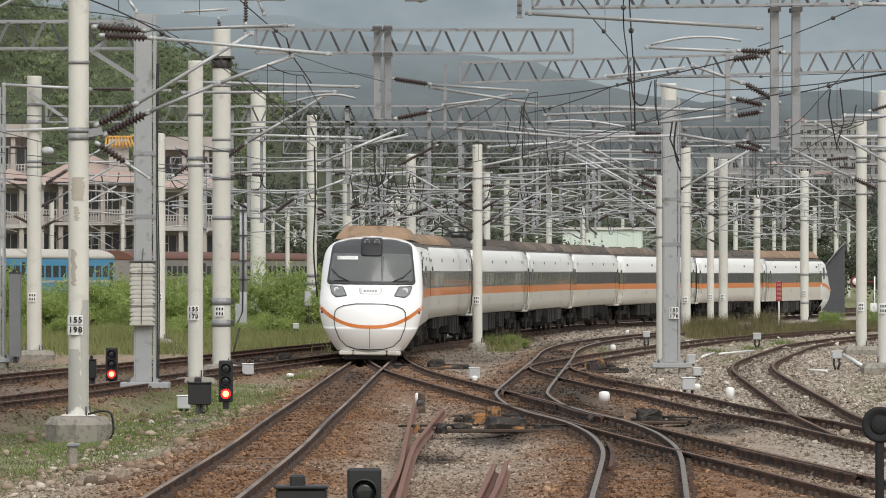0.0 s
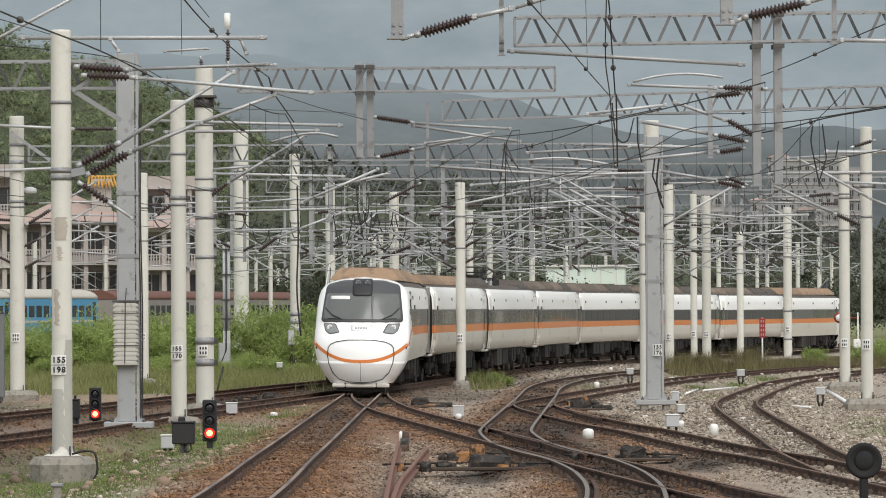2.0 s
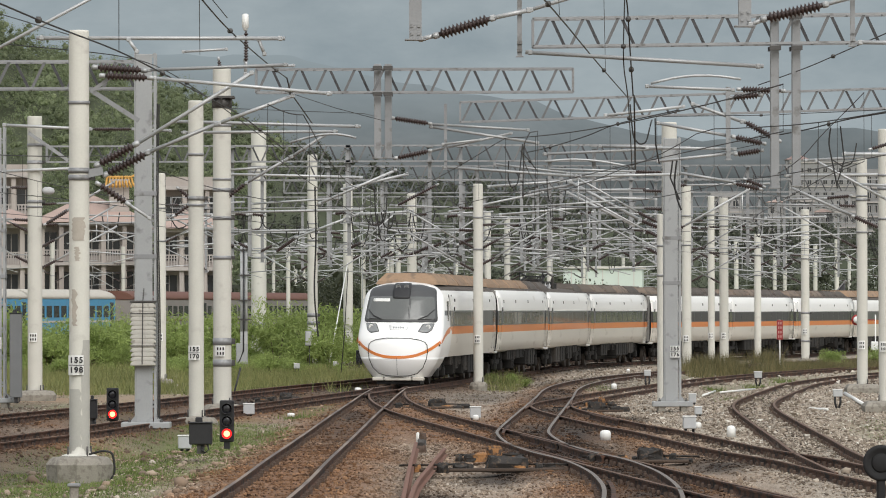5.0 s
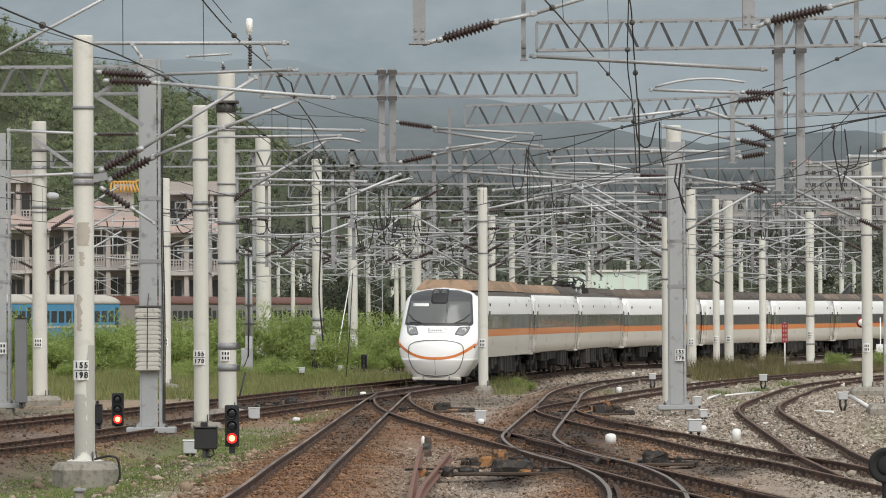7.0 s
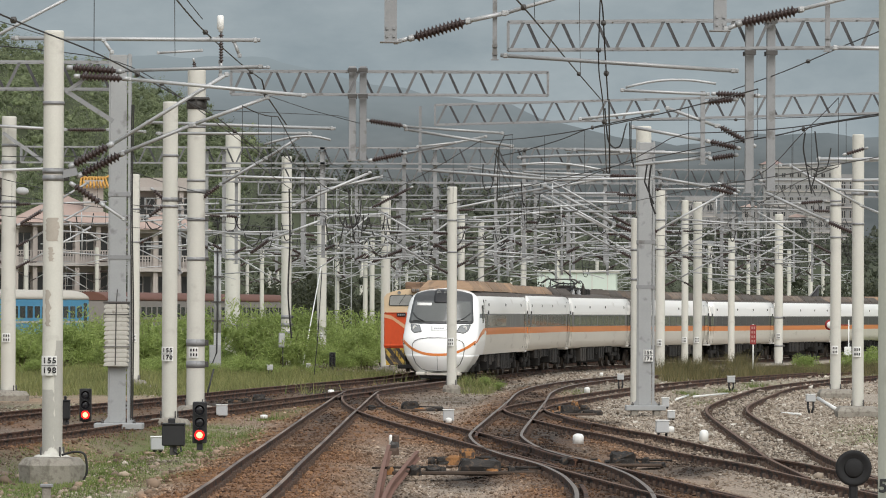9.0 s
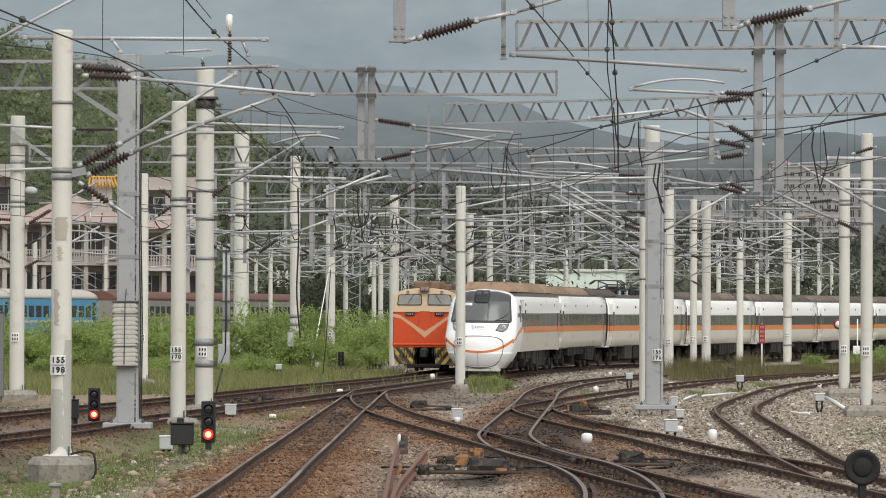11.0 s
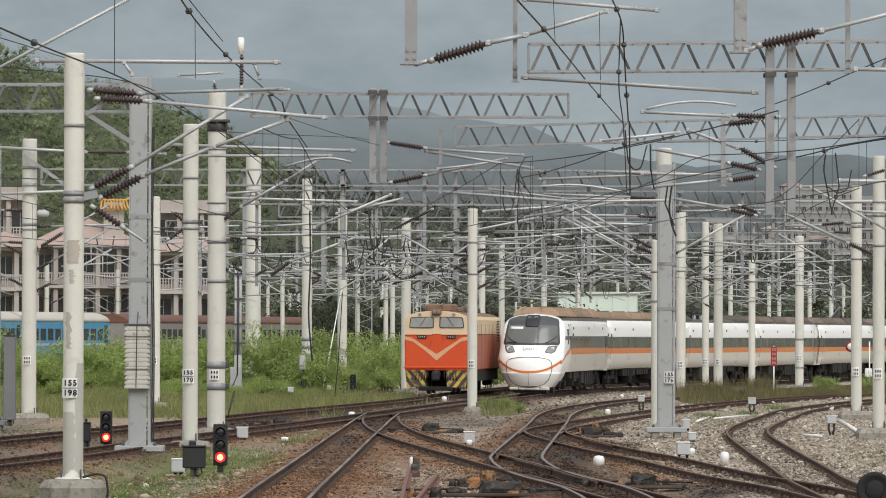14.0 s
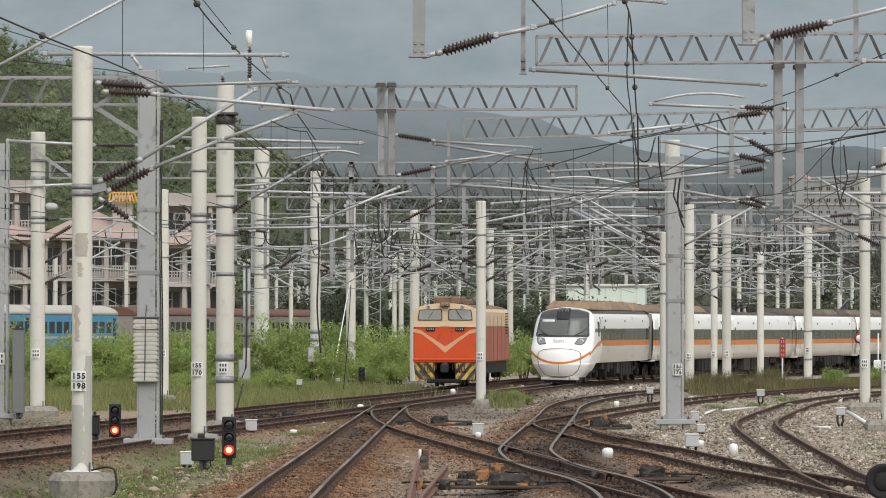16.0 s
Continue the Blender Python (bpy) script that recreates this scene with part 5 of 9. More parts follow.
ARM = plain_cantilever()
ARM_AT = [
    (-13.60, 159.4, 10, -0.33), (-13.60, 159.4, 16, -1.01), (-13.60, 159.4, 172, 0.22), (-13.60, 159.4, 185, -0.86),
    (-9.62, 248.6, -8, 0.10), (-9.62, 248.6, 172, 0.23), (-6.49, 235.9, 10, -0.06), (-6.49, 235.9, -14, -1.13),
    (-6.49, 235.9, 190, -0.12), (-6.49, 235.9, 166, -1.06), (-4.90, 243.4, 10, 0.07), (1.22, 175.2, 0, -0.12),
    (1.22, 175.2, 16, -0.78), (1.22, 175.2, 190, -0.17), (1.22, 175.2, 196, -0.98), (-1.58, 231.2, 0, -0.04),
    (-1.58, 231.2, 190, 0.25), (10.88, 216.1, -8, 0.09), (10.88, 216.1, 5, -1.17), (10.88, 216.1, 172, -0.33),
    (10.88, 216.1, 166, -1.10), (13.51, 243.4, 180, 0.18), (13.44, 231.2, 180, 0.05), (13.44, 231.2, 185, -1.20),
    (16.20, 248.6, 0, -0.17), (16.20, 248.6, 190, 0.20), (18.86, 251.3, 180, -0.07), (18.86, 251.3, 166, -1.10),
    (14.67, 168.8, 190, -0.25), (-10.92, 185.0, 0, 0.17), (-10.92, 185.0, 180, -0.26), (6.81, 145.4, 180, -0.28),
    (6.81, 145.4, 166, -0.82), (6.37, 141.8, 10, -0.21), (6.37, 141.8, 180, 0.19), (-16.83, 472.2, 0, 0.20),
    (-16.83, 472.2, 5, -1.04), (-16.83, 472.2, 172, 0.06), (-16.83, 472.2, 196, -0.97), (-12.37, 379.5, -8, -0.28),
    (-12.37, 379.5, 190, -0.16), (-17.60, 566.7, 0, 0.05), (-17.60, 566.7, 16, -0.70), (-18.04, 615.9, -8, -0.23),
    (-18.04, 615.9, 172, -0.01), (-5.61, 472.2, 10, -0.30), (-5.61, 472.2, 5, -0.74), (-5.61, 472.2, 190, -0.13),
    (-5.61, 472.2, 185, -1.11), (-3.23, 334.6, 0, -0.18), (-2.44, 531.2, 10, 0.25), (-2.44, 531.2, 5, -1.12),
    (-2.44, 531.2, 172, -0.24), (-2.44, 531.2, 166, -0.73), (-1.35, 544.9, 10, 0.02), (-1.35, 544.9, 190, 0.24),
    (3.51, 269.0, -8, -0.07), (3.51, 269.0, 5, -0.81), (6.28, 287.2, 180, -0.25), (12.36, 772.7, 172, -0.02),
    (12.36, 772.7, 196, -0.92), (14.14, 732.8, -8, 0.08), (14.14, 732.8, 172, 0.19), (1.24, 500.0, 0, -0.29),
    (1.24, 500.0, 5, -1.17), (1.24, 500.0, 172, 0.04), (1.24, 500.0, 185, -1.00), (-6.00, 354.2, -8, -0.32),
    (-6.00, 354.2, 180, -0.08), (-3.92, 354.2, 10, -0.32), (-3.92, 354.2, -14, -0.72), (21.50, 354.2, 172, -0.24),
    (29.20, 425.0, 190, 0.03), (29.20, 425.0, 166, -0.93), (29.51, 416.7, -8, 0.21), (29.51, 416.7, 172, -0.30),
    (29.82, 386.4, 172, 0.01), (29.82, 386.4, 196, -1.09), (28.92, 354.2, 172, -0.09), (17.56, 472.2, 0, -0.06),
    (17.56, 472.2, 16, -0.82), (17.56, 472.2, 190, 0.03), (17.56, 472.2, 196, -1.19), (11.18, 386.4, 180, 0.06),
    (2.24, 250.0, -8, -0.02), (2.24, 250.0, -14, -1.04), (2.24, 250.0, 172, 0.12), (2.24, 250.0, 185, -0.79),
    (21.00, 531.2, 0, -0.27), (21.00, 531.2, 190, -0.30), (-25.86, 386.4, -8, 0.07), (-25.86, 386.4, 5, -0.72),
    (-25.86, 386.4, 190, -0.20), (-25.86, 386.4, 166, -0.95), (-28.92, 354.2, -8, -0.32), (-28.92, 354.2, 172, 0.13),
    (39.78, 472.2, 0, 0.18), (39.78, 472.2, -14, -0.99), (39.78, 472.2, 180, -0.12), (39.78, 472.2, 196, -1.20),
    (35.05, 386.4, 180, 0.04)]
for k, (x, y, turn, dz) in enumerate(ARM_AT):
    copy_thing(ARM, pose(x, y, dz, 0, random.uniform(-0.8, 0.8), turn))
for o in (*ARM.children_recursive, ARM):
    bpy.data.objects.remove(o)


# hanging posts under the gantry beams
def drop_post(x, y, z, length):
    ob = thing("drop_post", pose(x, y, z), "grey square steel post hanging from a gantry beam", "post", "gantry drop posts")
    bm = bmesh.new()
    box(bm, (0, 0, 0.125 - length / 2), (0.2, 0.2, length + 0.25), bevel=0.012)
    part("post", bm, STEEL, ob)
    bm = bmesh.new()
    box(bm, (0, 0, -length), (0.3, 0.3, 0.03))
    part("end_plate", bm, STEEL, ob)
    for s in (-1, 1):
        for zz in (0.13, -0.6):
            bm = bmesh.new()
            box(bm, (0, s * 0.3, zz), (0.26, 0.14, 0.1))
            part("beam_clamp", bm, STEEL_DARK, ob)
    return ob


DROP_AT = [
    (7.70, 111.9, 9.35, 3.85), (8.20, 111.9, 9.35, 3.80), (-1.88, 135.3, 9.35, 2.40), (-1.58, 135.3, 9.35, 2.40)]
for x, y, z, length in DROP_AT:
    drop_post(x, y, z, length)


def lattice_mast(x, y, h, w=0.42, d=0.42, solid=True, label="grey lattice steel catenary mast on a base plate", turn=0.0):
    ob = thing("lattice_mast", pose(x, y, 0, 0, 0, turn), label, "mast", "overhead line masts")
    bm = bmesh.new()
    lattice(bm, w, d, 0.02, h, 0.42)
    part("lattice_frame", bm, STEEL_PAINT, ob)
    if solid:
        bm = bmesh.new()
        box(bm, (-0.03, -d / 2 - 0.03, h / 2), (w * 0.86, 0.04, h - 0.05), bevel=0.01)
        part("cover_plate", bm, STEEL_PAINT, ob)
    bm = bmesh.new()
    box(bm, (0, 0, -0.055), (1.16, 0.8, 0.15), bevel=0.02)
    part("base_plate", bm, STEEL_PAINT, ob)
    for sx in (-1, 1):
        bm = bmesh.new()
        box(bm, (sx * 0.32, 0, -0.32), (0.2, 0.7, 0.4), bevel=0.02)
        part("footing", bm, FOUNDATION, ob)
        for sy in (-1, 1):
            bm = bmesh.new()
            loft(bm, [[(sx * w / 2, sy * d / 2 - 0.012, 0.02), (sx * (w / 2 + 0.16), sy * d / 2 - 0.012, 0.02), (sx * w / 2, sy * d / 2 - 0.012, 0.2)],
                      [(sx * w / 2, sy * d / 2 + 0.012, 0.02), (sx * (w / 2 + 0.16), sy * d / 2 + 0.012, 0.02), (sx * w / 2, sy * d / 2 + 0.012, 0.2)]], smooth=False)
            part("gusset", bm, STEEL_PAINT, ob)
    for sx in (-1, 1):
        bm = bmesh.new()
        lathe(bm, (sx * 0.38, -0.3, 0.0), (sx * 0.38, -0.3, 0.12), [(0, .045), (.6, .045), (.6, .02), (1, .02)], 6)
        part("anchor_bolt", bm, STEEL_DARK, ob)
    for z in (h * 0.45, h * 0.62):
        bm = bmesh.new()
        box(bm, (0, 0, z), (w + 0.08, d + 0.12, 0.1))
        part("clamp_band", bm, STEEL, ob)
    return ob


# ---- the tall lattice masts, signals and small gear of the yard ----
def words(text, size, m, parent, material=None, name="lettering", label=""):
    cu = bpy.data.curves.new(name, "FONT")
    cu.body, cu.size, cu.align_x, cu.align_y, cu.extrude = text, size, "CENTER", "CENTER", 0.003
    cu.bevel_depth, cu.bevel_resolution, cu.space_character = size * 0.035, 0, 1.22
    tmp = bpy.data.objects.new(name, cu)
    scene.collection.objects.link(tmp)
    bpy.context.view_layer.update()
    me = bpy.data.meshes.new_from_object(tmp.evaluated_get(bpy.context.evaluated_depsgraph_get()))
    bpy.data.objects.remove(tmp)
    me.name = name
    me.materials.clear()
    me.materials.append(material or LETTER)
    ob = new(name, me)
    ob.parent = parent
    ob.matrix_local = m
    return tagged(ob, label)


def number_plate(x, y, z, r, top, bottom, readable=True, w=0.3, h=0.36):
    ob = thing("mast_plate", pose(x, y - r - 0.03, z), "small white kilometre plate with black figures on a mast" if readable else "small white kilometre plate with worn dark marks on a mast", "plate", "kilometre plates")
    bm = bmesh.new()
    n = 7
    pts = [(w * (k / n - 0.5), -0.02 + 0.09 * (2 * k / n - 1) ** 2 * (w / 0.3)) for k in range(n + 1)]
    loft(bm, [[(a, b, -h / 2), (a, b + 0.008, -h / 2), (a, b + 0.008, h / 2), (a, b, h / 2)] for a, b in pts], smooth=False)
    part("plate", bm, WHITE_PAINT, ob)
    up = Matrix.Rotation(math.pi / 2, 4, "X")
    if readable:
        words(top, 0.145, Matrix.Translation((0, -0.032, h * 0.25)) @ up, ob)
        words(bottom, 0.145, Matrix.Translation((0, -0.032, -h * 0.25)) @ up, ob)
        bm = bmesh.new()
        box(bm, (0, -0.03, 0), (w * 0.92, 0.006, 0.012))
        part("rule", bm, LETTER, ob)
    else:
        for zz in (0.22, -0.22):
            for k in range(3):
                bm = bmesh.new()
                box(bm, ((k - 1) * w * 0.26, -0.03, zz * h), (w * 0.14, 0.006, h * 0.26))
                part("figure_bar", bm, LETTER, ob)
    return ob


def mast_band(x, y, z, r, half=0.05):
    ob = thing("mast_band", pose(x, y, z), "grey steel clamp band round a concrete mast", "clamp", "mast clamps")
    n = 18
    bm = bmesh.new()
    loft(bm, [[(q * math.cos(i * math.tau / n), q * math.sin(i * math.tau / n), zz) for i in range(n)] for zz, q in ((-half, r), (-half, r + 0.014), (half, r + 0.014), (half, r))])
    part("band", bm, STEEL, ob)
    bm = bmesh.new()
    box(bm, (r + 0.055, -0.02, 0), (0.11, 0.05, max(0.1, 1.6 * half)), bevel=0.01)
    part("lug", bm, STEEL_DARK, ob)
    bm = bmesh.new()
    tube(bm, [(r + 0.07, -0.07, 0), (r + 0.07, 0.04, 0)], 0.022, 6)
    part("bolt", bm, STEEL_DARK, ob)
    return ob


def dwarf_signal(x, y, h=0.85, lit=True, w=0.29):
    ob = thing("dwarf_signal", pose(x, y, -0.12), "black three-lamp dwarf signal showing a red light" if lit else "black dwarf signal with unlit dark lenses", "signal", "dwarf signals")
    bm = bmesh.new()
    box(bm, (0, 0, 0.12 + h / 2), (w, 0.16, h), bevel=0.02)
    box(bm, (0, 0.02, 0.06), (0.12, 0.12, 0.16))
    part("housing", bm, BLACK, ob)
    for k in range(3):
        z = 0.12 + h * (0.80 - 0.30 * k)
        bm = bmesh.new()
        n = 18
        r = w * 0.36
        loft(bm, [[(q * math.cos(i * math.tau / n), yy, z + q * math.sin(i * math.tau / n)) for i in range(n)] for yy, q in ((-0.08, r * 1.12), (-0.15, r * 1.12), (-0.15, r), (-0.08, r))], caps=False)
        part("hood", bm, BLACK, ob)
        bm = bmesh.new()
        lathe(bm, (0, -0.075, z), (0, -0.10, z), [(0, r), (0.6, r * 0.9), (1, r * 0.4), (1, 0.01)], 18)
        on = lit and k == 2
        part("lens", bm, RED_LAMP if on else GLASS_DARK, ob, "lit red lens" if on else "dark lens")
        if on:
            bm = bmesh.new()
            lathe(bm, (0, -0.10, z), (0, -0.108, z), [(0, r * 0.62), (1, r * 0.5), (1, 0.01)], 16)
            part("lamp_core", bm, HOT_LAMP, ob, "bright lamp core")
    return ob


STEEL_GREY = mat("dark_grey_paint", (0.15, 0.155, 0.16), 0.6, vary=0.15, scale=3)


def relay_box(x, y, w=0.45, h=0.42, label="black metal relay box on a short post", paint=None):
    ob = thing("relay_box", pose(x, y, -0.12), label, "equipment box")
    bm = bmesh.new()
    box(bm, (0, 0, 0.16 + h / 2), (w, 0.3, h), bevel=0.02)
    part("case", bm, paint or BLACK, ob)
    bm = bmesh.new()
    box(bm, (0, -0.01, 0.17 + h), (w * 1.05, 0.33, 0.03), bevel=0.01)
    box(bm, (-w * 0.08, 0, 0.22 + h), (w * 0.3, 0.2, 0.12), bevel=0.02)
    part("lid", bm, BLACK, ob)
    bm = bmesh.new()
    box(bm, (0, 0, 0.08), (0.14, 0.14, 0.2))
    part("post", bm, STEEL_DARK, ob)
    bm = bmesh.new()
    tube(bm, [(w * 0.3, -0.1, 0.2), (w * 0.36, -0.14, 0.06), (w * 0.2, -0.18, 0.0), (w * 0.05, -0.12, 0.05), (0.02, -0.06, 0.14)], 0.02, 6)
    part("cable", bm, BLACK, ob)
    return ob


def track_box(x, y, w=0.27, h=0.25, leg=0.22, label="pale grey track connection box on dark legs"):
    ob = thing("track_box", pose(x, y, -0.16), label, "equipment box", "track connection boxes")
    bm = bmesh.new()
    box(bm, (0, 0, leg + h / 2), (w, w * 0.8, h), bevel=0.02)
    part("case", bm, CABLE_BOX, ob)
    bm = bmesh.new()
    box(bm, (0, 0, leg + h + 0.012), (w * 1.08, w * 0.88, 0.025), bevel=0.008)
    part("lid", bm, WHITE_PAINT, ob)
    for s in (-1, 1):
        bm = bmesh.new()
        tube(bm, [(s * w * 0.12, 0, 0), (s * w * 0.3, 0.02, leg * 0.5), (s * w * 0.28, 0, leg + 0.01)], 0.035, 6)
        part("leg", bm, BLACK, ob)
    return ob


def marker(x, y, w=0.19, h=0.26, label="white domed clearance marker on the ballast"):
    ob = thing("clearance_marker", pose(x, y, -0.14), label, "marker", "white clearance markers")
    bm = bmesh.new()
    n = 12
    loft(bm, [[(q * math.cos(i * math.tau / n), q * math.sin(i * math.tau / n), z) for i in range(n)]
              for z, q in ((0, w / 2), (h * 0.7, w / 2), (h * 0.88, w * 0.42), (h * 0.97, w * 0.26), (h, w * 0.05))])
    part("block", bm, WHITE_PAINT, ob)
    return ob


RUST_CASE = mat("rust_orange_case", (0.28, 0.135, 0.048), 0.8, vary=0.4, scale=5, bump=0.01, dirt_or_glint=(0.05, 0.035, 0.027), dirt_at=0.47)


def lump(size, rnd, n=12):
    """A low uneven body, as of machinery caked with grease."""
    bm = bmesh.new()
    a, b, c = size
    rings = []
    for z, q in ((-0.1, 1.0), (0.45, 0.98), (0.72, 0.93), (0.82, 0.75), (0.85, 0.3)):
        rings.append([(a / 2 * q * math.copysign(abs(math.cos(i * math.tau / n)) ** 0.5, math.cos(i * math.tau / n)) * rnd.uniform(0.85, 1.1),
                       b / 2 * q * math.copysign(abs(math.sin(i * math.tau / n)) ** 0.5, math.sin(i * math.tau / n)) * rnd.uniform(0.85, 1.1),
                       c * z * rnd.uniform(0.8, 1.15)) for i in range(n)])
    loft(bm, rings, smooth=False)
    return bm


def point_machine(x, y, turn, length=1.6, orange=False):
    ob = thing("point_machine", pose(x, y, -0.16, 0, 0, turn), "greasy black point machine with rods beside the switch", "point machine", "point machines")
    rnd = random.Random(round(x * 100))
    bm = lump((length * 0.26, 0.4, 0.3), rnd, 14)
    bmesh.ops.translate(bm, verts=bm.verts[:], vec=(length * 0.08, 0, 0))
    part("motor_case", bm, RUST_CASE if orange else GREASE, ob)
    for k in range(9):
        u = (k + rnd.random()) / 9 - 0.5
        bm = lump((rnd.uniform(0.12, 0.36), rnd.uniform(0.12, 0.3), rnd.uniform(0.08, 0.19)), rnd, 8)
        bmesh.ops.translate(bm, verts=bm.verts[:], vec=(u * length, rnd.uniform(-0.4, 0.3), 0))
        part("gear_block", bm, GREASE if rnd.random() < 0.8 else RUST_CASE, ob)
    for yy in (0.14, -0.28):
        bm = bmesh.new()
        box(bm, (0, yy, 0.02), (length * rnd.uniform(0.8, 1.0), 0.18, 0.06), bevel=0.015, rz=rnd.uniform(-0.06, 0.06))
        part("bearer", bm, SLEEPER, ob)
    for k in (-1, 1):
        bm = bmesh.new()
        tube(bm, [(k * length * 0.15, 0, 0.12), (k * length * 0.55, 0.05, 0.1)], 0.022, 6)
        part("rod", bm, GREASE, ob)
    return ob


def loose_rail(pts, label="loose length of rusty rail lying on the ballast"):
    line = spline(pts, 0.8)
    bm = bmesh.new()
    loft(bm, [[(x + u * math.cos(th), y - u * math.sin(th), v + 0.0) for u, v in PROFILE] for x, y, th, _ in line], smooth=False)
    return tagged(new("loose_rail", mesh_of("loose_rail", bm, mat("bright_rust", (0.17, 0.085, 0.06), 0.85, vary=0.2, scale=2, fine=30))), label, "rail", "loose rails")


collar = thing("mast_bracket", pose(-6.30, 136.0, 8.62), "dark steel bracket carrying a gantry beam on a mast", "bracket")
bm = bmesh.new()
box(bm, (0, 0, 0.08), (0.72, 0.66, 0.07), bevel=0.01)
part("top_plate", bm, STEEL_DARK, collar)
bm = bmesh.new()
loft(bm, [[(q * math.cos(k * math.tau / 16), q * math.sin(k * math.tau / 16), z) for k in range(16)] for z, q in ((-0.22, 0.27), (-0.22, 0.285), (0.045, 0.285), (0.045, 0.27))])
part("sleeve", bm, STEEL_DARK, collar)
for a in (-0.9, 0.0, 0.9):
    bm = bmesh.new()
    bar(bm, (0.27 * math.sin(a), -0.27 * math.cos(a), -0.2), (0.34 * math.sin(a), -0.34 * math.cos(a), 0.05), 0.05, 0.02)
    part("gusset", bm, STEEL_DARK, collar)
MAST_A = lattice_mast(-7.12, 114.5, 8.81, 0.46, 0.40)
MAST_B = lattice_mast(6.55, 138.4, 7.61, 0.44, 0.40)
lattice_mast(-13.71, 146.3, 8.26, 0.62, 0.45, True, "grey lattice mast with a cover plate and dark bracing")
number_plate(-13.63, 146.3, 1.69, 0.30, "", "", False, 0.34, 0.36)
lattice_mast(-5.50, 354.2, 11.68, 1.1, 1.1, False, "slender grey lattice tower beyond the tracks")
lattice_mast(-1.50, 326.9, 8.10, 0.5, 0.5, False, "slender grey lattice tower beyond the tracks")

cover = thing("cable_cover", pose(-7.15, 114.2, 0), "pale ribbed cable cover strapped to a lattice mast", "cable cover")
COVER_BEIGE = mat("weathered_beige_plastic", (0.44, 0.425, 0.385), 0.65, vary=0.12, scale=3, dirt_or_glint=(0.27, 0.25, 0.22), dirt_at=0.6, dirt_scale=6)
for k in range(14):
    bm = bmesh.new()
    z = 1.37 + k * 0.106
    j = 0.006 * (k % 3 - 1)
    loft(bm, [[(j - w, 0.1, z + u), (j - w, -d, z + u), (j - w + 0.04, -d - 0.02, z + u), (j + w - 0.06, -d - 0.02, z + u), (j + w - 0.04, -d, z + u), (j + w - 0.04, 0.1, z + u)]
              for u, w, d in ((0.0, 0.308, 0.112), (0.012, 0.318, 0.12), (0.05, 0.312, 0.12), (0.085, 0.285, 0.116), (0.1055, 0.272, 0.111))], smooth=False)
    part("cover_section", bm, COVER_BEIGE, cover)
bm = bmesh.new()
tube(bm, [(-0.04, -0.14, 1.4), (-0.03, -0.155, 2.1), (-0.02, -0.14, 2.9), (0.0, -0.05, 3.2)], 0.014, 5)
part("cord", bm, STEEL_DARK, cover)
bm = bmesh.new()
box(bm, (-0.02, -0.03, 2.89), (0.62, 0.24, 0.05), bevel=0.01)
part("top_bracket", bm, STEEL_DARK, cover)
for z in (1.84, 2.61):
    bm = bmesh.new()
    box(bm, (-0.02, -0.06, z), (0.62, 0.19, 0.018))
    part("strap", bm, STEEL_DARK, cover)
for k, dx in enumerate((0.24, 0.29, 0.33)):
    wire([(-7.12 + dx, 114.3, 0.1), (-7.12 + dx + 0.02, 114.3, 2.6), (-7.12 + dx - 0.04, 114.3, 5.2), (-7.12 + dx, 114.3, 7.6)], 0.018, "mast_cable", "dark cable running up a lattice mast")
dwarf_signal(-4.45, 98.0, 0.85)
dwarf_signal(-8.08, 116.8, 0.80)
dwarf_signal(-0.68, 41.0, 1.02, False)
relay_box(-1.26, 42.5, 0.45, 0.74)
relay_box(-4.82, 94.8)
relay_box(-8.60, 117.4, 0.2, 0.45, "small dark cable box behind a mast")
track_box(-5.31, 98.0, 0.27, 0.26, 0.02, "white block of a cable joint on the ballast")
number_plate(-6.75, 88.2, 1.69, 0.187, "155", "198")
number_plate(-6.24, 119.8, 1.62, 0.190, "155", "170")
number_plate(-13.64, 159.4, 1.78, 0.244, "", "", False, 0.30, 0.3)
number_plate(1.18, 175.2, 1.59, 0.180, "", "", False, 0.24, 0.3)
number_plate(10.84, 216.1, 1.32, 0.216, "", "", False, 0.24, 0.3)
number_plate(14.63, 168.8, 1.39, 0.189, "", "", False, 0.24, 0.3)
number_plate(12.63, 138.4, 1.58, 0.171, "", "", False, 0.24, 0.3)
number_plate(13.47, 243.4, 1.29, 0.172, "", "", False, 0.24, 0.3)
number_plate(13.40, 231.2, 1.36, 0.218, "", "", False, 0.24, 0.3)
number_plate(-10.96, 185.0, 1.63, 0.185, "", "", False, 0.24, 0.3)
number_plate(-4.94, 243.4, 1.43, 0.243, "", "", False, 0.24, 0.3)
number_plate(18.82, 251.3, 1.45, 0.222, "", "", False, 0.24, 0.3)
number_plate(-6.34, 136.0, 1.52, 0.256, "", "", False, 0.30, 0.3)
number_plate(6.61, 138.4, 1.45, 0.30, "155", "176", True, 0.28, 0.34)
marker(6.3, 105.8, 0.20, 0.26)
marker(3.46, 103.7, 0.24, 0.22)
marker(-0.58, 102.3, 0.08, 0.22)
gear = thing("ground_frame", pose(-0.50, 98.6, -0.22), "weathered grey ground frame with stacked worn plates", "ground frame")
for k, (w, l, t) in enumerate(((0.26, 0.5, 0.14), (0.19, 0.36, 0.12), (0.15, 0.24, 0.12))):
    bm = lump((w, l, t * 1.2), random.Random(50 + k), 9)
    bmesh.ops.translate(bm, verts=bm.verts[:], vec=(0.02 * k, 0, 0.13 * k))
    part("worn_plate", bm, STEEL_DARK if k == 1 else CLIP, gear)
marker(5.94, 168.8, 0.20, 0.20)
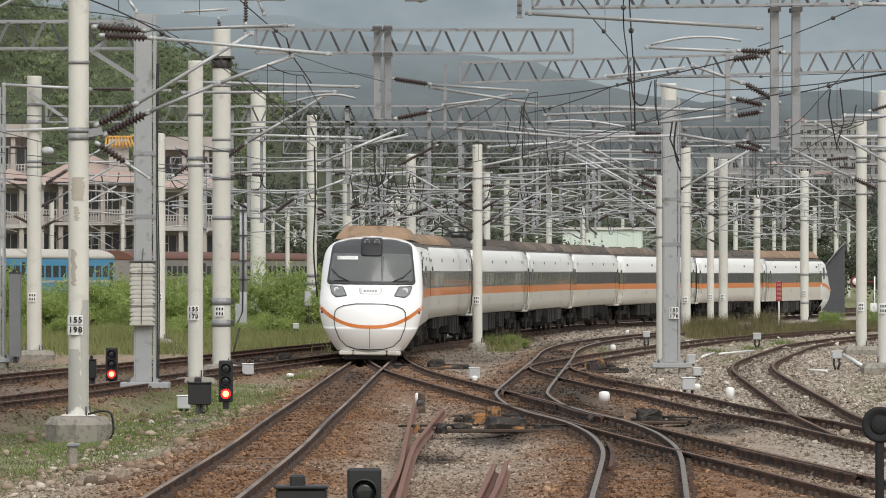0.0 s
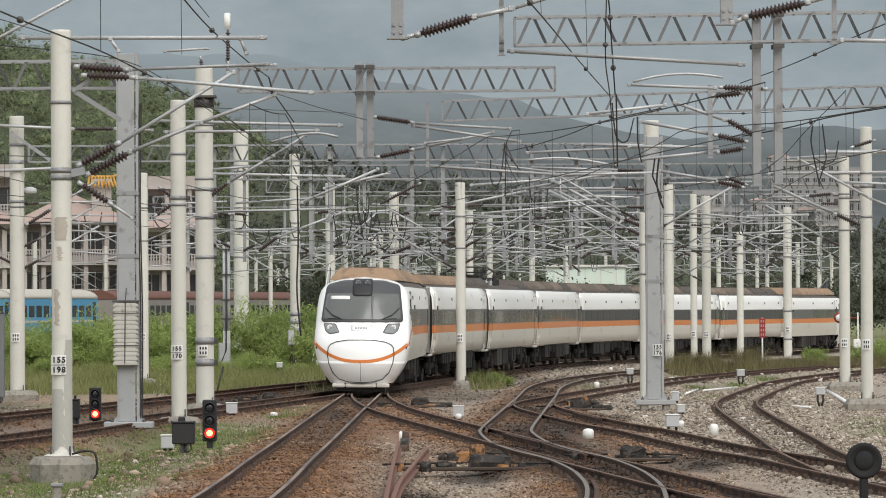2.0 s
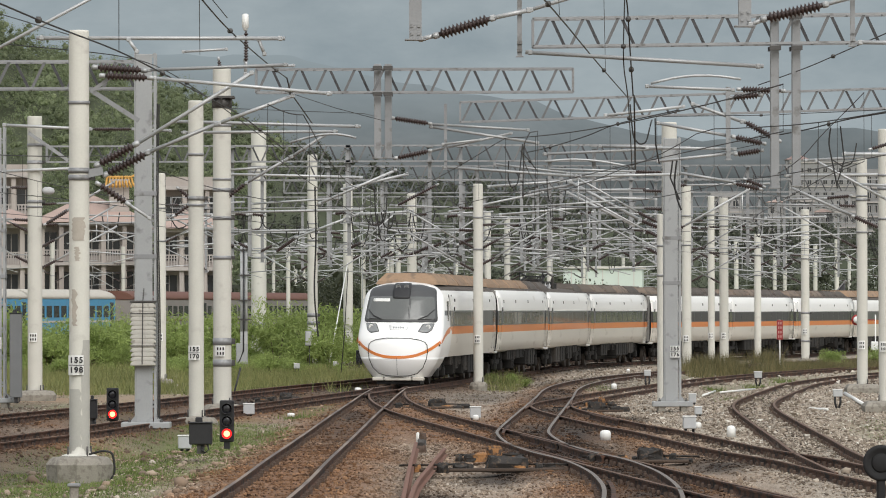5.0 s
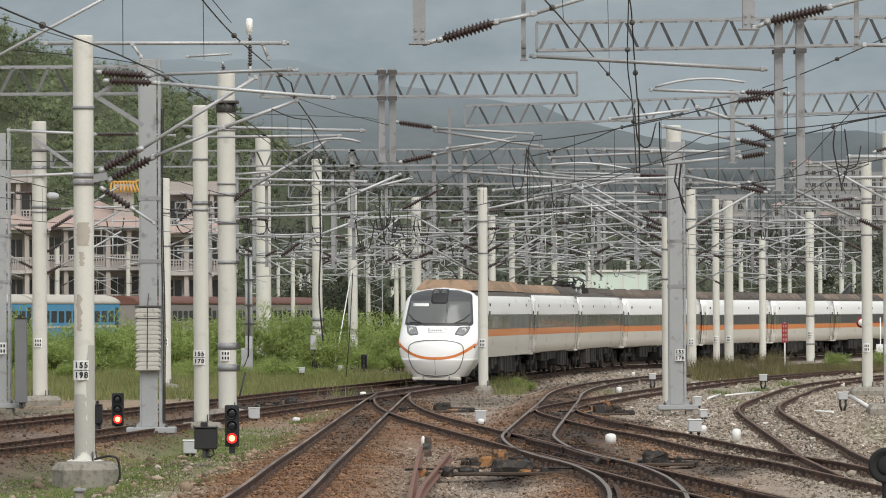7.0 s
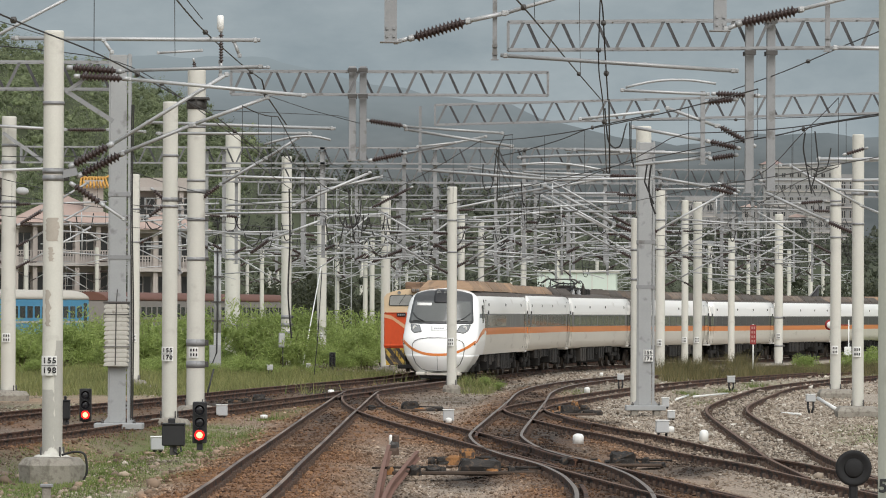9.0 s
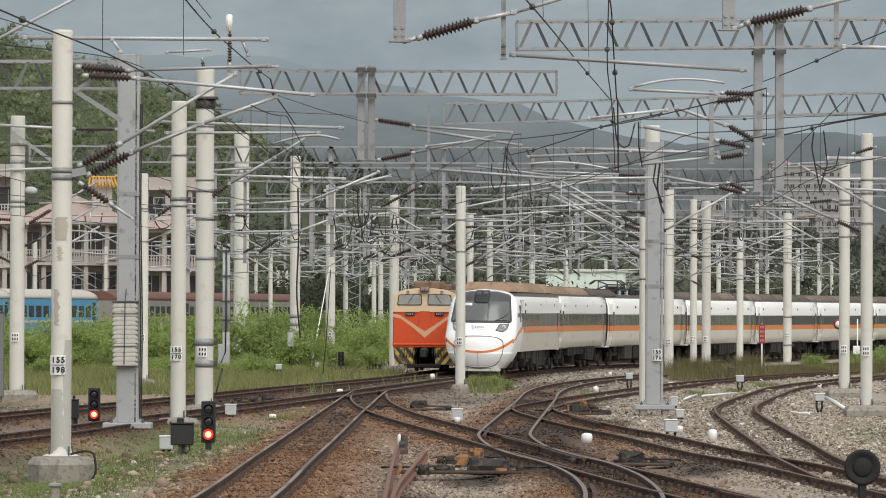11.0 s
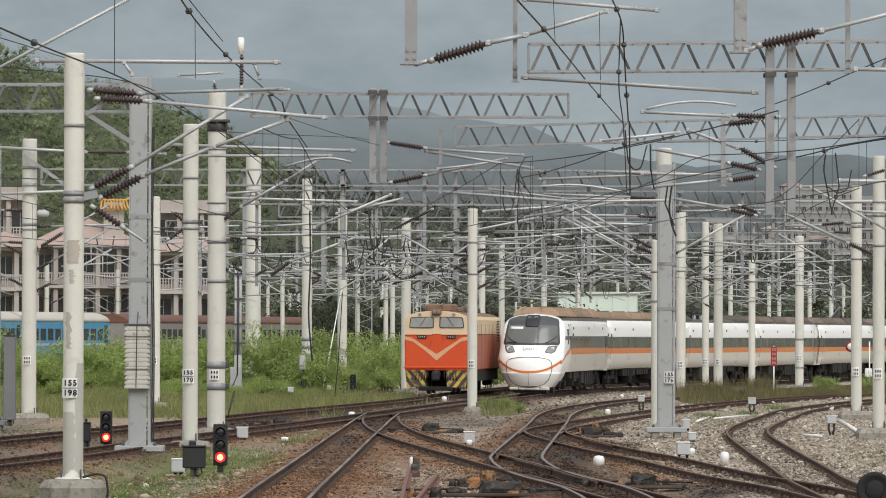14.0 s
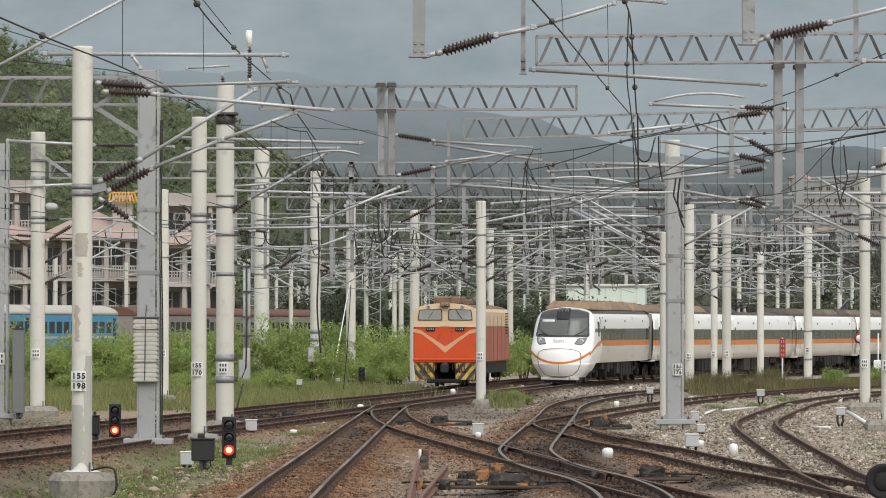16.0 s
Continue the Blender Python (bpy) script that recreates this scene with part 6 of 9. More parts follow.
marker(8.09, 212.1, 0.16, 0.16)
marker(-2.97, 164.0, 0.22, 0.16)
marker(0.23, 199.3, 0.22, 0.22)
marker(0.78, 122.3, 0.16, 0.14)
marker(-4.07, 127.0, 0.20, 0.10)
marker(6.00, 113.9, 0.16, 0.14)
track_box(0.78, 123.0, 0.28, 0.28, 0.06)
track_box(5.52, 108.5, 0.30, 0.27, 0.14)
track_box(7.35, 142.7, 0.22, 0.26, 0.05)
track_box(7.27, 172.5, 0.24, 0.20, 0.42)
track_box(11.42, 175.2, 0.28, 0.22, 0.30)
track_box(11.2, 137.0, 0.27, 0.2, 0.32)
track_box(-6.60, 214.1, 0.26, 0.22, 0.20)
track_box(6.77, 128.4, 0.20, 0.20, 0.02)
track_box(-5.28, 231.2, 0.20, 0.20, 0.10)
track_box(-5.24, 128.4, 0.30, 0.28, 0.05)

TARGET_BLACK = mat("soot_black_paint", (0.012, 0.012, 0.013), 0.85, vary=0.2, scale=8)
target = thing("round_target", pose(5.17, 57.0, -0.13), "matt black round target signal on a post", "signal")
bm = bmesh.new()
lathe(bm, (0, 0.08, 1.0), (0, -0.06, 1.0), [(0, .1), (0, .2), (.5, .215), (.9, .215), (1, .18), (.8, .15), (.8, .01)], 24)
part("disc", bm, TARGET_BLACK, target)
bm = bmesh.new()
lathe(bm, (0, -0.03, 1.0), (0, -0.055, 1.0), [(0, .12), (.7, .1), (1, .03), (1, .01)], 18)
part("lens", bm, TARGET_BLACK, target)
bm = bmesh.new()
box(bm, (0, 0.02, 0.4), (0.1, 0.12, 0.84), bevel=0.02)
box(bm, (0, 0.02, 0.05), (0.26, 0.26, 0.12), bevel=0.02)
part("post", bm, TARGET_BLACK, target)
truss(-1.2, 12.6, 87, 9.36)
concrete_mast(12.8, 87.0, 10.1, 0.18, 0.4)
NEAR_MAST = concrete_mast(2.915, 28.5, 8.2, 0.185, 0.4)
words("5", 0.11, Matrix.Translation((-0.165, -0.11, 1.69)) @ Matrix.Rotation(math.pi / 2, 4, "X"), NEAR_MAST, None, "painted_figure", "black painted figure")
point_machine(0.84, 85.0, 4, 3.0, False)
point_machine(3.65, 89.6, 2, 2.0, False)
point_machine(4.51, 140.0, 3, 0.8, True)
point_machine(4.05, 133.5, 3, 1.9, False)
point_machine(-0.39, 138.4, 4, 2.0, False)
point_machine(-5.07, 149.2, 4, 1.6, False)
point_machine(0.83, 90.7, 0, 1.2, True)
loose_rail([(-0.71, 56.7), (-0.61, 65.3), (-0.61, 81.4), (-0.59, 98.0)])
loose_rail([(-0.55, 56.7), (-0.47, 73.2), (-0.28, 82.3), (0.00, 94.0)])
loose_rail([(0.39, 56.7), (0.55, 61.8), (0.72, 67.6)])
loose_rail([(0.55, 56.7), (0.72, 61.8), (0.89, 68.2)])

for spot, (z0, z1, a0, a1) in enumerate(((3.97, 4.40, -2.3, -0.95), (3.60, 3.86, -1.95, -1.45), (2.41, 3.08, -2.3, -1.75), (0.02, 2.15, -1.35, -0.2), (0.02, 1.25, -2.9, -1.3))):
    rng2 = random.Random(spot)
    bm = bmesh.new()
    n = 14
    rows = []
    for i in range(n + 1):
        z = z0 + (z1 - z0) * i / n
        squeeze = 0.25 * math.sin(math.pi * i / n) ** 0.5 + 0.75
        lo = a0 + (a1 - a0) * (0.5 - 0.5 * squeeze) + rng2.uniform(-0.12, 0.12)
        hi = a1 - (a1 - a0) * (0.5 - 0.5 * squeeze) * 0.6 + rng2.uniform(-0.16, 0.16)
        rows.append([bm.verts.new((0.191 * math.cos(lo + (hi - lo) * k / 8), 0.191 * math.sin(lo + (hi - lo) * k / 8), z)) for k in range(9)])
    for u, v in zip(rows, rows[1:]):
        for k in range(8):
            bm.faces.new((u[k], u[k + 1], v[k + 1], v[k])).smooth = True
    part("peeled_patch", bm, CONCRETE_PATCH if spot < 3 else CONCRETE_BARE, MAST_ONE, "bare patch where the paint has peeled")

rng2 = random.Random(77)
bm = bmesh.new()
n = 28
reach = [rng2.uniform(0.25, 0.36) for k in range(n)]
climb = [0.13 + 0.05 * math.sin(3 * k * math.tau / n) + rng2.uniform(-0.02, 0.02) for k in range(n)]
loft(bm, [[(q * math.cos(k * math.tau / n), q * math.sin(k * math.tau / n), z) for k, (q, z) in enumerate(ring)]
          for ring in ([(u, 0.022) for u in reach], [(0.5 * u + 0.11, 0.05) for u in reach], [(0.203, 0.5 * v) for v in climb], [(0.191, v) for v in climb])], caps=False)
part("paint_spill", bm, CONCRETE, MAST_ONE, "white paint spilt round the shaft's base")

sign = thing("track_sign", pose(15.07, 216.1, -0.25), "red upright board with pale marks on a white post", "sign")
bm = bmesh.new()
tube(bm, [(0, 0.03, 0), (0, 0.03, 2.41)], 0.035, 8)
part("post", bm, WHITE_PAINT, sign)
bm = bmesh.new()
box(bm, (0, -0.01, 1.95), (0.27, 0.03, 0.88), bevel=0.006)
part("board", bm, SIGN_RED, sign)
for k in range(4):
    for dx in (-0.05, 0.05):
        bm = bmesh.new()
        box(bm, (dx, -0.03, 1.65 + 0.2 * k), (0.06, 0.01, 0.11))
        part("mark_bar", bm, SIGN_MARK, sign)

stop = thing("round_sign", pose(20.73, 231.2, -0.25), "red and white round sign on a thin post", "sign")
bm = bmesh.new()
tube(bm, [(0, 0.03, 0), (0, 0.03, 2.6)], 0.03, 8)
part("post", bm, WHITE_PAINT, stop)
bm = bmesh.new()
lathe(bm, (-0.9, 0.02, 2.35), (-0.9, -0.01, 2.35), [(0, .26), (1, .26), (1, .01)], 20)
box(bm, (-0.45, 0.03, 2.35), (0.9, 0.03, 0.05))
part("disc", bm, SIGN_RED, stop)
bm = bmesh.new()
lathe(bm, (-0.9, -0.012, 2.35), (-0.9, -0.018, 2.35), [(0, .17), (1, .17), (1, .01)], 20)
part("disc_centre", bm, WHITE_PAINT, stop)
bm = bmesh.new()
box(bm, (-0.05, 0, 1.1), (0.34, 0.12, 0.42), bevel=0.03)
part("white_box", bm, WHITE_PAINT, stop)

lamp = thing("mast_lamp", pose(-13.18, 159.4, 6.66), "pale rounded yard lamp on a mast bracket", "lamp")
bm = bmesh.new()
lathe(bm, (-0.18, 0, 0), (0.24, 0, -0.03), [(0, .05), (.2, .12), (.6, .13), (.9, .09), (1, .02)], 12)
part("lamp_head", bm, CABLE_BOX, lamp)
bm = bmesh.new()
tube(bm, [(-0.5, 0, 0.02), (-0.15, 0, 0.02)], 0.03, 6)
part("bracket", bm, STEEL, lamp)

cabinet = thing("mast_cabinet", pose(-9.66, 228.6, -0.3), "tall grey cable box with white riser pipes tied to a mast", "equipment box", "mast boxes")
bm = bmesh.new()
box(bm, (0, 0, 0.72), (0.56, 0.24, 1.28), bevel=0.025)
part("case", bm, STEEL_PAINT, cabinet)
bm = bmesh.new()
box(bm, (0.0, -0.13, 0.72), (0.47, 0.02, 1.14), bevel=0.008)
part("lid", bm, STEEL_PAINT, cabinet)
for dx in (-0.2, 0.2):
    bm = bmesh.new()
    box(bm, (dx, 0, 0.0), (0.06, 0.1, 0.2))
    part("leg", bm, STEEL_DARK, cabinet)
bm = bmesh.new()
box(bm, (0.1, 0.02, 1.63), (0.34, 0.18, 0.58), bevel=0.02)
part("upper_case", bm, CABLE_BOX, cabinet)
for dx, top in ((0.0, 6.1), (0.2, 6.15)):
    bm = bmesh.new()
    tube(bm, [(dx, 0.02, 1.9), (dx, 0.02, top)], 0.075, 8)
    part("riser_pipe", bm, CABLE_BOX, cabinet, "pale riser pipe")
bm = bmesh.new()
tube(bm, [(0.1, -0.1, 6.1), (0.1, -0.12, 2.4), (0.08, -0.16, 1.0), (-0.12, -0.16, 0.5), (-0.25, -0.16, 0.4)], 0.035, 6)
part("riser_cable", bm, BLACK, cabinet)
for z in (2.5, 3.4, 4.6, 5.8):
    bm = bmesh.new()
    bar(bm, (-0.15, -0.1, z), (0.42, -0.1, z), 0.05, 0.08)
    part("tie_bar", bm, STEEL_DARK, cabinet)
tagged(new("cable_conduit", mesh_of("cable_conduit", (lambda bm: (tube(bm, [(-7.0, 158, -0.32), (-6.92, 158, 0.0), (-6.72, 158, 0.78)], 0.032, 6), bm)[1])(bmesh.new()), BLACK)), "black cable conduit standing bent out of the ballast", "conduit")

cabinet = thing("mast_cabinet", pose(-6.56, 230.9, 1.28), "grey cable box fixed to a mast", "equipment box", "mast boxes")
bm = bmesh.new()
box(bm, (0, 0, 0), (0.30, 0.2, 0.71), bevel=0.02)
part("case", bm, STEEL_PAINT, cabinet)
bm = bmesh.new()
box(bm, (0.02, -0.105, 0), (0.24, 0.02, 0.60), bevel=0.008)
part("lid", bm, CABLE_BOX, cabinet)
bm = bmesh.new()
tube(bm, [(0.05, 0.02, -0.35), (0.06, 0.02, -1.38)], 0.03, 6)
part("conduit", bm, STEEL_DARK, cabinet)
mast_band(-6.30, 136.0, 1.79, 0.256, 0.1)
mast_band(-6.30, 136.0, 1.18, 0.256, 0.1)
mast_band(-6.30, 136.0, 4.16, 0.256)
mast_band(-6.30, 136.0, 5.28, 0.256)
mast_band(-6.30, 136.0, 6.08, 0.256)
mast_band(-9.62, 248.6, 1.90, 0.395, 0.13)
mast_band(-9.62, 248.6, 1.55, 0.395, 0.13)
mast_band(-9.62, 248.6, 5.35, 0.395)
mast_band(-6.49, 235.9, 2.39, 0.250, 0.09)
mast_band(-6.49, 235.9, 2.00, 0.250, 0.09)
mast_band(-6.49, 235.9, 1.61, 0.250, 0.09)
mast_band(-6.49, 235.9, 6.05, 0.250)
mast_band(18.86, 251.3, 0.95, 0.222)
mast_band(18.86, 251.3, 2.42, 0.222)
mast_band(-6.20, 119.8, 5.47, 0.190)
mast_band(-13.60, 159.4, 8.16, 0.244)
mast_band(-13.60, 159.4, 7.60, 0.244)
mast_band(-13.60, 159.4, 6.28, 0.244)
mast_band(14.67, 168.8, 6.49, 0.189)
mast_band(12.67, 138.4, 6.14, 0.171)
mast_band(-6.71, 88.2, 5.26, 0.187)
mast_band(-6.71, 88.2, 5.13, 0.187)
relay_box(-13.01, 145.7, 0.36, 2.55, "tall dark grey equipment post beside a mast", STEEL_GREY)
tagged(new("white_pipe", mesh_of("white_pipe", (lambda bm: (tube(bm, [(10.28, 140.5, -0.23), (11.05, 138.7, -0.23)], 0.036, 8), bm)[1])(bmesh.new()), WHITE_PAINT)), "white plastic pipe lying on the ballast", "pipe", "loose pipes")
tagged(new("white_pipe", mesh_of("white_pipe", (lambda bm: (tube(bm, [(13.65, 164.0, -0.22), (12.62, 144.6, -0.22)], 0.06, 8), bm)[1])(bmesh.new()), WHITE_PAINT)), "white plastic pipe lying on the ballast", "pipe", "loose pipes")
tagged(new("white_pipe", mesh_of("white_pipe", (lambda bm: (tube(bm, [(9.48, 165.1, -0.2), (11.04, 171.3, -0.2)], 0.036, 8), bm)[1])(bmesh.new()), WHITE_PAINT)), "white plastic pipe lying on the ballast", "pipe", "loose pipes")
tagged(new("white_pipe", mesh_of("white_pipe", (lambda bm: (tube(bm, [(8.55, 159.4, -0.2), (9.42, 167.5, -0.2)], 0.036, 8), bm)[1])(bmesh.new()), WHITE_PAINT)), "white plastic pipe lying on the ballast", "pipe", "loose pipes")
dwarf_signal(-4.13, 231.2, 0.7, False, 0.3)

bm = bmesh.new()
tube(bm, [(-4.92, 243.15, 5.0), (-5.67, 233.5, -0.32)], 0.028, 6)
tagged(new("stay_wire", mesh_of("stay_wire", bm, WHITE_PAINT)), "pale stay wire from a mast to the ground", "stay wire")

stub = thing("marker_post", pose(-5.56, 72.0, -0.42), "short weathered concrete marker post", "post")
bm = bmesh.new()
box(bm, (0, 0, 0.24), (0.13, 0.13, 0.5), bevel=0.02)
part("stump", bm, FOUNDATION, stub)
bm = bmesh.new()
box(bm, (0, 0, 0.5), (0.19, 0.19, 0.05), bevel=0.012)
part("cap", bm, STEEL, stub, "galvanised metal cap")
wire([(-6.51, 87.9, 0.06), (-6.26, 87.8, 0.13), (-6.07, 87.8, 0.1), (-6.03, 87.8, -0.25), (-6.11, 87.8, -0.4)], 0.022, "mast_cable", "black cable looping over a mast foot")


# ---- plants ----
def leaf_material(name, dark, light, rough=0.7, soft=0.3, patch=0.35, deep=0.42, high=1.5):
    m = bpy.data.materials.new(name)
    m.use_nodes = True
    n, l = m.node_tree.nodes, m.node_tree.links
    b = n["Principled BSDF"]
    b.inputs["Roughness"].default_value = rough
    geo = n.new("ShaderNodeNewGeometry")
    ramp = n.new("ShaderNodeMix")
    ramp.data_type = "RGBA"
    ramp.inputs[6].default_value, ramp.inputs[7].default_value = (*dark, 1), (*light, 1)
    l.new(geo.outputs["Random Per Island"], ramp.inputs[0])
    t = n.new("ShaderNodeTexNoise")
    t.inputs["Scale"].default_value = patch
    l.new(n.new("ShaderNodeTexCoord").outputs["Object"], t.inputs["Vector"])
    k = n.new("ShaderNodeMapRange")
    k.inputs[3].default_value, k.inputs[4].default_value = deep, high
    l.new(t.outputs[0], k.inputs[0])
    x = n.new("ShaderNodeMix")
    x.data_type, x.blend_type = "RGBA", "MULTIPLY"
    x.inputs[0].default_value = 1
    l.new(ramp.outputs[2], x.inputs[6])
    l.new(k.outputs[0], x.inputs[7])
    l.new(x.outputs[2], b.inputs["Base Color"])
    tr = n.new("ShaderNodeBsdfTranslucent")
    l.new(x.outputs[2], tr.inputs[0])
    mx = n.new("ShaderNodeMixShader")
    mx.inputs[0].default_value = soft
    l.new(b.outputs[0], mx.inputs[1])
    l.new(tr.outputs[0], mx.inputs[2])
    l.new(mx.outputs[0], n["Material Output"].inputs[0])
    return m


STRAW_BLADE = leaf_material("mixed_green_and_straw_grass", (0.11, 0.145, 0.04), (0.30, 0.29, 0.115))
SHRUB_LEAF = leaf_material("bright_shrub_leaves", (0.205, 0.275, 0.074), (0.385, 0.475, 0.155), soft=0.45)
# Hill leaves: base colour lightened and greyed in place of distance haze.
WOOD_LEAF = leaf_material("haze_paled_woodland_leaves", (0.15, 0.182, 0.105), (0.225, 0.262, 0.14), soft=0.5, patch=0.11, deep=0.12, high=2.0)
YARD_LEAF = leaf_material("dull_green_tree_leaves", (0.034, 0.041, 0.024), (0.07, 0.08, 0.043), deep=0.25)
# Distance haze is mixed into this grey-green.
WOOD_FAR = leaf_material("haze_tinted_leaves", (0.088, 0.098, 0.072), (0.128, 0.143, 0.1), soft=0.45, patch=0.1, deep=0.35)
GRASS_BLADE = leaf_material("yellow_green_grass", (0.062, 0.105, 0.022), (0.205, 0.25, 0.068))
REED_BLADE = leaf_material("dry_brown_reeds", (0.07, 0.075, 0.03), (0.24, 0.20, 0.09))
BARK = mat("brown_bark", (0.09, 0.065, 0.045), 0.9, vary=0.25, scale=4, bump=0.01)


def quads(centres, size, rng, long=1.0, droop=0.0):
    """Small leaves of random turn about the centres: corners and faces."""
    n = len(centres)
    a = rng.normal(size=(n, 3))
    a /= np.linalg.norm(a, axis=1)[:, None]
    b = np.cross(a, rng.normal(size=(n, 3)))
    b /= np.linalg.norm(b, axis=1)[:, None]
    s = size * rng.uniform(0.6, 1.4, (n, 1))
    u, v = a * s * long, b * s * 0.5
    p = np.stack([centres - u, centres + v, centres + u, centres - v], 1).reshape(-1, 3)
    return p, np.arange(4 * n).reshape(-1, 4)


ball = bmesh.new()
bmesh.ops.create_icosphere(ball, subdivisions=1, radius=1)
ICO = np.array([v.co[:] for v in ball.verts])
ICO_FACES = np.array([[v.index for v in f.verts] for f in ball.faces])
ball.free()


def leaf_mesh(name, centres, size, material, seed=0, long=1.0, dense=()):
    """Leaves about the centres, and dense leafy clumps about the others."""
    rng = np.random.default_rng(seed)
    p, f = quads(np.asarray(centres, float), size, rng, long)
    f = f.tolist()
    for c in dense:
        f += (ICO_FACES + len(p)).tolist()
        inward = np.array((c[0] * 0.62, c[1] * 0.62, c[2] * 0.72))
        p = np.vstack([p, inward + ICO * rng.uniform(0.1, 0.28, (12, 1))])
    me = bpy.data.meshes.new(name)
    me.from_pydata(p.tolist(), [], f)
    me.materials.append(material)
    return me


def crown_points(rng, n, rx, rz, lobes=9, flat=0.0):
    """Points on the outer parts of several lobes, so that the outline is uneven."""
    c = rng.normal(size=(lobes, 3)) * (rx * 0.45, rx * 0.45, rz * 0.33) + (0, 0, rz)
    r = rng.uniform(0.28, 0.55, lobes) * rx
    k = rng.integers(0, lobes, n)
    d = rng.normal(size=(n, 3))
    d /= np.linalg.norm(d, axis=1)[:, None]
    return c[k] + d * (r[k] * rng.uniform(0.55, 1.05, n))[:, None] * (1, 1, 0.85)


def shrub_meshes(kind, n=4):
    out = []
    for k in range(n):
        rng = np.random.default_rng(40 + k)
        pts = crown_points(rng, 3500, 1.5, 1.25, 30)
        pts[:, 2] = np.maximum(pts[:, 2], 0.05 + rng.uniform(0, 0.3, len(pts)))
        leaf = leaf_mesh("foliage", pts, 0.045, SHRUB_LEAF, k, 2.5, pts[::200])
        bm = bmesh.new()
        for j in range(7):
            a = j * 0.9 + k
            tube(bm, [(0.1 * math.cos(a), 0.1 * math.sin(a), -0.3), (0.4 * math.cos(a), 0.4 * math.sin(a), 0.8), (0.8 * math.cos(a), 0.8 * math.sin(a), 1.9)], 0.035, 5, r1=0.008)
        out.append((leaf, mesh_of("stem", bm, BARK)))
    return out


SHRUBS = shrub_meshes("shrub")
rng = np.random.default_rng(8)
for k in range(46):
    x = -24.5 + 23.2 * k / 45 + rng.uniform(-0.4, 0.4)
    y = 236 + rng.uniform(-6, 10) + (6 if k % 2 else 0) + max(0, x + 8) * 1.2
    ob = thing("shrub", pose(x, y, -0.3, 0, 0, rng.uniform(0, 360)), "bright green leafy shrub beside the railway", "shrub", "shrubs along the yard")
    sc = rng.choice([0.5, 0.7, 0.95, 1.15, 1.3]) * rng.uniform(0.9, 1.1)
    ob.scale = (sc, sc, sc * rng.uniform(0.85, 1.1))
    leaf, stem = SHRUBS[k % 4]
    part("foliage", leaf, None, ob)
    part("stem", stem, None, ob)
for k in range(34):
    x = rng.uniform(-21, -3)
    ob = thing("shrub", pose(x, 214 + rng.uniform(0, 20) + max(0, x + 9) * 0.8, -0.32, 0, 0, rng.uniform(0, 360)), "small green weed bush in the long grass", "shrub", "shrubs along the yard")
    sc = rng.uniform(0.2, 0.5)
    ob.scale = (sc, sc, sc * rng.uniform(0.7, 1.0))
    part("foliage", SHRUBS[k % 4][0], None, ob)
    part("stem", SHRUBS[k % 4][1], None, ob)
for x, y, sc in ((20.6, 228, 0.5), (21.8, 230, 0.6), (18.2, 226, 0.45), (26, 236, 0.8), (30, 242, 1.0), (2.6, 186, 0.2), (1.9, 193, 0.16), (3.0, 180, 0.14), (2.6, 257, 1.0), (4.2, 265, 1.1), (5.8, 274, 1.0), (7.6, 284, 1.1), (9.6, 294, 1.1), (4.6, 288, 1.2), (1.4, 262, 1.2)):
    ob = thing("shrub", pose(x, y, -0.25, 0, 0, 40 * x), "low green bush growing between the tracks", "shrub", "shrubs along the yard")
    ob.scale = (sc, sc, sc)
    leaf, stem = SHRUBS[int(x) % 4]
    part("foliage", leaf, None, ob)
    part("stem", stem, None, ob)


def blades(name, label, spots, height, material, seed, width=0.012):
    """Blades of grass as narrow leaning triangles."""
    rng = np.random.default_rng(seed)
    p = np.asarray(spots, float)
    n = len(p)
    a = rng.uniform(0, math.tau, n)
    hgt = height * rng.uniform(0.4, 1.2, n) * (0.75 + 0.9 * np.abs(lumps(p[:, 0], p[:, 1], 1.9, 3.3)))
    side = np.stack([np.cos(a), np.sin(a), np.zeros(n)], 1) * width * rng.uniform(0.7, 1.5, (n, 1))
    lean = np.stack([rng.normal(size=n) * 0.35, rng.normal(size=n) * 0.35, np.ones(n)], 1) * hgt[:, None]
    v = np.stack([p - side, p + side, p + lean], 1).reshape(-1, 3)
    me = bpy.data.meshes.new(name)
    me.from_pydata(v.tolist(), [], np.arange(3 * n).reshape(-1, 3).tolist())
    me.materials.append(material)
    return tagged(new(name, me), label, "grass", kind="stuff")


def grass_spots(n, x0, x1, y0, y1, seed, keep=0.35, clump=0.5):
    rng = np.random.default_rng(seed)
    x, y = rng.uniform(x0, x1, n), rng.uniform(y0, y1, n)
    g = grass_share(x, y) * (0.5 + 0.9 * lumps(x, y, 0.9, 2.2)) * np.clip((bed_distance(x, y) - 0.75) / 0.5, 0, 1)
    ok = g > rng.uniform(keep * 0.3, keep * 1.5, n)
    x, y = x[ok], y[ok]
    z, _ = ground_height(x, y)
    return np.stack([x, y, z - 0.02], 1)


blades("grass", "short yellow-green grass between the tracks", np.vstack([grass_spots(190000, -12, 16, 58, 150, 1), grass_spots(36000, -9, -3.5, 62, 122, 9, 0.3), grass_spots(26000, -30, 30, 150, 260, 2)]), 0.085, GRASS_BLADE, 5, 0.009)
tall = grass_spots(150000, -30, 4, 165, 262, 3, 0.16)
blades("tall_grass", "tall green and straw-coloured grass before the shrubs", tall[lumps(tall[:, 0], tall[:, 1], 3.0, 6.1) > -0.15], 0.46, STRAW_BLADE, 6, 0.013)
rng = np.random.default_rng(12)
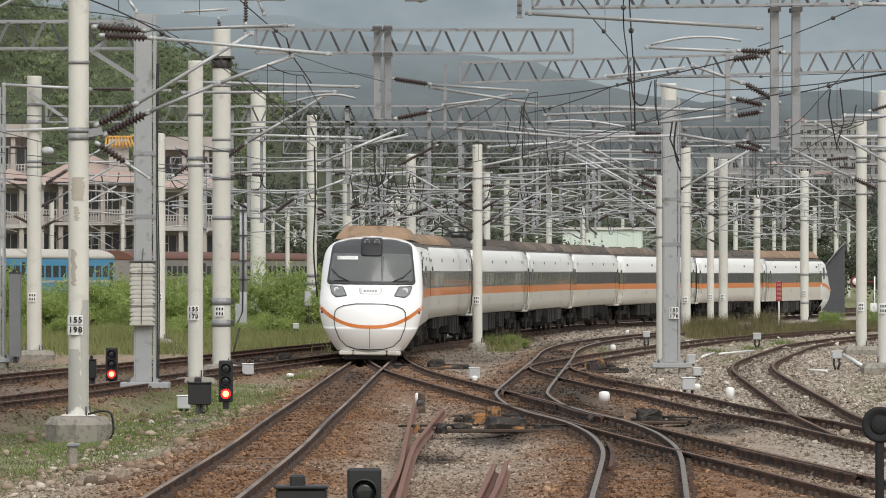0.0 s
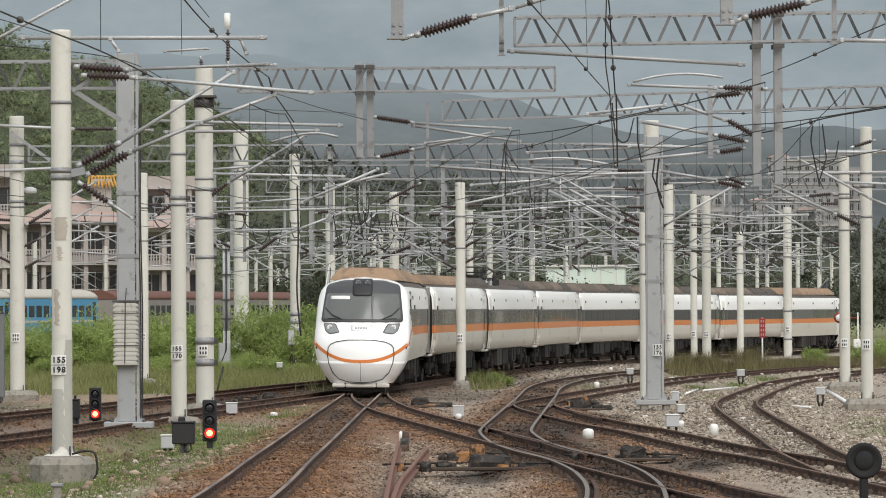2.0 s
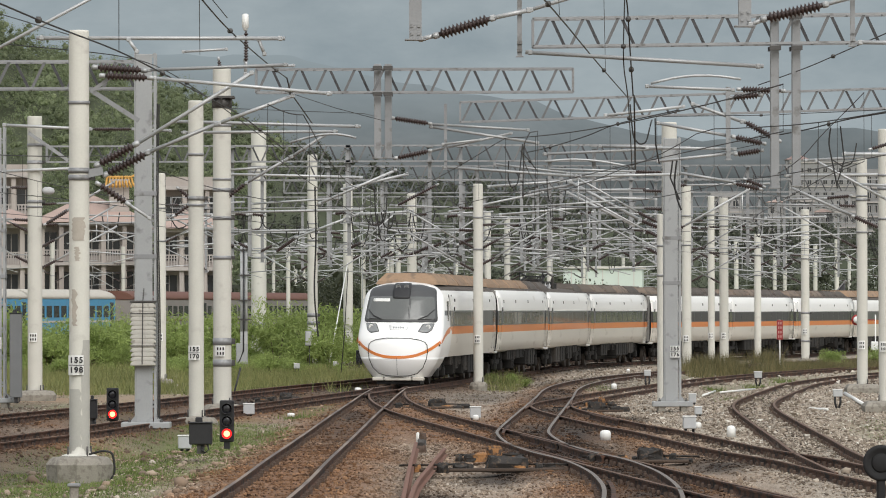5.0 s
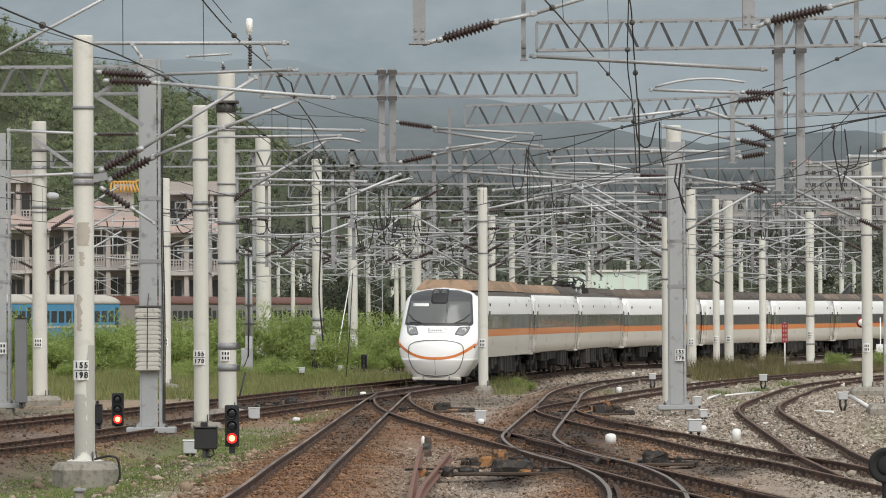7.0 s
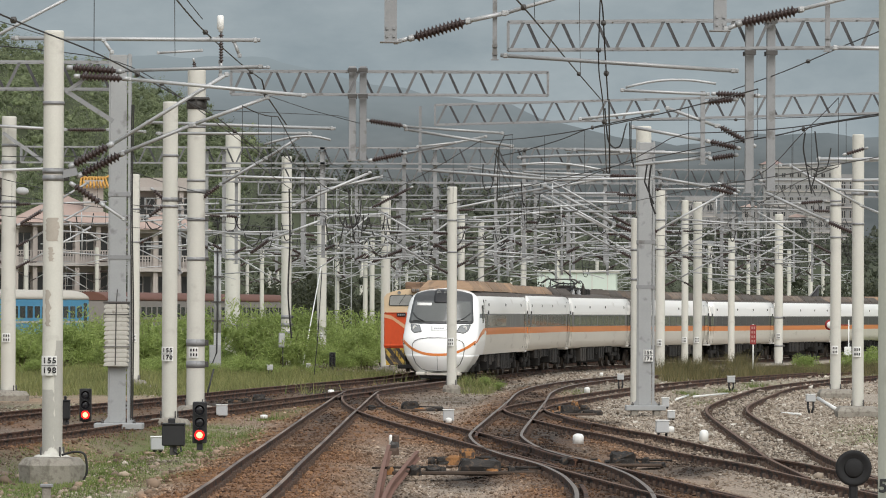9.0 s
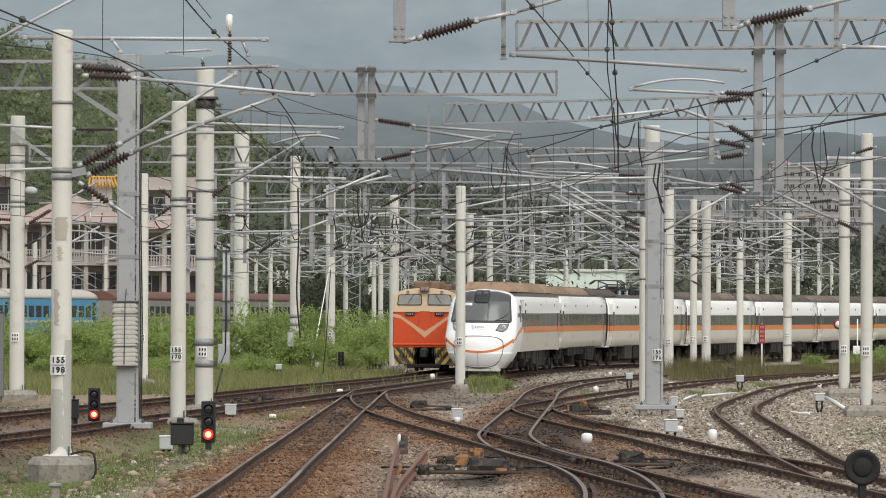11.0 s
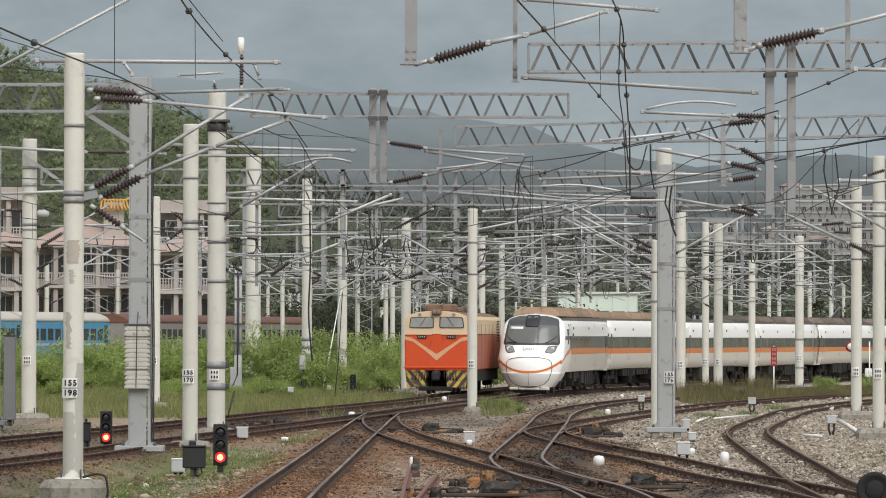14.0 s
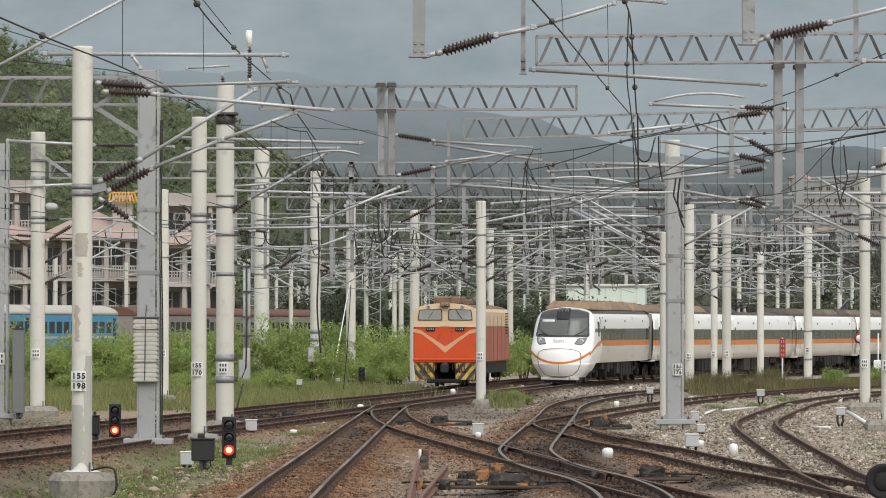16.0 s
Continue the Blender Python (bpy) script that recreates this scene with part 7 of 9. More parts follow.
reed = np.stack([rng.uniform(10.2, 27, 42000), np.zeros(42000), np.full(42000, -0.28)], 1)
reed[:, 1] = 206 + (reed[:, 0] - 10) * 1.75 + rng.normal(size=42000) * 3.2
blades("reeds", "dry brown and green reeds beside the curving tracks", reed[(lumps(reed[:, 0], reed[:, 1], 2.4, 4.4) + 0.25 * lumps(reed[:, 0], reed[:, 1], 0.7, 1.4)) > -0.06], 0.6, REED_BLADE, 7, 0.011)
bush = np.stack([rng.normal(size=5200) * 0.35 + rng.choice([11.2, 11.8, 12.5, 16.0], 5200), rng.normal(size=5200) * 1.2, np.full(5200, -0.28)], 1)
bush[:, 1] += np.where(bush[:, 0] < 14, 212, 240)
blades("dry_bush", "dry brown bush beside the curving track", bush, 1.0, REED_BLADE, 17, 0.011)
tufts = np.vstack([np.stack([cx + rng.normal(size=260) * 0.28, cy + rng.normal(size=260) * 1.6, np.full(260, -0.25)], 1)
                   for cx, cy in ((2.3, 186), (1.4, 190), (5.2, 166), (5.6, 172), (9.4, 170), (-3.9, 128), (9.2, 150), (13.2, 190), (11.6, 176))])
blades("grass_tufts", "separate green grass tufts on the ballast", tufts, 0.2, GRASS_BLADE, 8, 0.010)


# ---- loose stones on the ballast ----
def stones(n, seed, x0, x1, y0, y1, size, label, rounded_off=False):
    rng = np.random.default_rng(seed)
    x, y = rng.uniform(x0, x1, n), y0 + (y1 - y0) * rng.uniform(0, 1, n) ** 1.25
    z, d = ground_height(x, y)
    ok = (grass_share(x, y) < rng.uniform(0.15, 1.6, n)) & (soil_share(x, y) < rng.uniform(0.0, 0.6, n))
    x, y, z = x[ok], y[ok], z[ok]
    n = len(x)
    base = ICO if rounded_off else np.array([(1, 0, 0), (-1, 0, 0), (0, 1, 0), (0, -1, 0), (0, 0, 1), (0, 0, -1)], float)
    m = len(base)
    s = size * rng.lognormal(0, 0.3, n)
    v = base[None] * rng.uniform(0.8 if rounded_off else 0.6, 1.25, (n, m, 1)) + rng.normal(size=(n, m, 3)) * (0.05 if rounded_off else 0.16)
    v = v * rng.uniform(0.7, 1.2, (n, 1, 3))
    axis = rng.normal(size=(n, 3))
    axis /= np.linalg.norm(axis, axis=1)[:, None]
    turn = rng.uniform(0, math.tau, n)[:, None, None]
    ax = axis[:, None, :]
    v = v * np.cos(turn) + np.cross(np.broadcast_to(ax, v.shape), v) * np.sin(turn) + ax * np.sum(v * ax, -1, keepdims=True) * (1 - np.cos(turn))
    v = v * (1, 1, 0.75) * s[:, None, None] + np.stack([x, y, z + s * 0.3], 1)[:, None]
    tri = ICO_FACES if rounded_off else np.array([(0, 2, 4), (2, 1, 4), (1, 3, 4), (3, 0, 4), (2, 0, 5), (1, 2, 5), (3, 1, 5), (0, 3, 5)])
    f = (tri[None] + m * np.arange(n)[:, None, None]).reshape(-1, 3)
    me = bpy.data.meshes.new("ballast_stones")
    me.from_pydata(v.reshape(-1, 3).tolist(), [], f.tolist())
    me.materials.append(STONE_MIX)
    if rounded_off:
        me.shade_smooth()
    dist = bed_distance(x, y)
    for key, val in (("rust", rust_share(x, y, dist)), ("oil_shade", np.maximum(oil_shade_share(x, y), 0.62 * np.clip(1.2 - np.abs(dist - 0.57) / 0.17, 0, 1)))):
        a = me.attributes.new(key, "FLOAT", "POINT")
        a.data.foreach_set("value", np.repeat(val, m).astype(np.float32))
    return tagged(new("ballast_stones", me), label, "stones", kind="stuff")


def stone_material():
    m = bpy.data.materials.new("mixed_ballast_stones")
    m.use_nodes = True
    n, l = m.node_tree.nodes, m.node_tree.links
    b = n["Principled BSDF"]
    b.inputs["Roughness"].default_value = 0.92
    geo = n.new("ShaderNodeNewGeometry")
    r = n.new("ShaderNodeValToRGB")
    r.color_ramp.elements[0].color = (0.122, 0.095, 0.073, 1)
    r.color_ramp.elements[1].color = (0.62, 0.59, 0.53, 1)
    for pos, c in ((0.3, (0.228, 0.187, 0.145, 1)), (0.6, (0.32, 0.27, 0.214, 1)), (0.93, (0.45, 0.40, 0.335, 1))):
        e = r.color_ramp.elements.new(pos)
        e.color = c
    l.new(geo.outputs["Random Per Island"], r.inputs[0])
    out = r.outputs[0]
    for key, c in (("rust", (0.64, 0.40, 0.25, 1)), ("oil_shade", (0.10, 0.08, 0.07, 1))):
        a = n.new("ShaderNodeAttribute")
        a.attribute_name = key
        x = n.new("ShaderNodeMix")
        x.data_type, x.blend_type = "RGBA", "MULTIPLY"
        x.inputs[7].default_value = c
        l.new(a.outputs["Fac"], x.inputs[0])
        l.new(out, x.inputs[6])
        out = x.outputs[2]
    l.new(out, b.inputs["Base Color"])
    return m


STONE_MIX = stone_material()
stones(70000, 3, -10.5, 9, 55, 105, 0.023, "brown and grey crushed ballast stones")
stones(40000, 4, -16, 14, 95, 190, 0.031, "brown and grey crushed ballast stones")
stones(13000, 7, 5, 15, 95, 175, 0.042, "pale grey crushed stones beside the curving tracks")
stones(9000, 6, -4, 20, 178, 250, 0.06, "pale crushed stones beside the curving tracks")
stones(420, 15, -8.2, -4.0, 66, 104, 0.06, "pale rounded stones beside a mast foot", True)
stones(130, 5, -7, 8, 60, 130, 0.058, "larger pale stones lying on the ballast", True)


# ---- the trains ----
RUN = LINES["main"]
NOSE_AT = [(0, 139.9), (1.5, 148.5), (3, 156.9), (4.5, 165.7), (7, 180.7), (8, 185.8), (9, 191.3), (11.5, 205.8), (12.5, 211.7), (14, 219.5), (15, 224.1), (16, 229.5)]


def on_run(a):
    y = np.interp(a, RUN[:, 3], RUN[:, 1])
    return Vector((np.interp(a, RUN[:, 3], RUN[:, 0]), y, float(grade(y))))


def nose_arc(t):
    ts = np.linspace(0, 16, 321)
    d = np.interp(ts, [p[0] for p in NOSE_AT], [p[1] for p in NOSE_AT])
    pad = np.pad(d, 20, mode="reflect", reflect_type="odd")
    d = np.convolve(pad, np.ones(41) / 41, "valid")
    return float(np.interp(np.interp(t, ts, d), RUN[:, 1], RUN[:, 3]))


def car_pose(centre, length):
    p, q = on_run(centre - length * 0.35), on_run(centre + length * 0.35)
    d = q - p
    return Matrix.Translation((p + q) / 2) @ Matrix.Rotation(-math.atan2(d.x, d.y), 4, "Z") @ Matrix.Rotation(radians(0.6), 4, "Y")


COACH_WHITE = mat("white_coach_paint", (0.90, 0.89, 0.86), 0.38, vary=0.03, scale=0.6, fine=9, coat=0.25, dirt_or_glint=(0.66, 0.63, 0.58), dirt_at=0.7, dirt_scale=1.0, stretch=(1, 0.4, 2))
COACH_CREAM = mat("dusty_lower_panel_paint", (0.60, 0.57, 0.51), 0.45, vary=0.05, scale=0.8, fine=9, coat=0.15, dirt_or_glint=(0.42, 0.38, 0.33), dirt_at=0.62, stretch=(1, 0.4, 2))
COACH_ORANGE = mat("orange_stripe_paint", (0.66, 0.20, 0.04), 0.42, vary=0.05, scale=1, coat=0.2, dirt_or_glint=(0.48, 0.19, 0.08), dirt_at=0.64)
# Bands and panes: wear, plus upright reflection streaks put into the colour.
COACH_BAND = mat("grey_window_band", (0.085, 0.085, 0.084), 0.35, vary=0.2, scale=0.7, fine=6, stretch=(1, 5, 0.3), dirt_or_glint=(0.2, 0.2, 0.195), dirt_at=0.53)
BAND_DARK = mat("dark_window_band", (0.045, 0.044, 0.045), 0.3, vary=0.2, scale=0.7, fine=6, stretch=(1, 5, 0.3), dirt_or_glint=(0.09, 0.088, 0.085), dirt_at=0.6)
PANE_DARK = mat("near_black_coach_glass", (0.036, 0.033, 0.034), 0.42, vary=0.2, scale=2, dirt_or_glint=(0.07, 0.066, 0.066), dirt_at=0.6, stretch=(1, 6, 0.3))
NOSE_WHITE = mat("glossy_white_nose_paint", (0.93, 0.93, 0.92), 0.3, vary=0.02, scale=2, coat=0.5)
# pale streaks in this glass colour imitate reflections
PANE = mat("tinted_coach_glass", (0.03, 0.031, 0.032), 0.22, vary=0.2, scale=2, coat=0.3, dirt_or_glint=(0.17, 0.17, 0.165), dirt_at=0.52, stretch=(1, 6, 0.3))
SCREEN = mat("windscreen_glass", (0.12, 0.125, 0.122), 0.16, vary=0.2, scale=1.2, coat=0.25)
SEAM = mat("black_rubber_seam", (0.015, 0.015, 0.016), 0.6, vary=0.1)
ROOF_TAN = mat("tan_roof_unit_paint", (0.28, 0.185, 0.115), 0.7, vary=0.15, scale=1.5, fine=12, dirt_or_glint=(0.17, 0.12, 0.085), dirt_at=0.55, per_object=0.15)
ROOF_DUST = mat("dusty_brown_roof_unit", (0.155, 0.118, 0.09), 0.75, vary=0.2, scale=1.5, dirt_or_glint=(0.095, 0.078, 0.064), dirt_at=0.5, per_object=0.25)
ROOF_DARK = mat("sooty_roof", (0.075, 0.062, 0.052), 0.75, vary=0.25, scale=1.5, dirt_or_glint=(0.13, 0.105, 0.085), dirt_at=0.55)
UNDER = mat("dusty_underframe", (0.011, 0.010, 0.009), 0.9, vary=0.3, scale=3, fine=20, dirt_or_glint=(0.03, 0.025, 0.021), dirt_at=0.58)
UNDER_GREY = mat("dusty_grey_equipment", (0.038, 0.034, 0.03), 0.8, vary=0.2, scale=3, dirt_or_glint=(0.055, 0.047, 0.04), dirt_at=0.55)
WHEEL_STEEL = mat("wheel_steel", (0.09, 0.075, 0.065), 0.5, 0.6, vary=0.2, scale=6)
LAMP_GLASS = mat("headlamp_glass", (0.22, 0.23, 0.23), 0.08, vary=0.2, scale=5, coat=1.0)

GANGWAY = mat("grey_gangway_rubber", (0.2, 0.195, 0.185), 0.7, vary=0.15, scale=2)
SIDE = [(1.20, 1.00), (1.37, 1.08), (1.42, 1.40), (1.45, 1.79), (1.45, 2.06), (1.45, 2.62), (1.425, 3.02), (1.36, 3.26), (1.22, 3.42),
        (0.95, 3.55), (0.5, 3.62), (0.0, 3.64)]


def side_x(z):
    return float(np.interp(z, [p[1] for p in SIDE], [p[0] for p in SIDE]))


def band_index(z):
    return 1 if z < 1.79 else 2 if z < 2.06 else 3 if z < 2.62 else 0 if z < 3.36 else 4


def body_shell(y0, y1):
    """The coach's shell between y0 and y1, its paint bands as materials."""
    bm = bmesh.new()
    prof = SIDE + [(-x, z) for x, z in SIDE[-2::-1]]
    for (xa, za), (xb, zb) in zip(prof, prof[1:] + prof[:1]):
        n = 10
        for k in range(n):
            a, b = y0 + (y1 - y0) * k / n, y0 + (y1 - y0) * (k + 1) / n
            f = bm.faces.new([bm.verts.new(p) for p in ((xa, a, za), (xb, a, zb), (xb, b, zb), (xa, b, za))])
            f.material_index = band_index((za + zb) / 2) if za > 1.02 or zb > 1.02 else 5
            f.smooth = True
    for y in (y0, y1):
        f = bm.faces.new([bm.verts.new((x, y, z)) for x, z in prof])
        f.material_index = 5
    bmesh.ops.remove_doubles(bm, verts=bm.verts[:], dist=0.0005)
    return bm


def flush(bm, side, ya, yb, za, zb, proud=0.006, mi=0):
    """A panel that follows the curved side of a coach."""
    zs = np.linspace(za, zb, 4)
    vs = [[bm.verts.new((side * (side_x(z) + proud), y, z)) for z in zs] for y in (ya, yb)]
    for i in range(3):
        bm.faces.new((vs[0][i], vs[0][i + 1], vs[1][i + 1], vs[1][i])).material_index = mi
    rim = [vs[0][0], vs[0][-1], vs[1][-1], vs[1][0]]
    back = [bm.verts.new((v.co.x - side * (proud + 0.01), v.co.y, v.co.z)) for v in rim]
    for i in range(4):
        bm.faces.new((rim[i], rim[(i + 1) % 4], back[(i + 1) % 4], back[i])).material_index = mi


def bogie(car, y):
    bm = bmesh.new()
    for s in (-1, 1):
        box(bm, (s * 1.0, y, 0.62), (0.16, 2.9, 0.22), bevel=0.04)
        box(bm, (s * 1.05, y, 0.88), (0.26, 0.7, 0.3), bevel=0.05)
        for k in (-1, 1):
            box(bm, (s * 1.06, y + k * 1.05, 0.46), (0.24, 0.36, 0.36), bevel=0.06)
            lathe(bm, (s * 1.06, y + k * 1.05, 0.62), (s * 1.06, y + k * 1.05, 0.95), [(0, .09), (.1, .12), (.2, .09), (.35, .12), (.5, .09), (.65, .12), (.8, .09), (1, .1)], 8)
    box(bm, (0, y, 0.7), (1.9, 0.5, 0.22))
    # added block, standing in for the dark shade between the wheels
    box(bm, (0, y, 0.55), (0.8, 2.5, 0.55))
    bg = part("bogie", bm, UNDER, car)
    for k in (-1, 1):
        for s in (-1, 1):
            bm = bmesh.new()
            lathe(bm, (s * 0.50, y + k * 1.05, 0.43), (s * 0.64, y + k * 1.05, 0.43), [(0, .30), (0, .455), (.2, .455), (.25, .43), (1, .425), (1, .36), (.7, .34), (.7, .15), (1, .13), (1, .01)], 18)
            part("wheel", bm, WHEEL_STEEL, bg)
    return bg


def roof_unit(car, y, length, tan=True, w=1.05, tall=0.40, paint=None):
    bm = bmesh.new()
    z0 = 3.52
    a, b = length / 2, length / 2 - 0.45
    loft(bm, [[(-w, y - a, z0), (w, y - a, z0), (w, y + a, z0), (-w, y + a, z0)],
              [(-w * 0.94, y - a + 0.05, z0 + 0.12), (w * 0.94, y - a + 0.05, z0 + 0.12), (w * 0.94, y + a - 0.05, z0 + 0.12), (-w * 0.94, y + a - 0.05, z0 + 0.12)],
              [(-w * 0.72, y - b, z0 + tall), (w * 0.72, y - b, z0 + tall), (w * 0.72, y + b, z0 + tall), (-w * 0.72, y + b, z0 + tall)]], smooth=False)
    part("roof_unit", bm, (paint or ROOF_TAN) if tan else ROOF_DARK, car, "sooty dark roof unit" if not tan else "dusty brown roof unit" if paint else "sloping tan roof unit")
    bm = bmesh.new()
    lathe(bm, (0, y, z0 + tall - 0.01), (0, y, z0 + tall + 0.04), [(0, .32), (1, .32), (1, .22), (.4, .2)], 12)
    part("fan_grille", bm, ROOF_DARK, car)


def pantograph(car, y):
    """A lowered pantograph on its ribbed feet, with the switchgear beside it."""
    bm = bmesh.new()
    for s in (-1, 1):
        bar(bm, (s * 0.6, y - 1.2, 3.86), (s * 0.6, y + 1.2, 3.86), 0.09)
        bar(bm, (s * 0.52, y - 1.0, 3.9), (s * 0.4, y + 1.1, 4.12), 0.06)
        bar(bm, (s * 0.4, y + 1.1, 4.12), (s * 0.5, y - 0.9, 4.3), 0.05)
        bar(bm, (s * 0.5, y - 0.9, 3.92), (s * 0.5, y - 0.9, 4.3), 0.04)
    bar(bm, (-0.6, y - 1.1, 3.86), (0.6, y - 1.1, 3.86), 0.08)
    bar(bm, (-0.6, y + 1.1, 3.86), (0.6, y + 1.1, 3.86), 0.08)
    bar(bm, (-0.4, y + 1.1, 4.12), (0.4, y + 1.1, 4.12), 0.07)
    pg = part("pantograph", bm, BLACK, car, "black lowered pantograph")
    for s in (-1, 1):
        for k in (-1, 1):
            bm = bmesh.new()
            lathe(bm, (s * 0.6, y + k * 0.9, 3.55), (s * 0.6, y + k * 0.9, 3.84), [(0, .06), (.2, .12), (.4, .07), (.6, .12), (.8, .07), (1, .07)], 8)
            part("support_insulator", bm, CABLE_BOX, pg)
    for k in (-0.2, 0.2):
        bm = bmesh.new()
        tube(bm, [(-0.95, y - 0.9 + k, 4.13), (-0.66, y - 0.9 + k, 4.33), (0.66, y - 0.9 + k, 4.33), (0.95, y - 0.9 + k, 4.13)], 0.035, 6)
        part("contact_strip", bm, STEEL_DARK, pg)
    for dx, dy, w, l, t in ((-0.35, 2.6, 0.7, 1.1, 0.55), (0.45, 2.3, 0.5, 0.7, 0.42), (0.1, 4.0, 1.0, 1.3, 0.38), (0.3, -2.3, 0.6, 0.9, 0.4)):
        bm = bmesh.new()
        box(bm, (dx, y + dy, 3.5 + t / 2), (w, l, t), bevel=0.06)
        part("switchgear_box", bm, UNDER, car, "sooty black roof switchgear")
    for dx, dy in ((-0.6, 1.7), (0.7, 1.6), (0.0, 3.2)):
        bm = bmesh.new()
        lathe(bm, (dx, y + dy, 3.5), (dx, y + dy, 4.12), [(0, .05), (.15, .09), (.3, .05), (.45, .09), (.6, .05), (.75, .09), (.9, .05), (1, .04)], 8)
        part("roof_insulator", bm, UNDER_GREY, car, "grey ribbed roof insulator")
    bm = bmesh.new()
    tube(bm, [(0.0, y + 3.2, 4.12), (0.5, y + 2.0, 4.28), (0.7, y + 1.6, 4.12)], 0.03, 5)
    part("roof_cable", bm, BLACK, car)


def side_fittings(car, half, doors, windows, marks, pane=None):
    for s in (-1, 1):
        for y in doors:
            bm = bmesh.new()
            flush(bm, s, y - 0.42, y + 0.42, 1.1, 3.12, 0.008, 0)
            d = part("door", bm, COACH_CREAM, car)
            bm = bmesh.new()
            flush(bm, s, y - 0.42, y + 0.42, 1.79, 2.06, 0.012)
            part("door_stripe", bm, COACH_ORANGE, d)
            bm = bmesh.new()
            flush(bm, s, y - 0.42, y + 0.42, 2.62, 3.12, 0.012)
            part("door_top", bm, COACH_WHITE, d)
            bm = bmesh.new()
            flush(bm, s, y - 0.42, y + 0.42, 2.06, 2.62, 0.012)
            part("door_glass", bm, PANE, d)
            for k in (-1, 1):
                bm = bmesh.new()
                flush(bm, s, y + k * 0.45 - 0.025, y + k * 0.45 + 0.025, 1.15, 3.18, 0.012)
                part("door_seal", bm, SEAM, d)
            bm = bmesh.new()
            box(bm, (s * 1.52, y + 0.3, 2.68), (0.04, 0.10, 0.14))
            part("door_lamp", bm, BLACK, d)
        for ya, yb in windows:
            bm = bmesh.new()
            flush(bm, s, ya, yb, 2.10, 2.57, 0.006)
            part("window_pane", bm, pane or PANE, car)
        for y in marks:
            bm = bmesh.new()
            flush(bm, s, y - 0.13, y + 0.13, 2.93, 3.04, 0.008)
            part("side_display", bm, UNDER_GREY, car, "small dark display panel")


def underside(car, y0, y1, seed):
    rnd = random.Random(seed)
    y = y0
    while y < y1 - 0.6:
        w = rnd.choice([0.35, 0.6, 0.9, 1.5, 2.2]) * rnd.uniform(0.85, 1.15)
        h = rnd.uniform(0.32, 0.76)
        for s in (-1, 1):
            bm = bmesh.new()
            box(bm, (s * 1.0, y + w / 2, 1.06 - h / 2), (0.62, w, h), bevel=0.03)
            for k in range(2):
                box(bm, (s * 1.32, y + w * (0.3 + 0.4 * k), 1.06 - h / 2), (0.03, 0.05, h * 0.8))
            part("equipment_box", bm, rnd.choice([UNDER, UNDER, UNDER, UNDER_GREY, UNDER]), car)
        y += w + rnd.uniform(0.1, 0.8)
    bm = bmesh.new()
    # sill deepened into a dark block in place of shade under the floor
    box(bm, (0, (y0 + y1) / 2, 0.66), (1.2, y1 - y0, 0.82), bevel=0.04)
    for s in (-1, 1):
        tube(bm, [(s * 1.25, y0, 0.98), (s * 1.25, y1, 0.98)], 0.03, 6)
    part("centre_sill", bm, UNDER, car)


SHELL_MATS = [COACH_WHITE, COACH_CREAM, COACH_ORANGE, COACH_BAND, ROOF_DARK, UNDER]


def coach(length, seed, kind="plain"):
    car = thing("coach", Matrix(), "white passenger coach with orange stripe and dark window band on rails", "coach", "train cars")
    h = length / 2 - 0.045
    part("body", body_shell(-h, h), [BAND_DARK if kind == "dark" and m is COACH_BAND else m for m in SHELL_MATS], car)
    wins = [(-h + 2.0 + k * (2 * h - 4.0) / 9, -h + 2.0 + (k + 1) * (2 * h - 4.0) / 9 - 0.16) for k in range(9)]
    side_fittings(car, h, (-h + 0.85, h - 0.85), wins, (-h + 2.4, -0.16 * length, 0.08 * length, h - 2.4), PANE_DARK if kind == "dark" else PANE)
    for y in (-h + 3.2, h - 3.2):
        bogie(car, y)
    underside(car, -h + 5.0, h - 5.0, seed)
    rnd = random.Random(seed)
    for k in range(5):
        tan = {"panto": False, "plain": k < 4, "dusty": k < 4, "dark": k > 1}[kind]
        if kind == "panto" and k == 1:
            pantograph(car, -h + 7.6)
        if kind != "panto" or k in (0, 4):
            roof_unit(car, -h + 2.3 + k * (2 * h - 4.6) / 4, rnd.choice([3.0, 3.4, 3.8]), tan, 1.05, 0.34, None if kind == "plain" else ROOF_DUST)
    for y in (-h, h):
        bm = bmesh.new()
        for k in range(3):
            box(bm, (0, y + math.copysign(0.012 + 0.014 * k, y), 2.25), (2.72, 0.01, 2.3))
        part("gangway_bellows", bm, GANGWAY, car, "grey rubber gangway folds")
        for s in (-1, 1):
            bm = bmesh.new()
            box(bm, (s * 1.05, y - math.copysign(0.5, y), 1.02), (0.6, 0.9, 0.10), bevel=0.03)
            part("step", bm, WHITE_PAINT, car)
    return car


def nose_width(z):
    return float(np.interp(z, [0.3, 0.5, 0.75, 1.0, 1.3, 1.55, 1.82, 2.05, 2.35, 2.62, 3.0, 3.2, 3.35, 3.46, 3.54, 3.59, 3.62],
                           [0.93, 1.08, 1.24, 1.36, 1.45, 1.48, 1.475, 1.465, 1.455, 1.44, 1.40, 1.33, 1.22, 1.06, 0.82, 0.48, 0.05]))


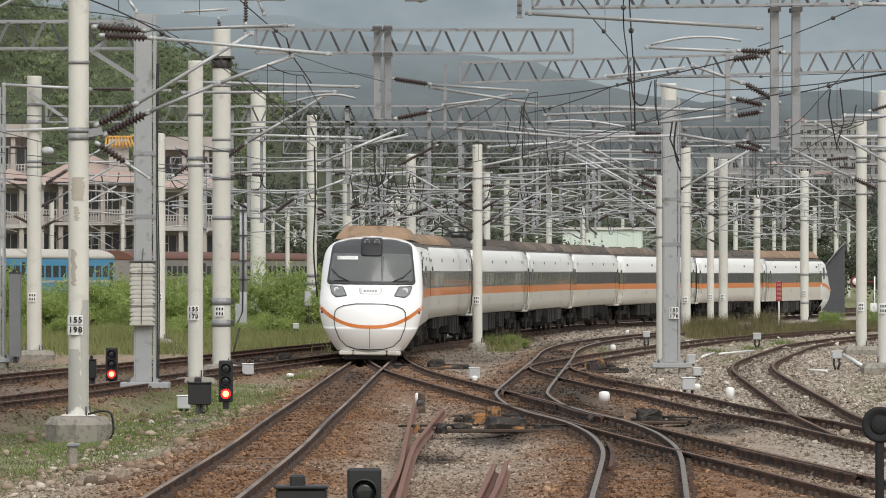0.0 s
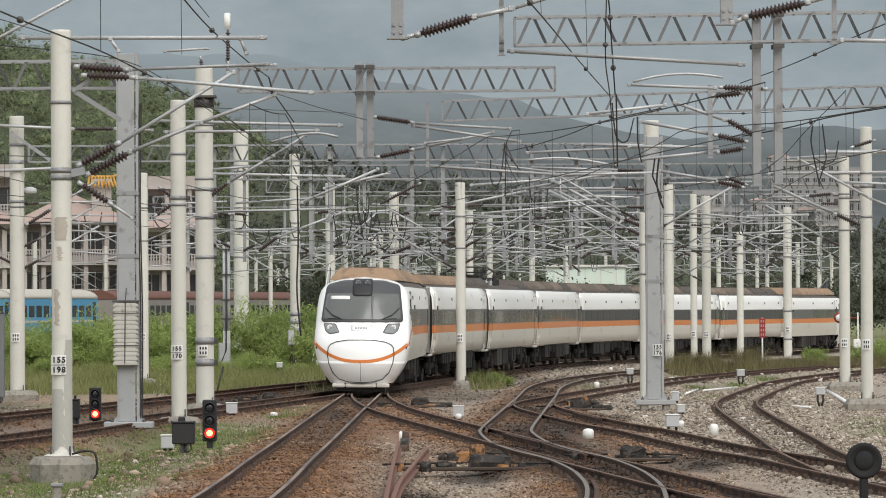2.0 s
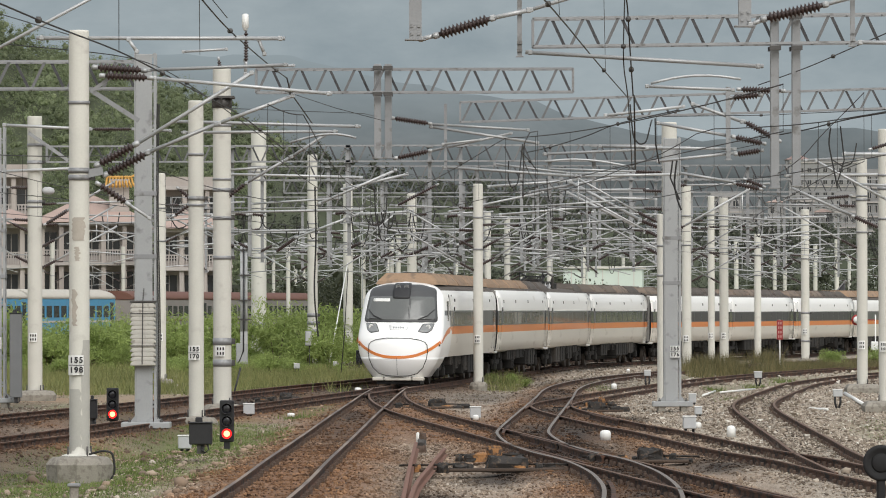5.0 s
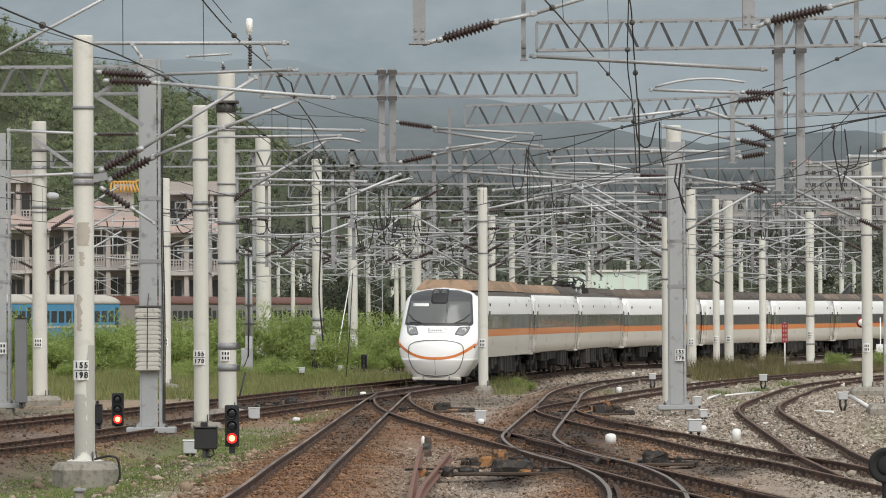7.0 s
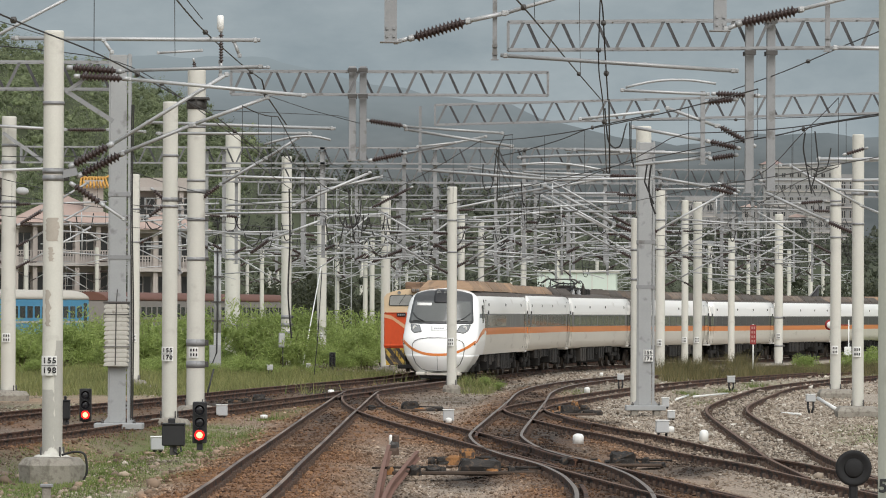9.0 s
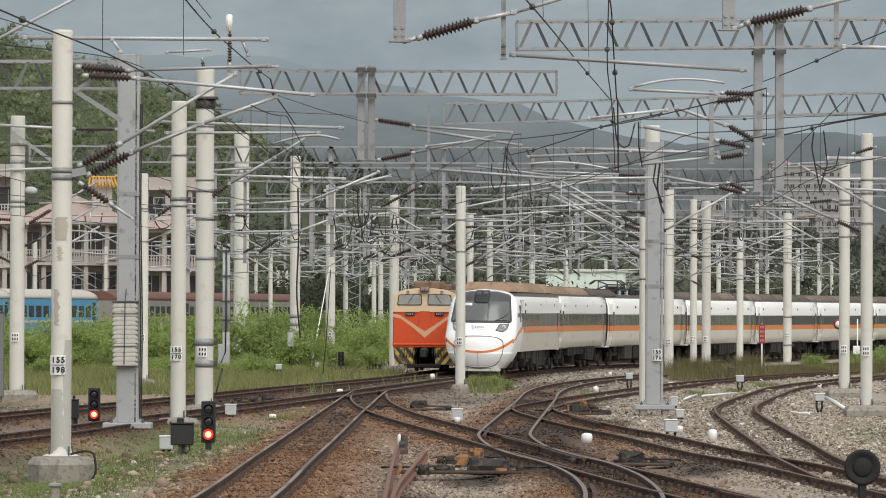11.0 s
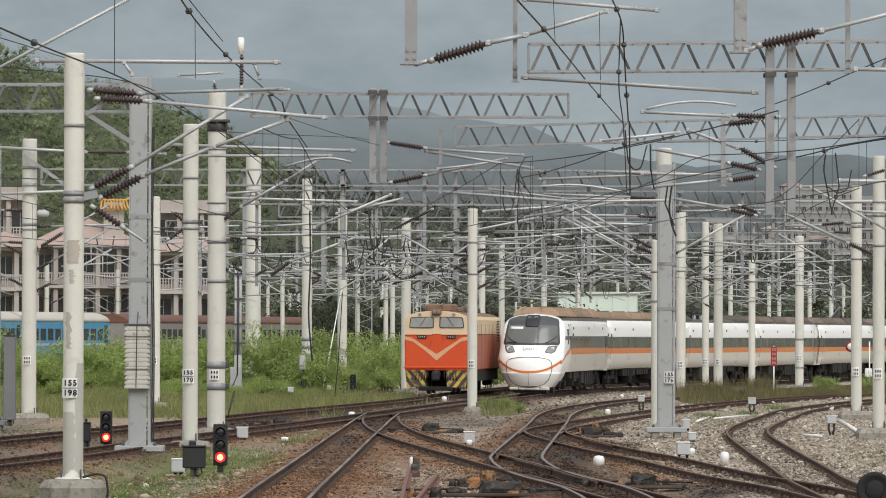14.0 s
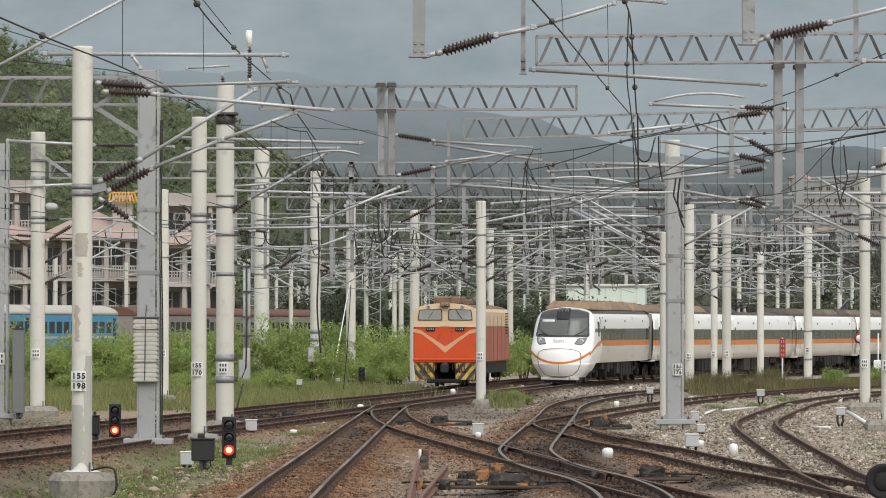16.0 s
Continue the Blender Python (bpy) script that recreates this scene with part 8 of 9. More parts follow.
def nose_point(u, z, proud=0.0):
    """A point of the rounded nose: u runs from -1 to 1 across it, z is the height."""
    front = float(np.interp(z, [0.3, 0.6, 0.95, 1.4, 1.7, 2.0, 2.25, 2.6, 3.0, 3.3, 3.46, 3.62], [0.32, 0.12, 0.0, 0.04, 0.16, 0.48, 0.72, 0.98, 1.28, 1.56, 1.85, 2.6]))
    curl = float(np.interp(z, [0.3, 1.0, 2.0, 3.0, 3.62], [0.8, 1.0, 1.15, 1.1, 0.9]))
    x = nose_width(z) * math.sin(u * math.pi / 2) ** 1 if abs(u) <= 1 else 0
    y = front + curl * (1 - math.sqrt(max(0.0, 1 - 0.985 * (x / nose_width(z)) ** 2))) if nose_width(z) > 0 else front
    return Vector((x, y - proud, z))


def on_nose(x, z, proud):
    w = nose_width(z)
    u = math.asin(max(-1, min(1, x / w))) * 2 / math.pi
    p, q = nose_point(u, z), nose_point(max(-1, u - 0.01), z)
    r, s = nose_point(min(1, u + 0.01), z), nose_point(u, z + 0.02)
    n = (r - q).cross(s - p).normalized()
    if n.y > 0:
        n.negate()
    return p + n * proud


def patch(outline, proud, rings=4):
    """A panel lying on the nose, filled from its outline (x, z) to its middle."""
    bm = bmesh.new()
    cx, cz = sum(p[0] for p in outline) / len(outline), sum(p[1] for p in outline) / len(outline)
    rows = []
    for k in range(rings):
        t = 1 - k / rings
        rows.append([bm.verts.new(on_nose(cx + (x - cx) * t, cz + (z - cz) * t, proud)) for x, z in outline])
    edge = [bm.verts.new(on_nose(x, z, -0.02)) for x, z in outline]
    rows.insert(0, edge)
    n = len(outline)
    for a, b in zip(rows, rows[1:]):
        for k in range(n):
            bm.faces.new((a[k], a[(k + 1) % n], b[(k + 1) % n], b[k])).smooth = True
    mid = bm.verts.new(on_nose(cx, cz, proud))
    for k in range(n):
        bm.faces.new((rows[-1][k], rows[-1][(k + 1) % n], mid)).smooth = True
    return bm


def rounded(pts, r=0.12, n=4):
    """The outline through the corners, with rounded corners and points along its edges."""
    out = []
    m = len(pts)
    for i in range(m):
        a, b, c = (Vector(pts[(i + j - 1) % m]) for j in range(3))
        p, q = b + (a - b).normalized() * r, b + (c - b).normalized() * r
        for k in range(n + 1):
            t = k / n
            out.append(tuple(p * (1 - t) ** 2 + b * 2 * t * (1 - t) + q * t * t))
        nxt = Vector(pts[(i + 2) % m]) - c
        e = c + (b - c).normalized() * r
        for k in range(1, 6):
            out.append(tuple(q.lerp(e, k / 6)))
    return out


def ribbon(line, half, proud, zig=None):
    """A painted band or seam along a line (x, z) on the nose."""
    bm = bmesh.new()
    vs = []
    for i, (x, z) in enumerate(line):
        a, b = Vector(line[max(0, i - 1)]), Vector(line[min(len(line) - 1, i + 1)])
        d = (b - a).normalized()
        nx, nz = -d.y * half, d.x * half
        vs.append((bm.verts.new(on_nose(x + nx, z + nz, proud)), bm.verts.new(on_nose(x - nx, z - nz, proud))))
    for a, b in zip(vs, vs[1:]):
        bm.faces.new((a[0], b[0], b[1], a[1])).smooth = True
    return bm


EMBLEM_GREY = mat("emblem_grey", (0.36, 0.37, 0.38), 0.5)


def nose_power_car(length, seed):
    """The rounded power car; its nose is at -y."""
    car = thing("power_car", Matrix(), "white streamlined power car with rounded nose and orange stripe", "power car", "train cars")
    h = length / 2 - 0.045
    off = Vector((0, -length / 2, 0))
    cols = [-1 + 2 * k / 32 for k in range(33)]

    def shell(zs, rear, colour):
        bm = bmesh.new()
        rows = []
        for z in zs:
            pts = [nose_point(u, z) + off for u in cols]
            w = min(nose_width(z), 9)
            wb = side_x(z) if z > 1.0 else w
            back = []
            for y in np.linspace(0.15, 1, 7):
                t = min(1, y * 3)
                yy = pts[0].y + (rear - pts[0].y) * y
                back.append((w + (wb - w) * t, yy, z))
            rows.append([bm.verts.new((-x, y, zz)) for x, y, zz in back[::-1]] + [bm.verts.new(p) for p in pts] + [bm.verts.new(p) for p in back])
        for a, b, za, zb in zip(rows, rows[1:], zs, zs[1:]):
            for k in range(len(a) - 1):
                f = bm.faces.new((a[k], a[k + 1], b[k + 1], b[k]))
                f.smooth = True
                f.material_index = colour(k, (za + zb) / 2, f.calc_center_median().y - off.y)
        bm.faces.new([v for v in rows[-1]])
        return bm

    def colour(k, z, y):
        if y < 3.3:
            return 0
        return {0: 1, 1: 2, 2: 3, 3: 4, 4: 5}[band_index(z)]
    zs = [1.0, 1.2, 1.42, 1.62, 1.79, 2.06, 2.25, 2.45, 2.62, 2.85, 3.05, 3.2, 3.32, 3.42, 3.5, 3.56, 3.6, 3.62]
    part("body", shell(zs, h, colour), [NOSE_WHITE, COACH_WHITE, COACH_CREAM, COACH_ORANGE, COACH_BAND, ROOF_DARK], car)
    part("nose_apron", shell([0.33, 0.45, 0.6, 0.8, 0.92, 1.0], -length / 2 + 2.9, lambda k, z, y: 0), [NOSE_WHITE], car)

    def put(name, bm, m, label="", smooth=False):
        bmesh.ops.translate(bm, verts=bm.verts[:], vec=off)
        return part(name, bm, m, car, label, smooth)
    put("windscreen_surround", patch(rounded([(-1.27, 2.20), (1.27, 2.20), (1.13, 3.36), (0.6, 3.50), (-0.6, 3.50), (-1.13, 3.36)], 0.13), 0.022, 14), mat("dark_grey_surround", (0.06, 0.062, 0.065), 0.5), "dark grey windscreen surround")
    put("windscreen", patch(rounded([(-1.20, 2.27), (1.20, 2.27), (1.11, 3.08), (-1.11, 3.08)], 0.1), 0.034, 14), SCREEN, "large grey reflecting windscreen")
    put("lamp_box", patch(rounded([(-0.30, 3.0), (0.30, 3.0), (0.30, 3.50), (-0.30, 3.50)], 0.08), 0.07, 4), BLACK, "black roof lamp box")
    for s in (-1, 1):
        bm = bmesh.new()
        p = on_nose(s * 0.14, 3.36, 0.07)
        lathe(bm, p + Vector((0, 0.04, 0)), p + Vector((0, -0.03, 0)), [(0, .09), (1, .09), (1, .07), (.6, .05), (.6, .01)], 14)
        put("roof_headlamp", bm, LAMP_GLASS)
        lamp = [(0.66, 1.88), (0.98, 1.83), (1.12, 1.93), (1.19, 2.18), (0.80, 2.16)]
        outline = rounded([(s * a, b) for a, b in (lamp if s > 0 else lamp[::-1])], 0.05)
        put("headlamp_rim", patch(outline, 0.008, 3), SEAM, "dark rim of a headlamp")
        mx, mz = s * 0.95, 2.02
        put("headlamp", patch([(mx + (a - mx) * 0.9, mz + (b - mz) * 0.9) for a, b in outline], 0.016, 3), LAMP_GLASS, "slanted clear headlamp")
        bm = bmesh.new()
        p = on_nose(s * 0.98, 2.04, 0.012)
        lathe(bm, p + Vector((0, 0.04, 0)), p + Vector((0, -0.02, 0)), [(0, .085), (1, .085), (1, .06), (.6, .03), (.6, .01)], 12)
        put("headlamp_reflector", bm, WHITE_PAINT, "pale reflector in a headlamp")
        bm = bmesh.new()
        tube(bm, [on_nose(s * 0.62, 2.28, 0.05), on_nose(s * 0.9, 2.40, 0.065), on_nose(s * 1.12, 2.62, 0.055)], 0.016, 5)
        tube(bm, [on_nose(s * 0.62, 2.28, 0.05), on_nose(s * 1.05, 2.30, 0.055)], 0.012, 5)
        put("wiper", bm, SEAM)
        bm = bmesh.new()
        p = on_nose(s * 1.38, 1.42, 0.0)
        lathe(bm, p + Vector((0, 0.05, 0)), p + Vector((0, -0.015, 0)), [(0, .04), (1, .04), (1, .01)], 10)
        put("tail_lamp", bm, BLACK)
    put("route_board", patch(rounded([(-0.98, 2.90), (-0.38, 2.90), (-0.38, 3.00), (-0.98, 3.00)], 0.02), 0.042, 3), WHITE_PAINT, "pale strip behind the glass")
    for x in (0.30, 0.34):
        bm = ribbon([(x - 0.01, 2.3), (x - 0.01, 3.0)], 0.008, 0.044)
        put("screen_bar", bm, SEAM)
    badge = rounded([(-0.30, 1.93), (0.30, 1.93), (0.34, 2.12), (-0.34, 2.12)], 0.05)
    put("emblem", patch(badge, 0.006, 2), mat("pale_grey_emblem", (0.55, 0.56, 0.56), 0.4), "pale grey emblem outline")
    put("emblem_field", patch([(x * 0.95, 2.025 + (z - 2.025) * 0.86) for x, z in badge], 0.010, 2), NOSE_WHITE, "white field of the emblem")
    for x, w, lo, hi in ((-0.16, 0.03, 1.99, 2.05), (-0.08, 0.03, 1.99, 2.05), (0.0, 0.03, 1.99, 2.05), (0.08, 0.03, 1.99, 2.05), (0.16, 0.03, 1.99, 2.05)):
        put("emblem_bar", patch([(x - w, lo), (x + w, lo), (x + w, hi), (x - w, hi)], 0.014, 1), EMBLEM_GREY, "grey bar of the emblem")
    # stripe that swings round the nose
    line = []
    for k in range(41):
        x = -1.42 + 2.84 * k / 40
        line.append((x, 1.005 + 0.525 * (abs(x) / 1.42) ** 2.5))
    put("nose_stripe", ribbon(line, 0.048, 0.007), COACH_ORANGE, "thin orange stripe round the nose")
    for s in (-1, 1):
        bm = bmesh.new()
        vs = []
        for k in range(13):
            t = k / 12
            y = 0.75 + 3.05 * t
            z = 1.52 + 0.415 * (1 - (1 - t) ** 1.8)
            hw = 0.05 + 0.065 * t
            row = []
            for zz in (z + hw, z - hw):
                p = nose_point(1, zz)
                w0 = nose_width(zz)
                tt = max(0, min(1, (y - p.y) / 3))
                if y < p.y:
                    uu = max(0.0, 1 - ((p.y - y) / 1.1)) ** 0.5
                    row.append(bm.verts.new((s * (w0 * math.sin(math.pi / 2 * min(1, 0.62 + 0.38 * uu)) + 0.008), y, zz)))
                else:
                    row.append(bm.verts.new((s * (w0 + (side_x(zz) - w0) * tt + 0.010), y, zz)))
            vs.append(row)
        for a, b in zip(vs, vs[1:]):
            bm.faces.new((a[0], b[0], b[1], a[1])).smooth = True
        put("flank_stripe", bm, COACH_ORANGE)
    ring = [(1.0, 1.42), (1.02, 1.2), (0.98, 0.95), (0.86, 0.66), (0.66, 0.46), (0.4, 0.38), (0.0, 0.36)]
    cover = [(0, 1.66), (0.4, 1.655), (0.75, 1.60), (0.93, 1.52)] + ring
    full = [(-x, z) for x, z in cover[::-1]] + cover[1:]
    fine = [tuple(Vector(a).lerp(Vector(b), k / 6)) for a, b in zip(full, full[1:]) for k in range(6)] + [full[-1]]
    put("coupler_cover_seam", ribbon(fine, 0.012, 0.016), SEAM, "dark seam of the coupler cover")
    put("centre_seam", ribbon([(0, 1.0 - 0.05 * k) for k in range(13)], 0.006, 0.014), SEAM)
    bm = bmesh.new()
    for xa, xb in ((-0.88, -0.49), (-0.47, 0.47), (0.49, 0.88)):
        box(bm, ((xa + xb) / 2, 0.6, 0.26), (xb - xa, 0.5, 0.13), bevel=0.03)
    put("snow_skirt", bm, COACH_CREAM)
    bm = bmesh.new()
    # black blocks stand in for the shade of the coupler opening
    box(bm, (0, 0.9, 0.2), (1.5, 0.5, 0.25))
    box(bm, (0, 1.9, 0.55), (1.8, 1.2, 0.5))
    put("coupler_recess", bm, BLACK)
    # flanks
    side_fittings(car, h, (-length / 2 + 4.3, h - 0.9), [(-length / 2 + 5.0 + k * 1.5, -length / 2 + 6.4 + k * 1.5) for k in range(5)], (-length / 2 + 5.6, 1.6, h - 2.6))
    for s in (-1, 1):
        bm = bmesh.new()
        flush(bm, s, -length / 2 + 2.9, -length / 2 + 3.35, 2.25, 2.95, 0.012)
        part("cab_side_window", bm, PANE, car)
    for y in (-h + 3.6, h - 3.2):
        bogie(car, y)
    underside(car, -h + 5.4, h - 5.0, seed)
    for k, y in enumerate((4.7, 8.5, 12.2, 15.9)):
        roof_unit(car, -length / 2 + y, 3.5 if k else 3.3, True, 1.1)
    roof_unit(car, h - 1.5, 2.6, True, 1.1)
    bm = bmesh.new()
    box(bm, (0, h + 0.022, 2.25), (2.72, 0.035, 2.3))
    part("gangway_bellows", bm, GANGWAY, car, "grey rubber gangway folds")
    return car


CARS = []


CAR = 20.45
POWER = CAR + 1.1


def make_train():
    front = nose_power_car(POWER, 3)
    first, second, dusty, third = coach(CAR, 24), coach(CAR, 11, "panto"), coach(CAR, 29, "dusty"), coach(CAR, 31, "dark")
    CARS.append((front, POWER / 2, POWER, False))
    for k in range(6):
        car = (first, second, dusty, third)[k] if k < 4 else copy_thing(third, Matrix())
        CARS.append((car, POWER + CAR * (k + 0.5), CAR, k >= 3))
    # the loading gauge: 2.3 per cent wider and taller than the drawn section
    for car in (front, first, second, dusty, third):
        for me in {o.data for o in car.children_recursive}:
            me.transform(Matrix.Diagonal((1.023, 1.0, 1.023, 1.0)))
    CARS.append((copy_thing(front, Matrix()), POWER * 1.5 + CAR * 6, POWER, True))


make_train()


def hazard(name, lean):
    m = bpy.data.materials.new(name)
    m.use_nodes = True
    n, l = m.node_tree.nodes, m.node_tree.links
    w = n.new("ShaderNodeTexWave")
    w.inputs["Scale"].default_value, w.inputs["Distortion"].default_value = 1.05, 0.6
    mp = n.new("ShaderNodeMapping")
    mp.inputs["Rotation"].default_value = (0, radians(lean), 0)
    l.new(n.new("ShaderNodeTexCoord").outputs["Object"], mp.inputs[0])
    l.new(mp.outputs[0], w.inputs[0])
    r = n.new("ShaderNodeMapRange")
    r.inputs[1].default_value, r.inputs[2].default_value = 0.45, 0.55
    l.new(w.outputs["Fac"], r.inputs[0])
    x = n.new("ShaderNodeMix")
    x.data_type = "RGBA"
    x.inputs[6].default_value, x.inputs[7].default_value = (0.022, 0.02, 0.018, 1), (0.46, 0.30, 0.04, 1)
    l.new(r.outputs[0], x.inputs[0])
    t = n.new("ShaderNodeTexNoise")
    t.inputs["Scale"].default_value, t.inputs["Detail"].default_value = 3.5, 6
    l.new(mp.outputs[0], t.inputs["Vector"])
    k = n.new("ShaderNodeMapRange")
    k.inputs[1].default_value, k.inputs[2].default_value = 0.45, 0.65
    l.new(t.outputs[0], k.inputs[0])
    y = n.new("ShaderNodeMix")
    y.data_type = "RGBA"
    y.inputs[7].default_value = (0.05, 0.035, 0.025, 1)
    l.new(k.outputs[0], y.inputs[0])
    l.new(x.outputs[2], y.inputs[6])
    l.new(y.outputs[2], n["Principled BSDF"].inputs["Base Color"])
    n["Principled BSDF"].inputs["Roughness"].default_value = 0.65
    return m


LOCO_ORANGE = mat("faded_orange_loco_paint", (0.60, 0.07, 0.012), 0.55, vary=0.14, scale=1.4, fine=12, coat=0.0, dirt_or_glint=(0.33, 0.055, 0.02), dirt_at=0.57, stretch=(1, 1, 0.4))
# Flank orange: weathered, with the side's shade mixed into the colour.
LOCO_SIDE = mat("weathered_shaded_orange_flank", (0.37, 0.088, 0.042), 0.6, vary=0.2, scale=1, dirt_or_glint=(0.30, 0.165, 0.115), dirt_at=0.52, stretch=(1, 2.5, 0.3))
LOCO_SCREEN = mat("pale_reflecting_cab_glass", (0.29, 0.295, 0.285), 0.18, vary=0.35, scale=2.2, coat=0.3, dirt_or_glint=(0.30, 0.30, 0.29), dirt_at=0.55)
LOCO_CREAM = mat("cream_loco_paint", (0.66, 0.50, 0.33), 0.5, vary=0.06, scale=1, dirt_or_glint=(0.45, 0.32, 0.2), dirt_at=0.62)
LOCO_CHEVRON = mat("faded_chevron_paint", (0.62, 0.36, 0.21), 0.55, vary=0.1, scale=2)
LOCO_ROOF = mat("brown_loco_roof", (0.20, 0.125, 0.08), 0.75, vary=0.2, scale=2, dirt_or_glint=(0.1, 0.07, 0.05), dirt_at=0.55)


def orange_locomotive():
    loco = thing("electric_locomotive", pose(-0.1, 211.6, 0, 0, 0, -5.8), "orange and cream electric locomotive standing on the siding", "locomotive")
    L, w = 16.0, 1.42
    arch = [(w, 3.30), (w * 0.93, 3.45), (w * 0.75, 3.56), (w * 0.5, 3.64), (w * 0.25, 3.68), (0, 3.69)]
    top = arch + [(-x, z) for x, z in arch[-2::-1]]

    def slab(z0, z1, mi_name, m, y0=0.0, y1=L, inset=0.0):
        bm = bmesh.new()
        box(bm, (0, (y0 + y1) / 2, (z0 + z1) / 2), (2 * (w - inset), y1 - y0, z1 - z0), bevel=0.05)
        return part(mi_name, bm, m, loco)
    bm = bmesh.new()
    low = [(-w, 2.66), (w, 2.66)]
    ring = low + top
    loft(bm, [[(x, y, z) for x, z in ring] for y in (0.06, L - 0.06)], smooth=False)
    loft(bm, [[(x * 0.985, y, 2.66 + (z - 2.66) * 0.985) for x, z in ring] for y in (0.0, 0.06)], smooth=False)
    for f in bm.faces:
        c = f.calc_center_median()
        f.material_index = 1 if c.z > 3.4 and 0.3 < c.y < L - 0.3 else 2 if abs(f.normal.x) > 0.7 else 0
    # the flanks take a cream darker than the front's
    part("upper_body", bm, [LOCO_CREAM, LOCO_ROOF, mat("darker_cream_flank", (0.47, 0.35, 0.26), 0.6, vary=0.1, scale=1, dirt_or_glint=(0.36, 0.25, 0.18), dirt_at=0.5, stretch=(1, 2, 0.3))], loco, "cream upper body")
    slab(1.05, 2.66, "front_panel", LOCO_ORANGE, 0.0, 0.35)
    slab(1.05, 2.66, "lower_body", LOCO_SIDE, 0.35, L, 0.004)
    for s in (-1, 1):
        bm = bmesh.new()
        pts = rounded([(s * 0.12, 2.93), (s * 1.22, 2.93), (s * 1.16, 3.40), (s * 0.14, 3.43)] if s > 0 else [(s * 1.22, 2.93), (s * 0.12, 2.93), (s * 0.14, 3.43), (s * 1.16, 3.40)], 0.08, 3)
        loft(bm, [[(x, 0.0, z) for x, z in pts], [(x, -0.03, z) for x, z in pts]], smooth=False)
        fr = part("windscreen_frame", bm, SEAM, loco)
        bm = bmesh.new()
        cx, cz = s * 0.66, 3.17
        loft(bm, [[(cx + (x - cx) * 0.93, -0.02, cz + (z - cz) * 0.88) for x, z in pts], [(cx + (x - cx) * 0.93, -0.036, cz + (z - cz) * 0.88) for x, z in pts]], smooth=False)
        part("windscreen", bm, LOCO_SCREEN, loco)
        bm = bmesh.new()
        bar(bm, (s * 0.45, -0.05, 3.44), (s * 0.75, -0.05, 3.0), 0.02)
        part("wiper", bm, SEAM, loco)
        bm = bmesh.new()
        box(bm, (s * 0.65, -0.03, 2.54), (0.40, 0.06, 0.16), bevel=0.02)
        nb = part("number_board", bm, BLACK, loco, "black number board")
        for k in range(4):
            bm = bmesh.new()
            box(bm, (s * 0.65 - 0.13 + 0.085 * k, -0.064, 2.54), (0.03, 0.006, 0.06))
            part("number_bar", bm, CABLE_BOX, nb)
        bm = bmesh.new()
        lathe(bm, (s * 0.75, 0.02, 3.51), (s * 0.75, -0.05, 3.51), [(0, .075), (1, .075), (1, .055), (.7, .04), (.7, .01)], 12)
        part("marker_lamp", bm, LAMP_GLASS, loco)
        # chevron
        bm = bmesh.new()
        a, b = [(s * 1.42, 2.56), (s * 1.1, 2.50), (s * 0.62, 2.18), (0.0, 1.78)], [(s * 1.42, 2.42), (s * 1.05, 2.33), (s * 0.56, 1.97), (0.0, 1.50)]
        for (p, q), (r, t) in zip(zip(a, a[1:]), zip(b, b[1:])):
            bm.faces.new([bm.verts.new((x, -0.005, z)) for x, z in (p, q, t, r)])
        part("chevron_stripe", bm, LOCO_CHEVRON, loco, "cream chevron stripe")
        bm = bmesh.new()
        bar(bm, (s * 1.36, -0.04, 2.65), (s * 0.2, -0.04, 2.65), 0.025)
        part("handrail", bm, LOCO_CREAM, loco)
        # hazard-striped side of the plough
        bm = bmesh.new()
        loft(bm, [[(s * 0.42, -0.12, 1.06), (s * 1.38, -0.12, 1.06), (s * 1.38, 0.2, 1.06), (s * 0.42, 0.2, 1.06)],
                  [(s * 0.5, -0.3, 0.32), (s * 1.30, -0.2, 0.32), (s * 1.30, 0.1, 0.32), (s * 0.5, 0.1, 0.32)]], smooth=False)
        part("hazard_plough", bm, hazard("yellow_black_hazard_paint", -38 * s), loco, "yellow and black striped plough")
        for k in range(5):
            bm = bmesh.new()
            tube(bm, [(s * (0.35 + 0.13 * k), -0.15, 1.0), (s * (0.36 + 0.13 * k), -0.28, 0.8), (s * (0.40 + 0.13 * k), -0.2, 0.62)], 0.022, 6)
            part("brake_hose", bm, BLACK, loco)
        # flanks: upright seams and a rear grille
        for k in range(7):
            bm = bmesh.new()
            box(bm, (s * (w + 0.004), 2.2 + k * 1.9, 2.1), (0.012, 0.05, 2.05))
            part("panel_seam", bm, LOCO_ROOF, loco)
        bm = bmesh.new()
        for j in range(8):
            box(bm, (s * (w + 0.012), L - 1.6, 2.35 + j * 0.13), (0.03, 1.1, 0.05))
        part("grille", bm, UNDER, loco)
    bm = bmesh.new()
    lathe(bm, (0, 0.0, 0.88), (0, -0.25, 0.88), [(0, .2), (1, .2), (1, .02)], 12)
    box(bm, (0, -0.25, 0.82), (0.34, 0.45, 0.42), bevel=0.06)
    part("coupler", bm, BLACK, loco)
    bm = bmesh.new()
    box(bm, (0, -0.28, 0.26), (1.5, 0.5, 0.18), bevel=0.03)
    part("rail_guard", bm, UNDER, loco)
    bm = bmesh.new()
    box(bm, (0, 0.02, 1.2), (2.86, 0.12, 0.1), bevel=0.02)
    part("buffer_beam", bm, LOCO_ORANGE, loco)
    bm = bmesh.new()
    box(bm, (0, -0.02, 3.62), (0.42, 0.35, 0.24), bevel=0.05)
    hl = part("headlamp_box", bm, LOCO_ROOF, loco)
    for s in (-1, 1):
        bm = bmesh.new()
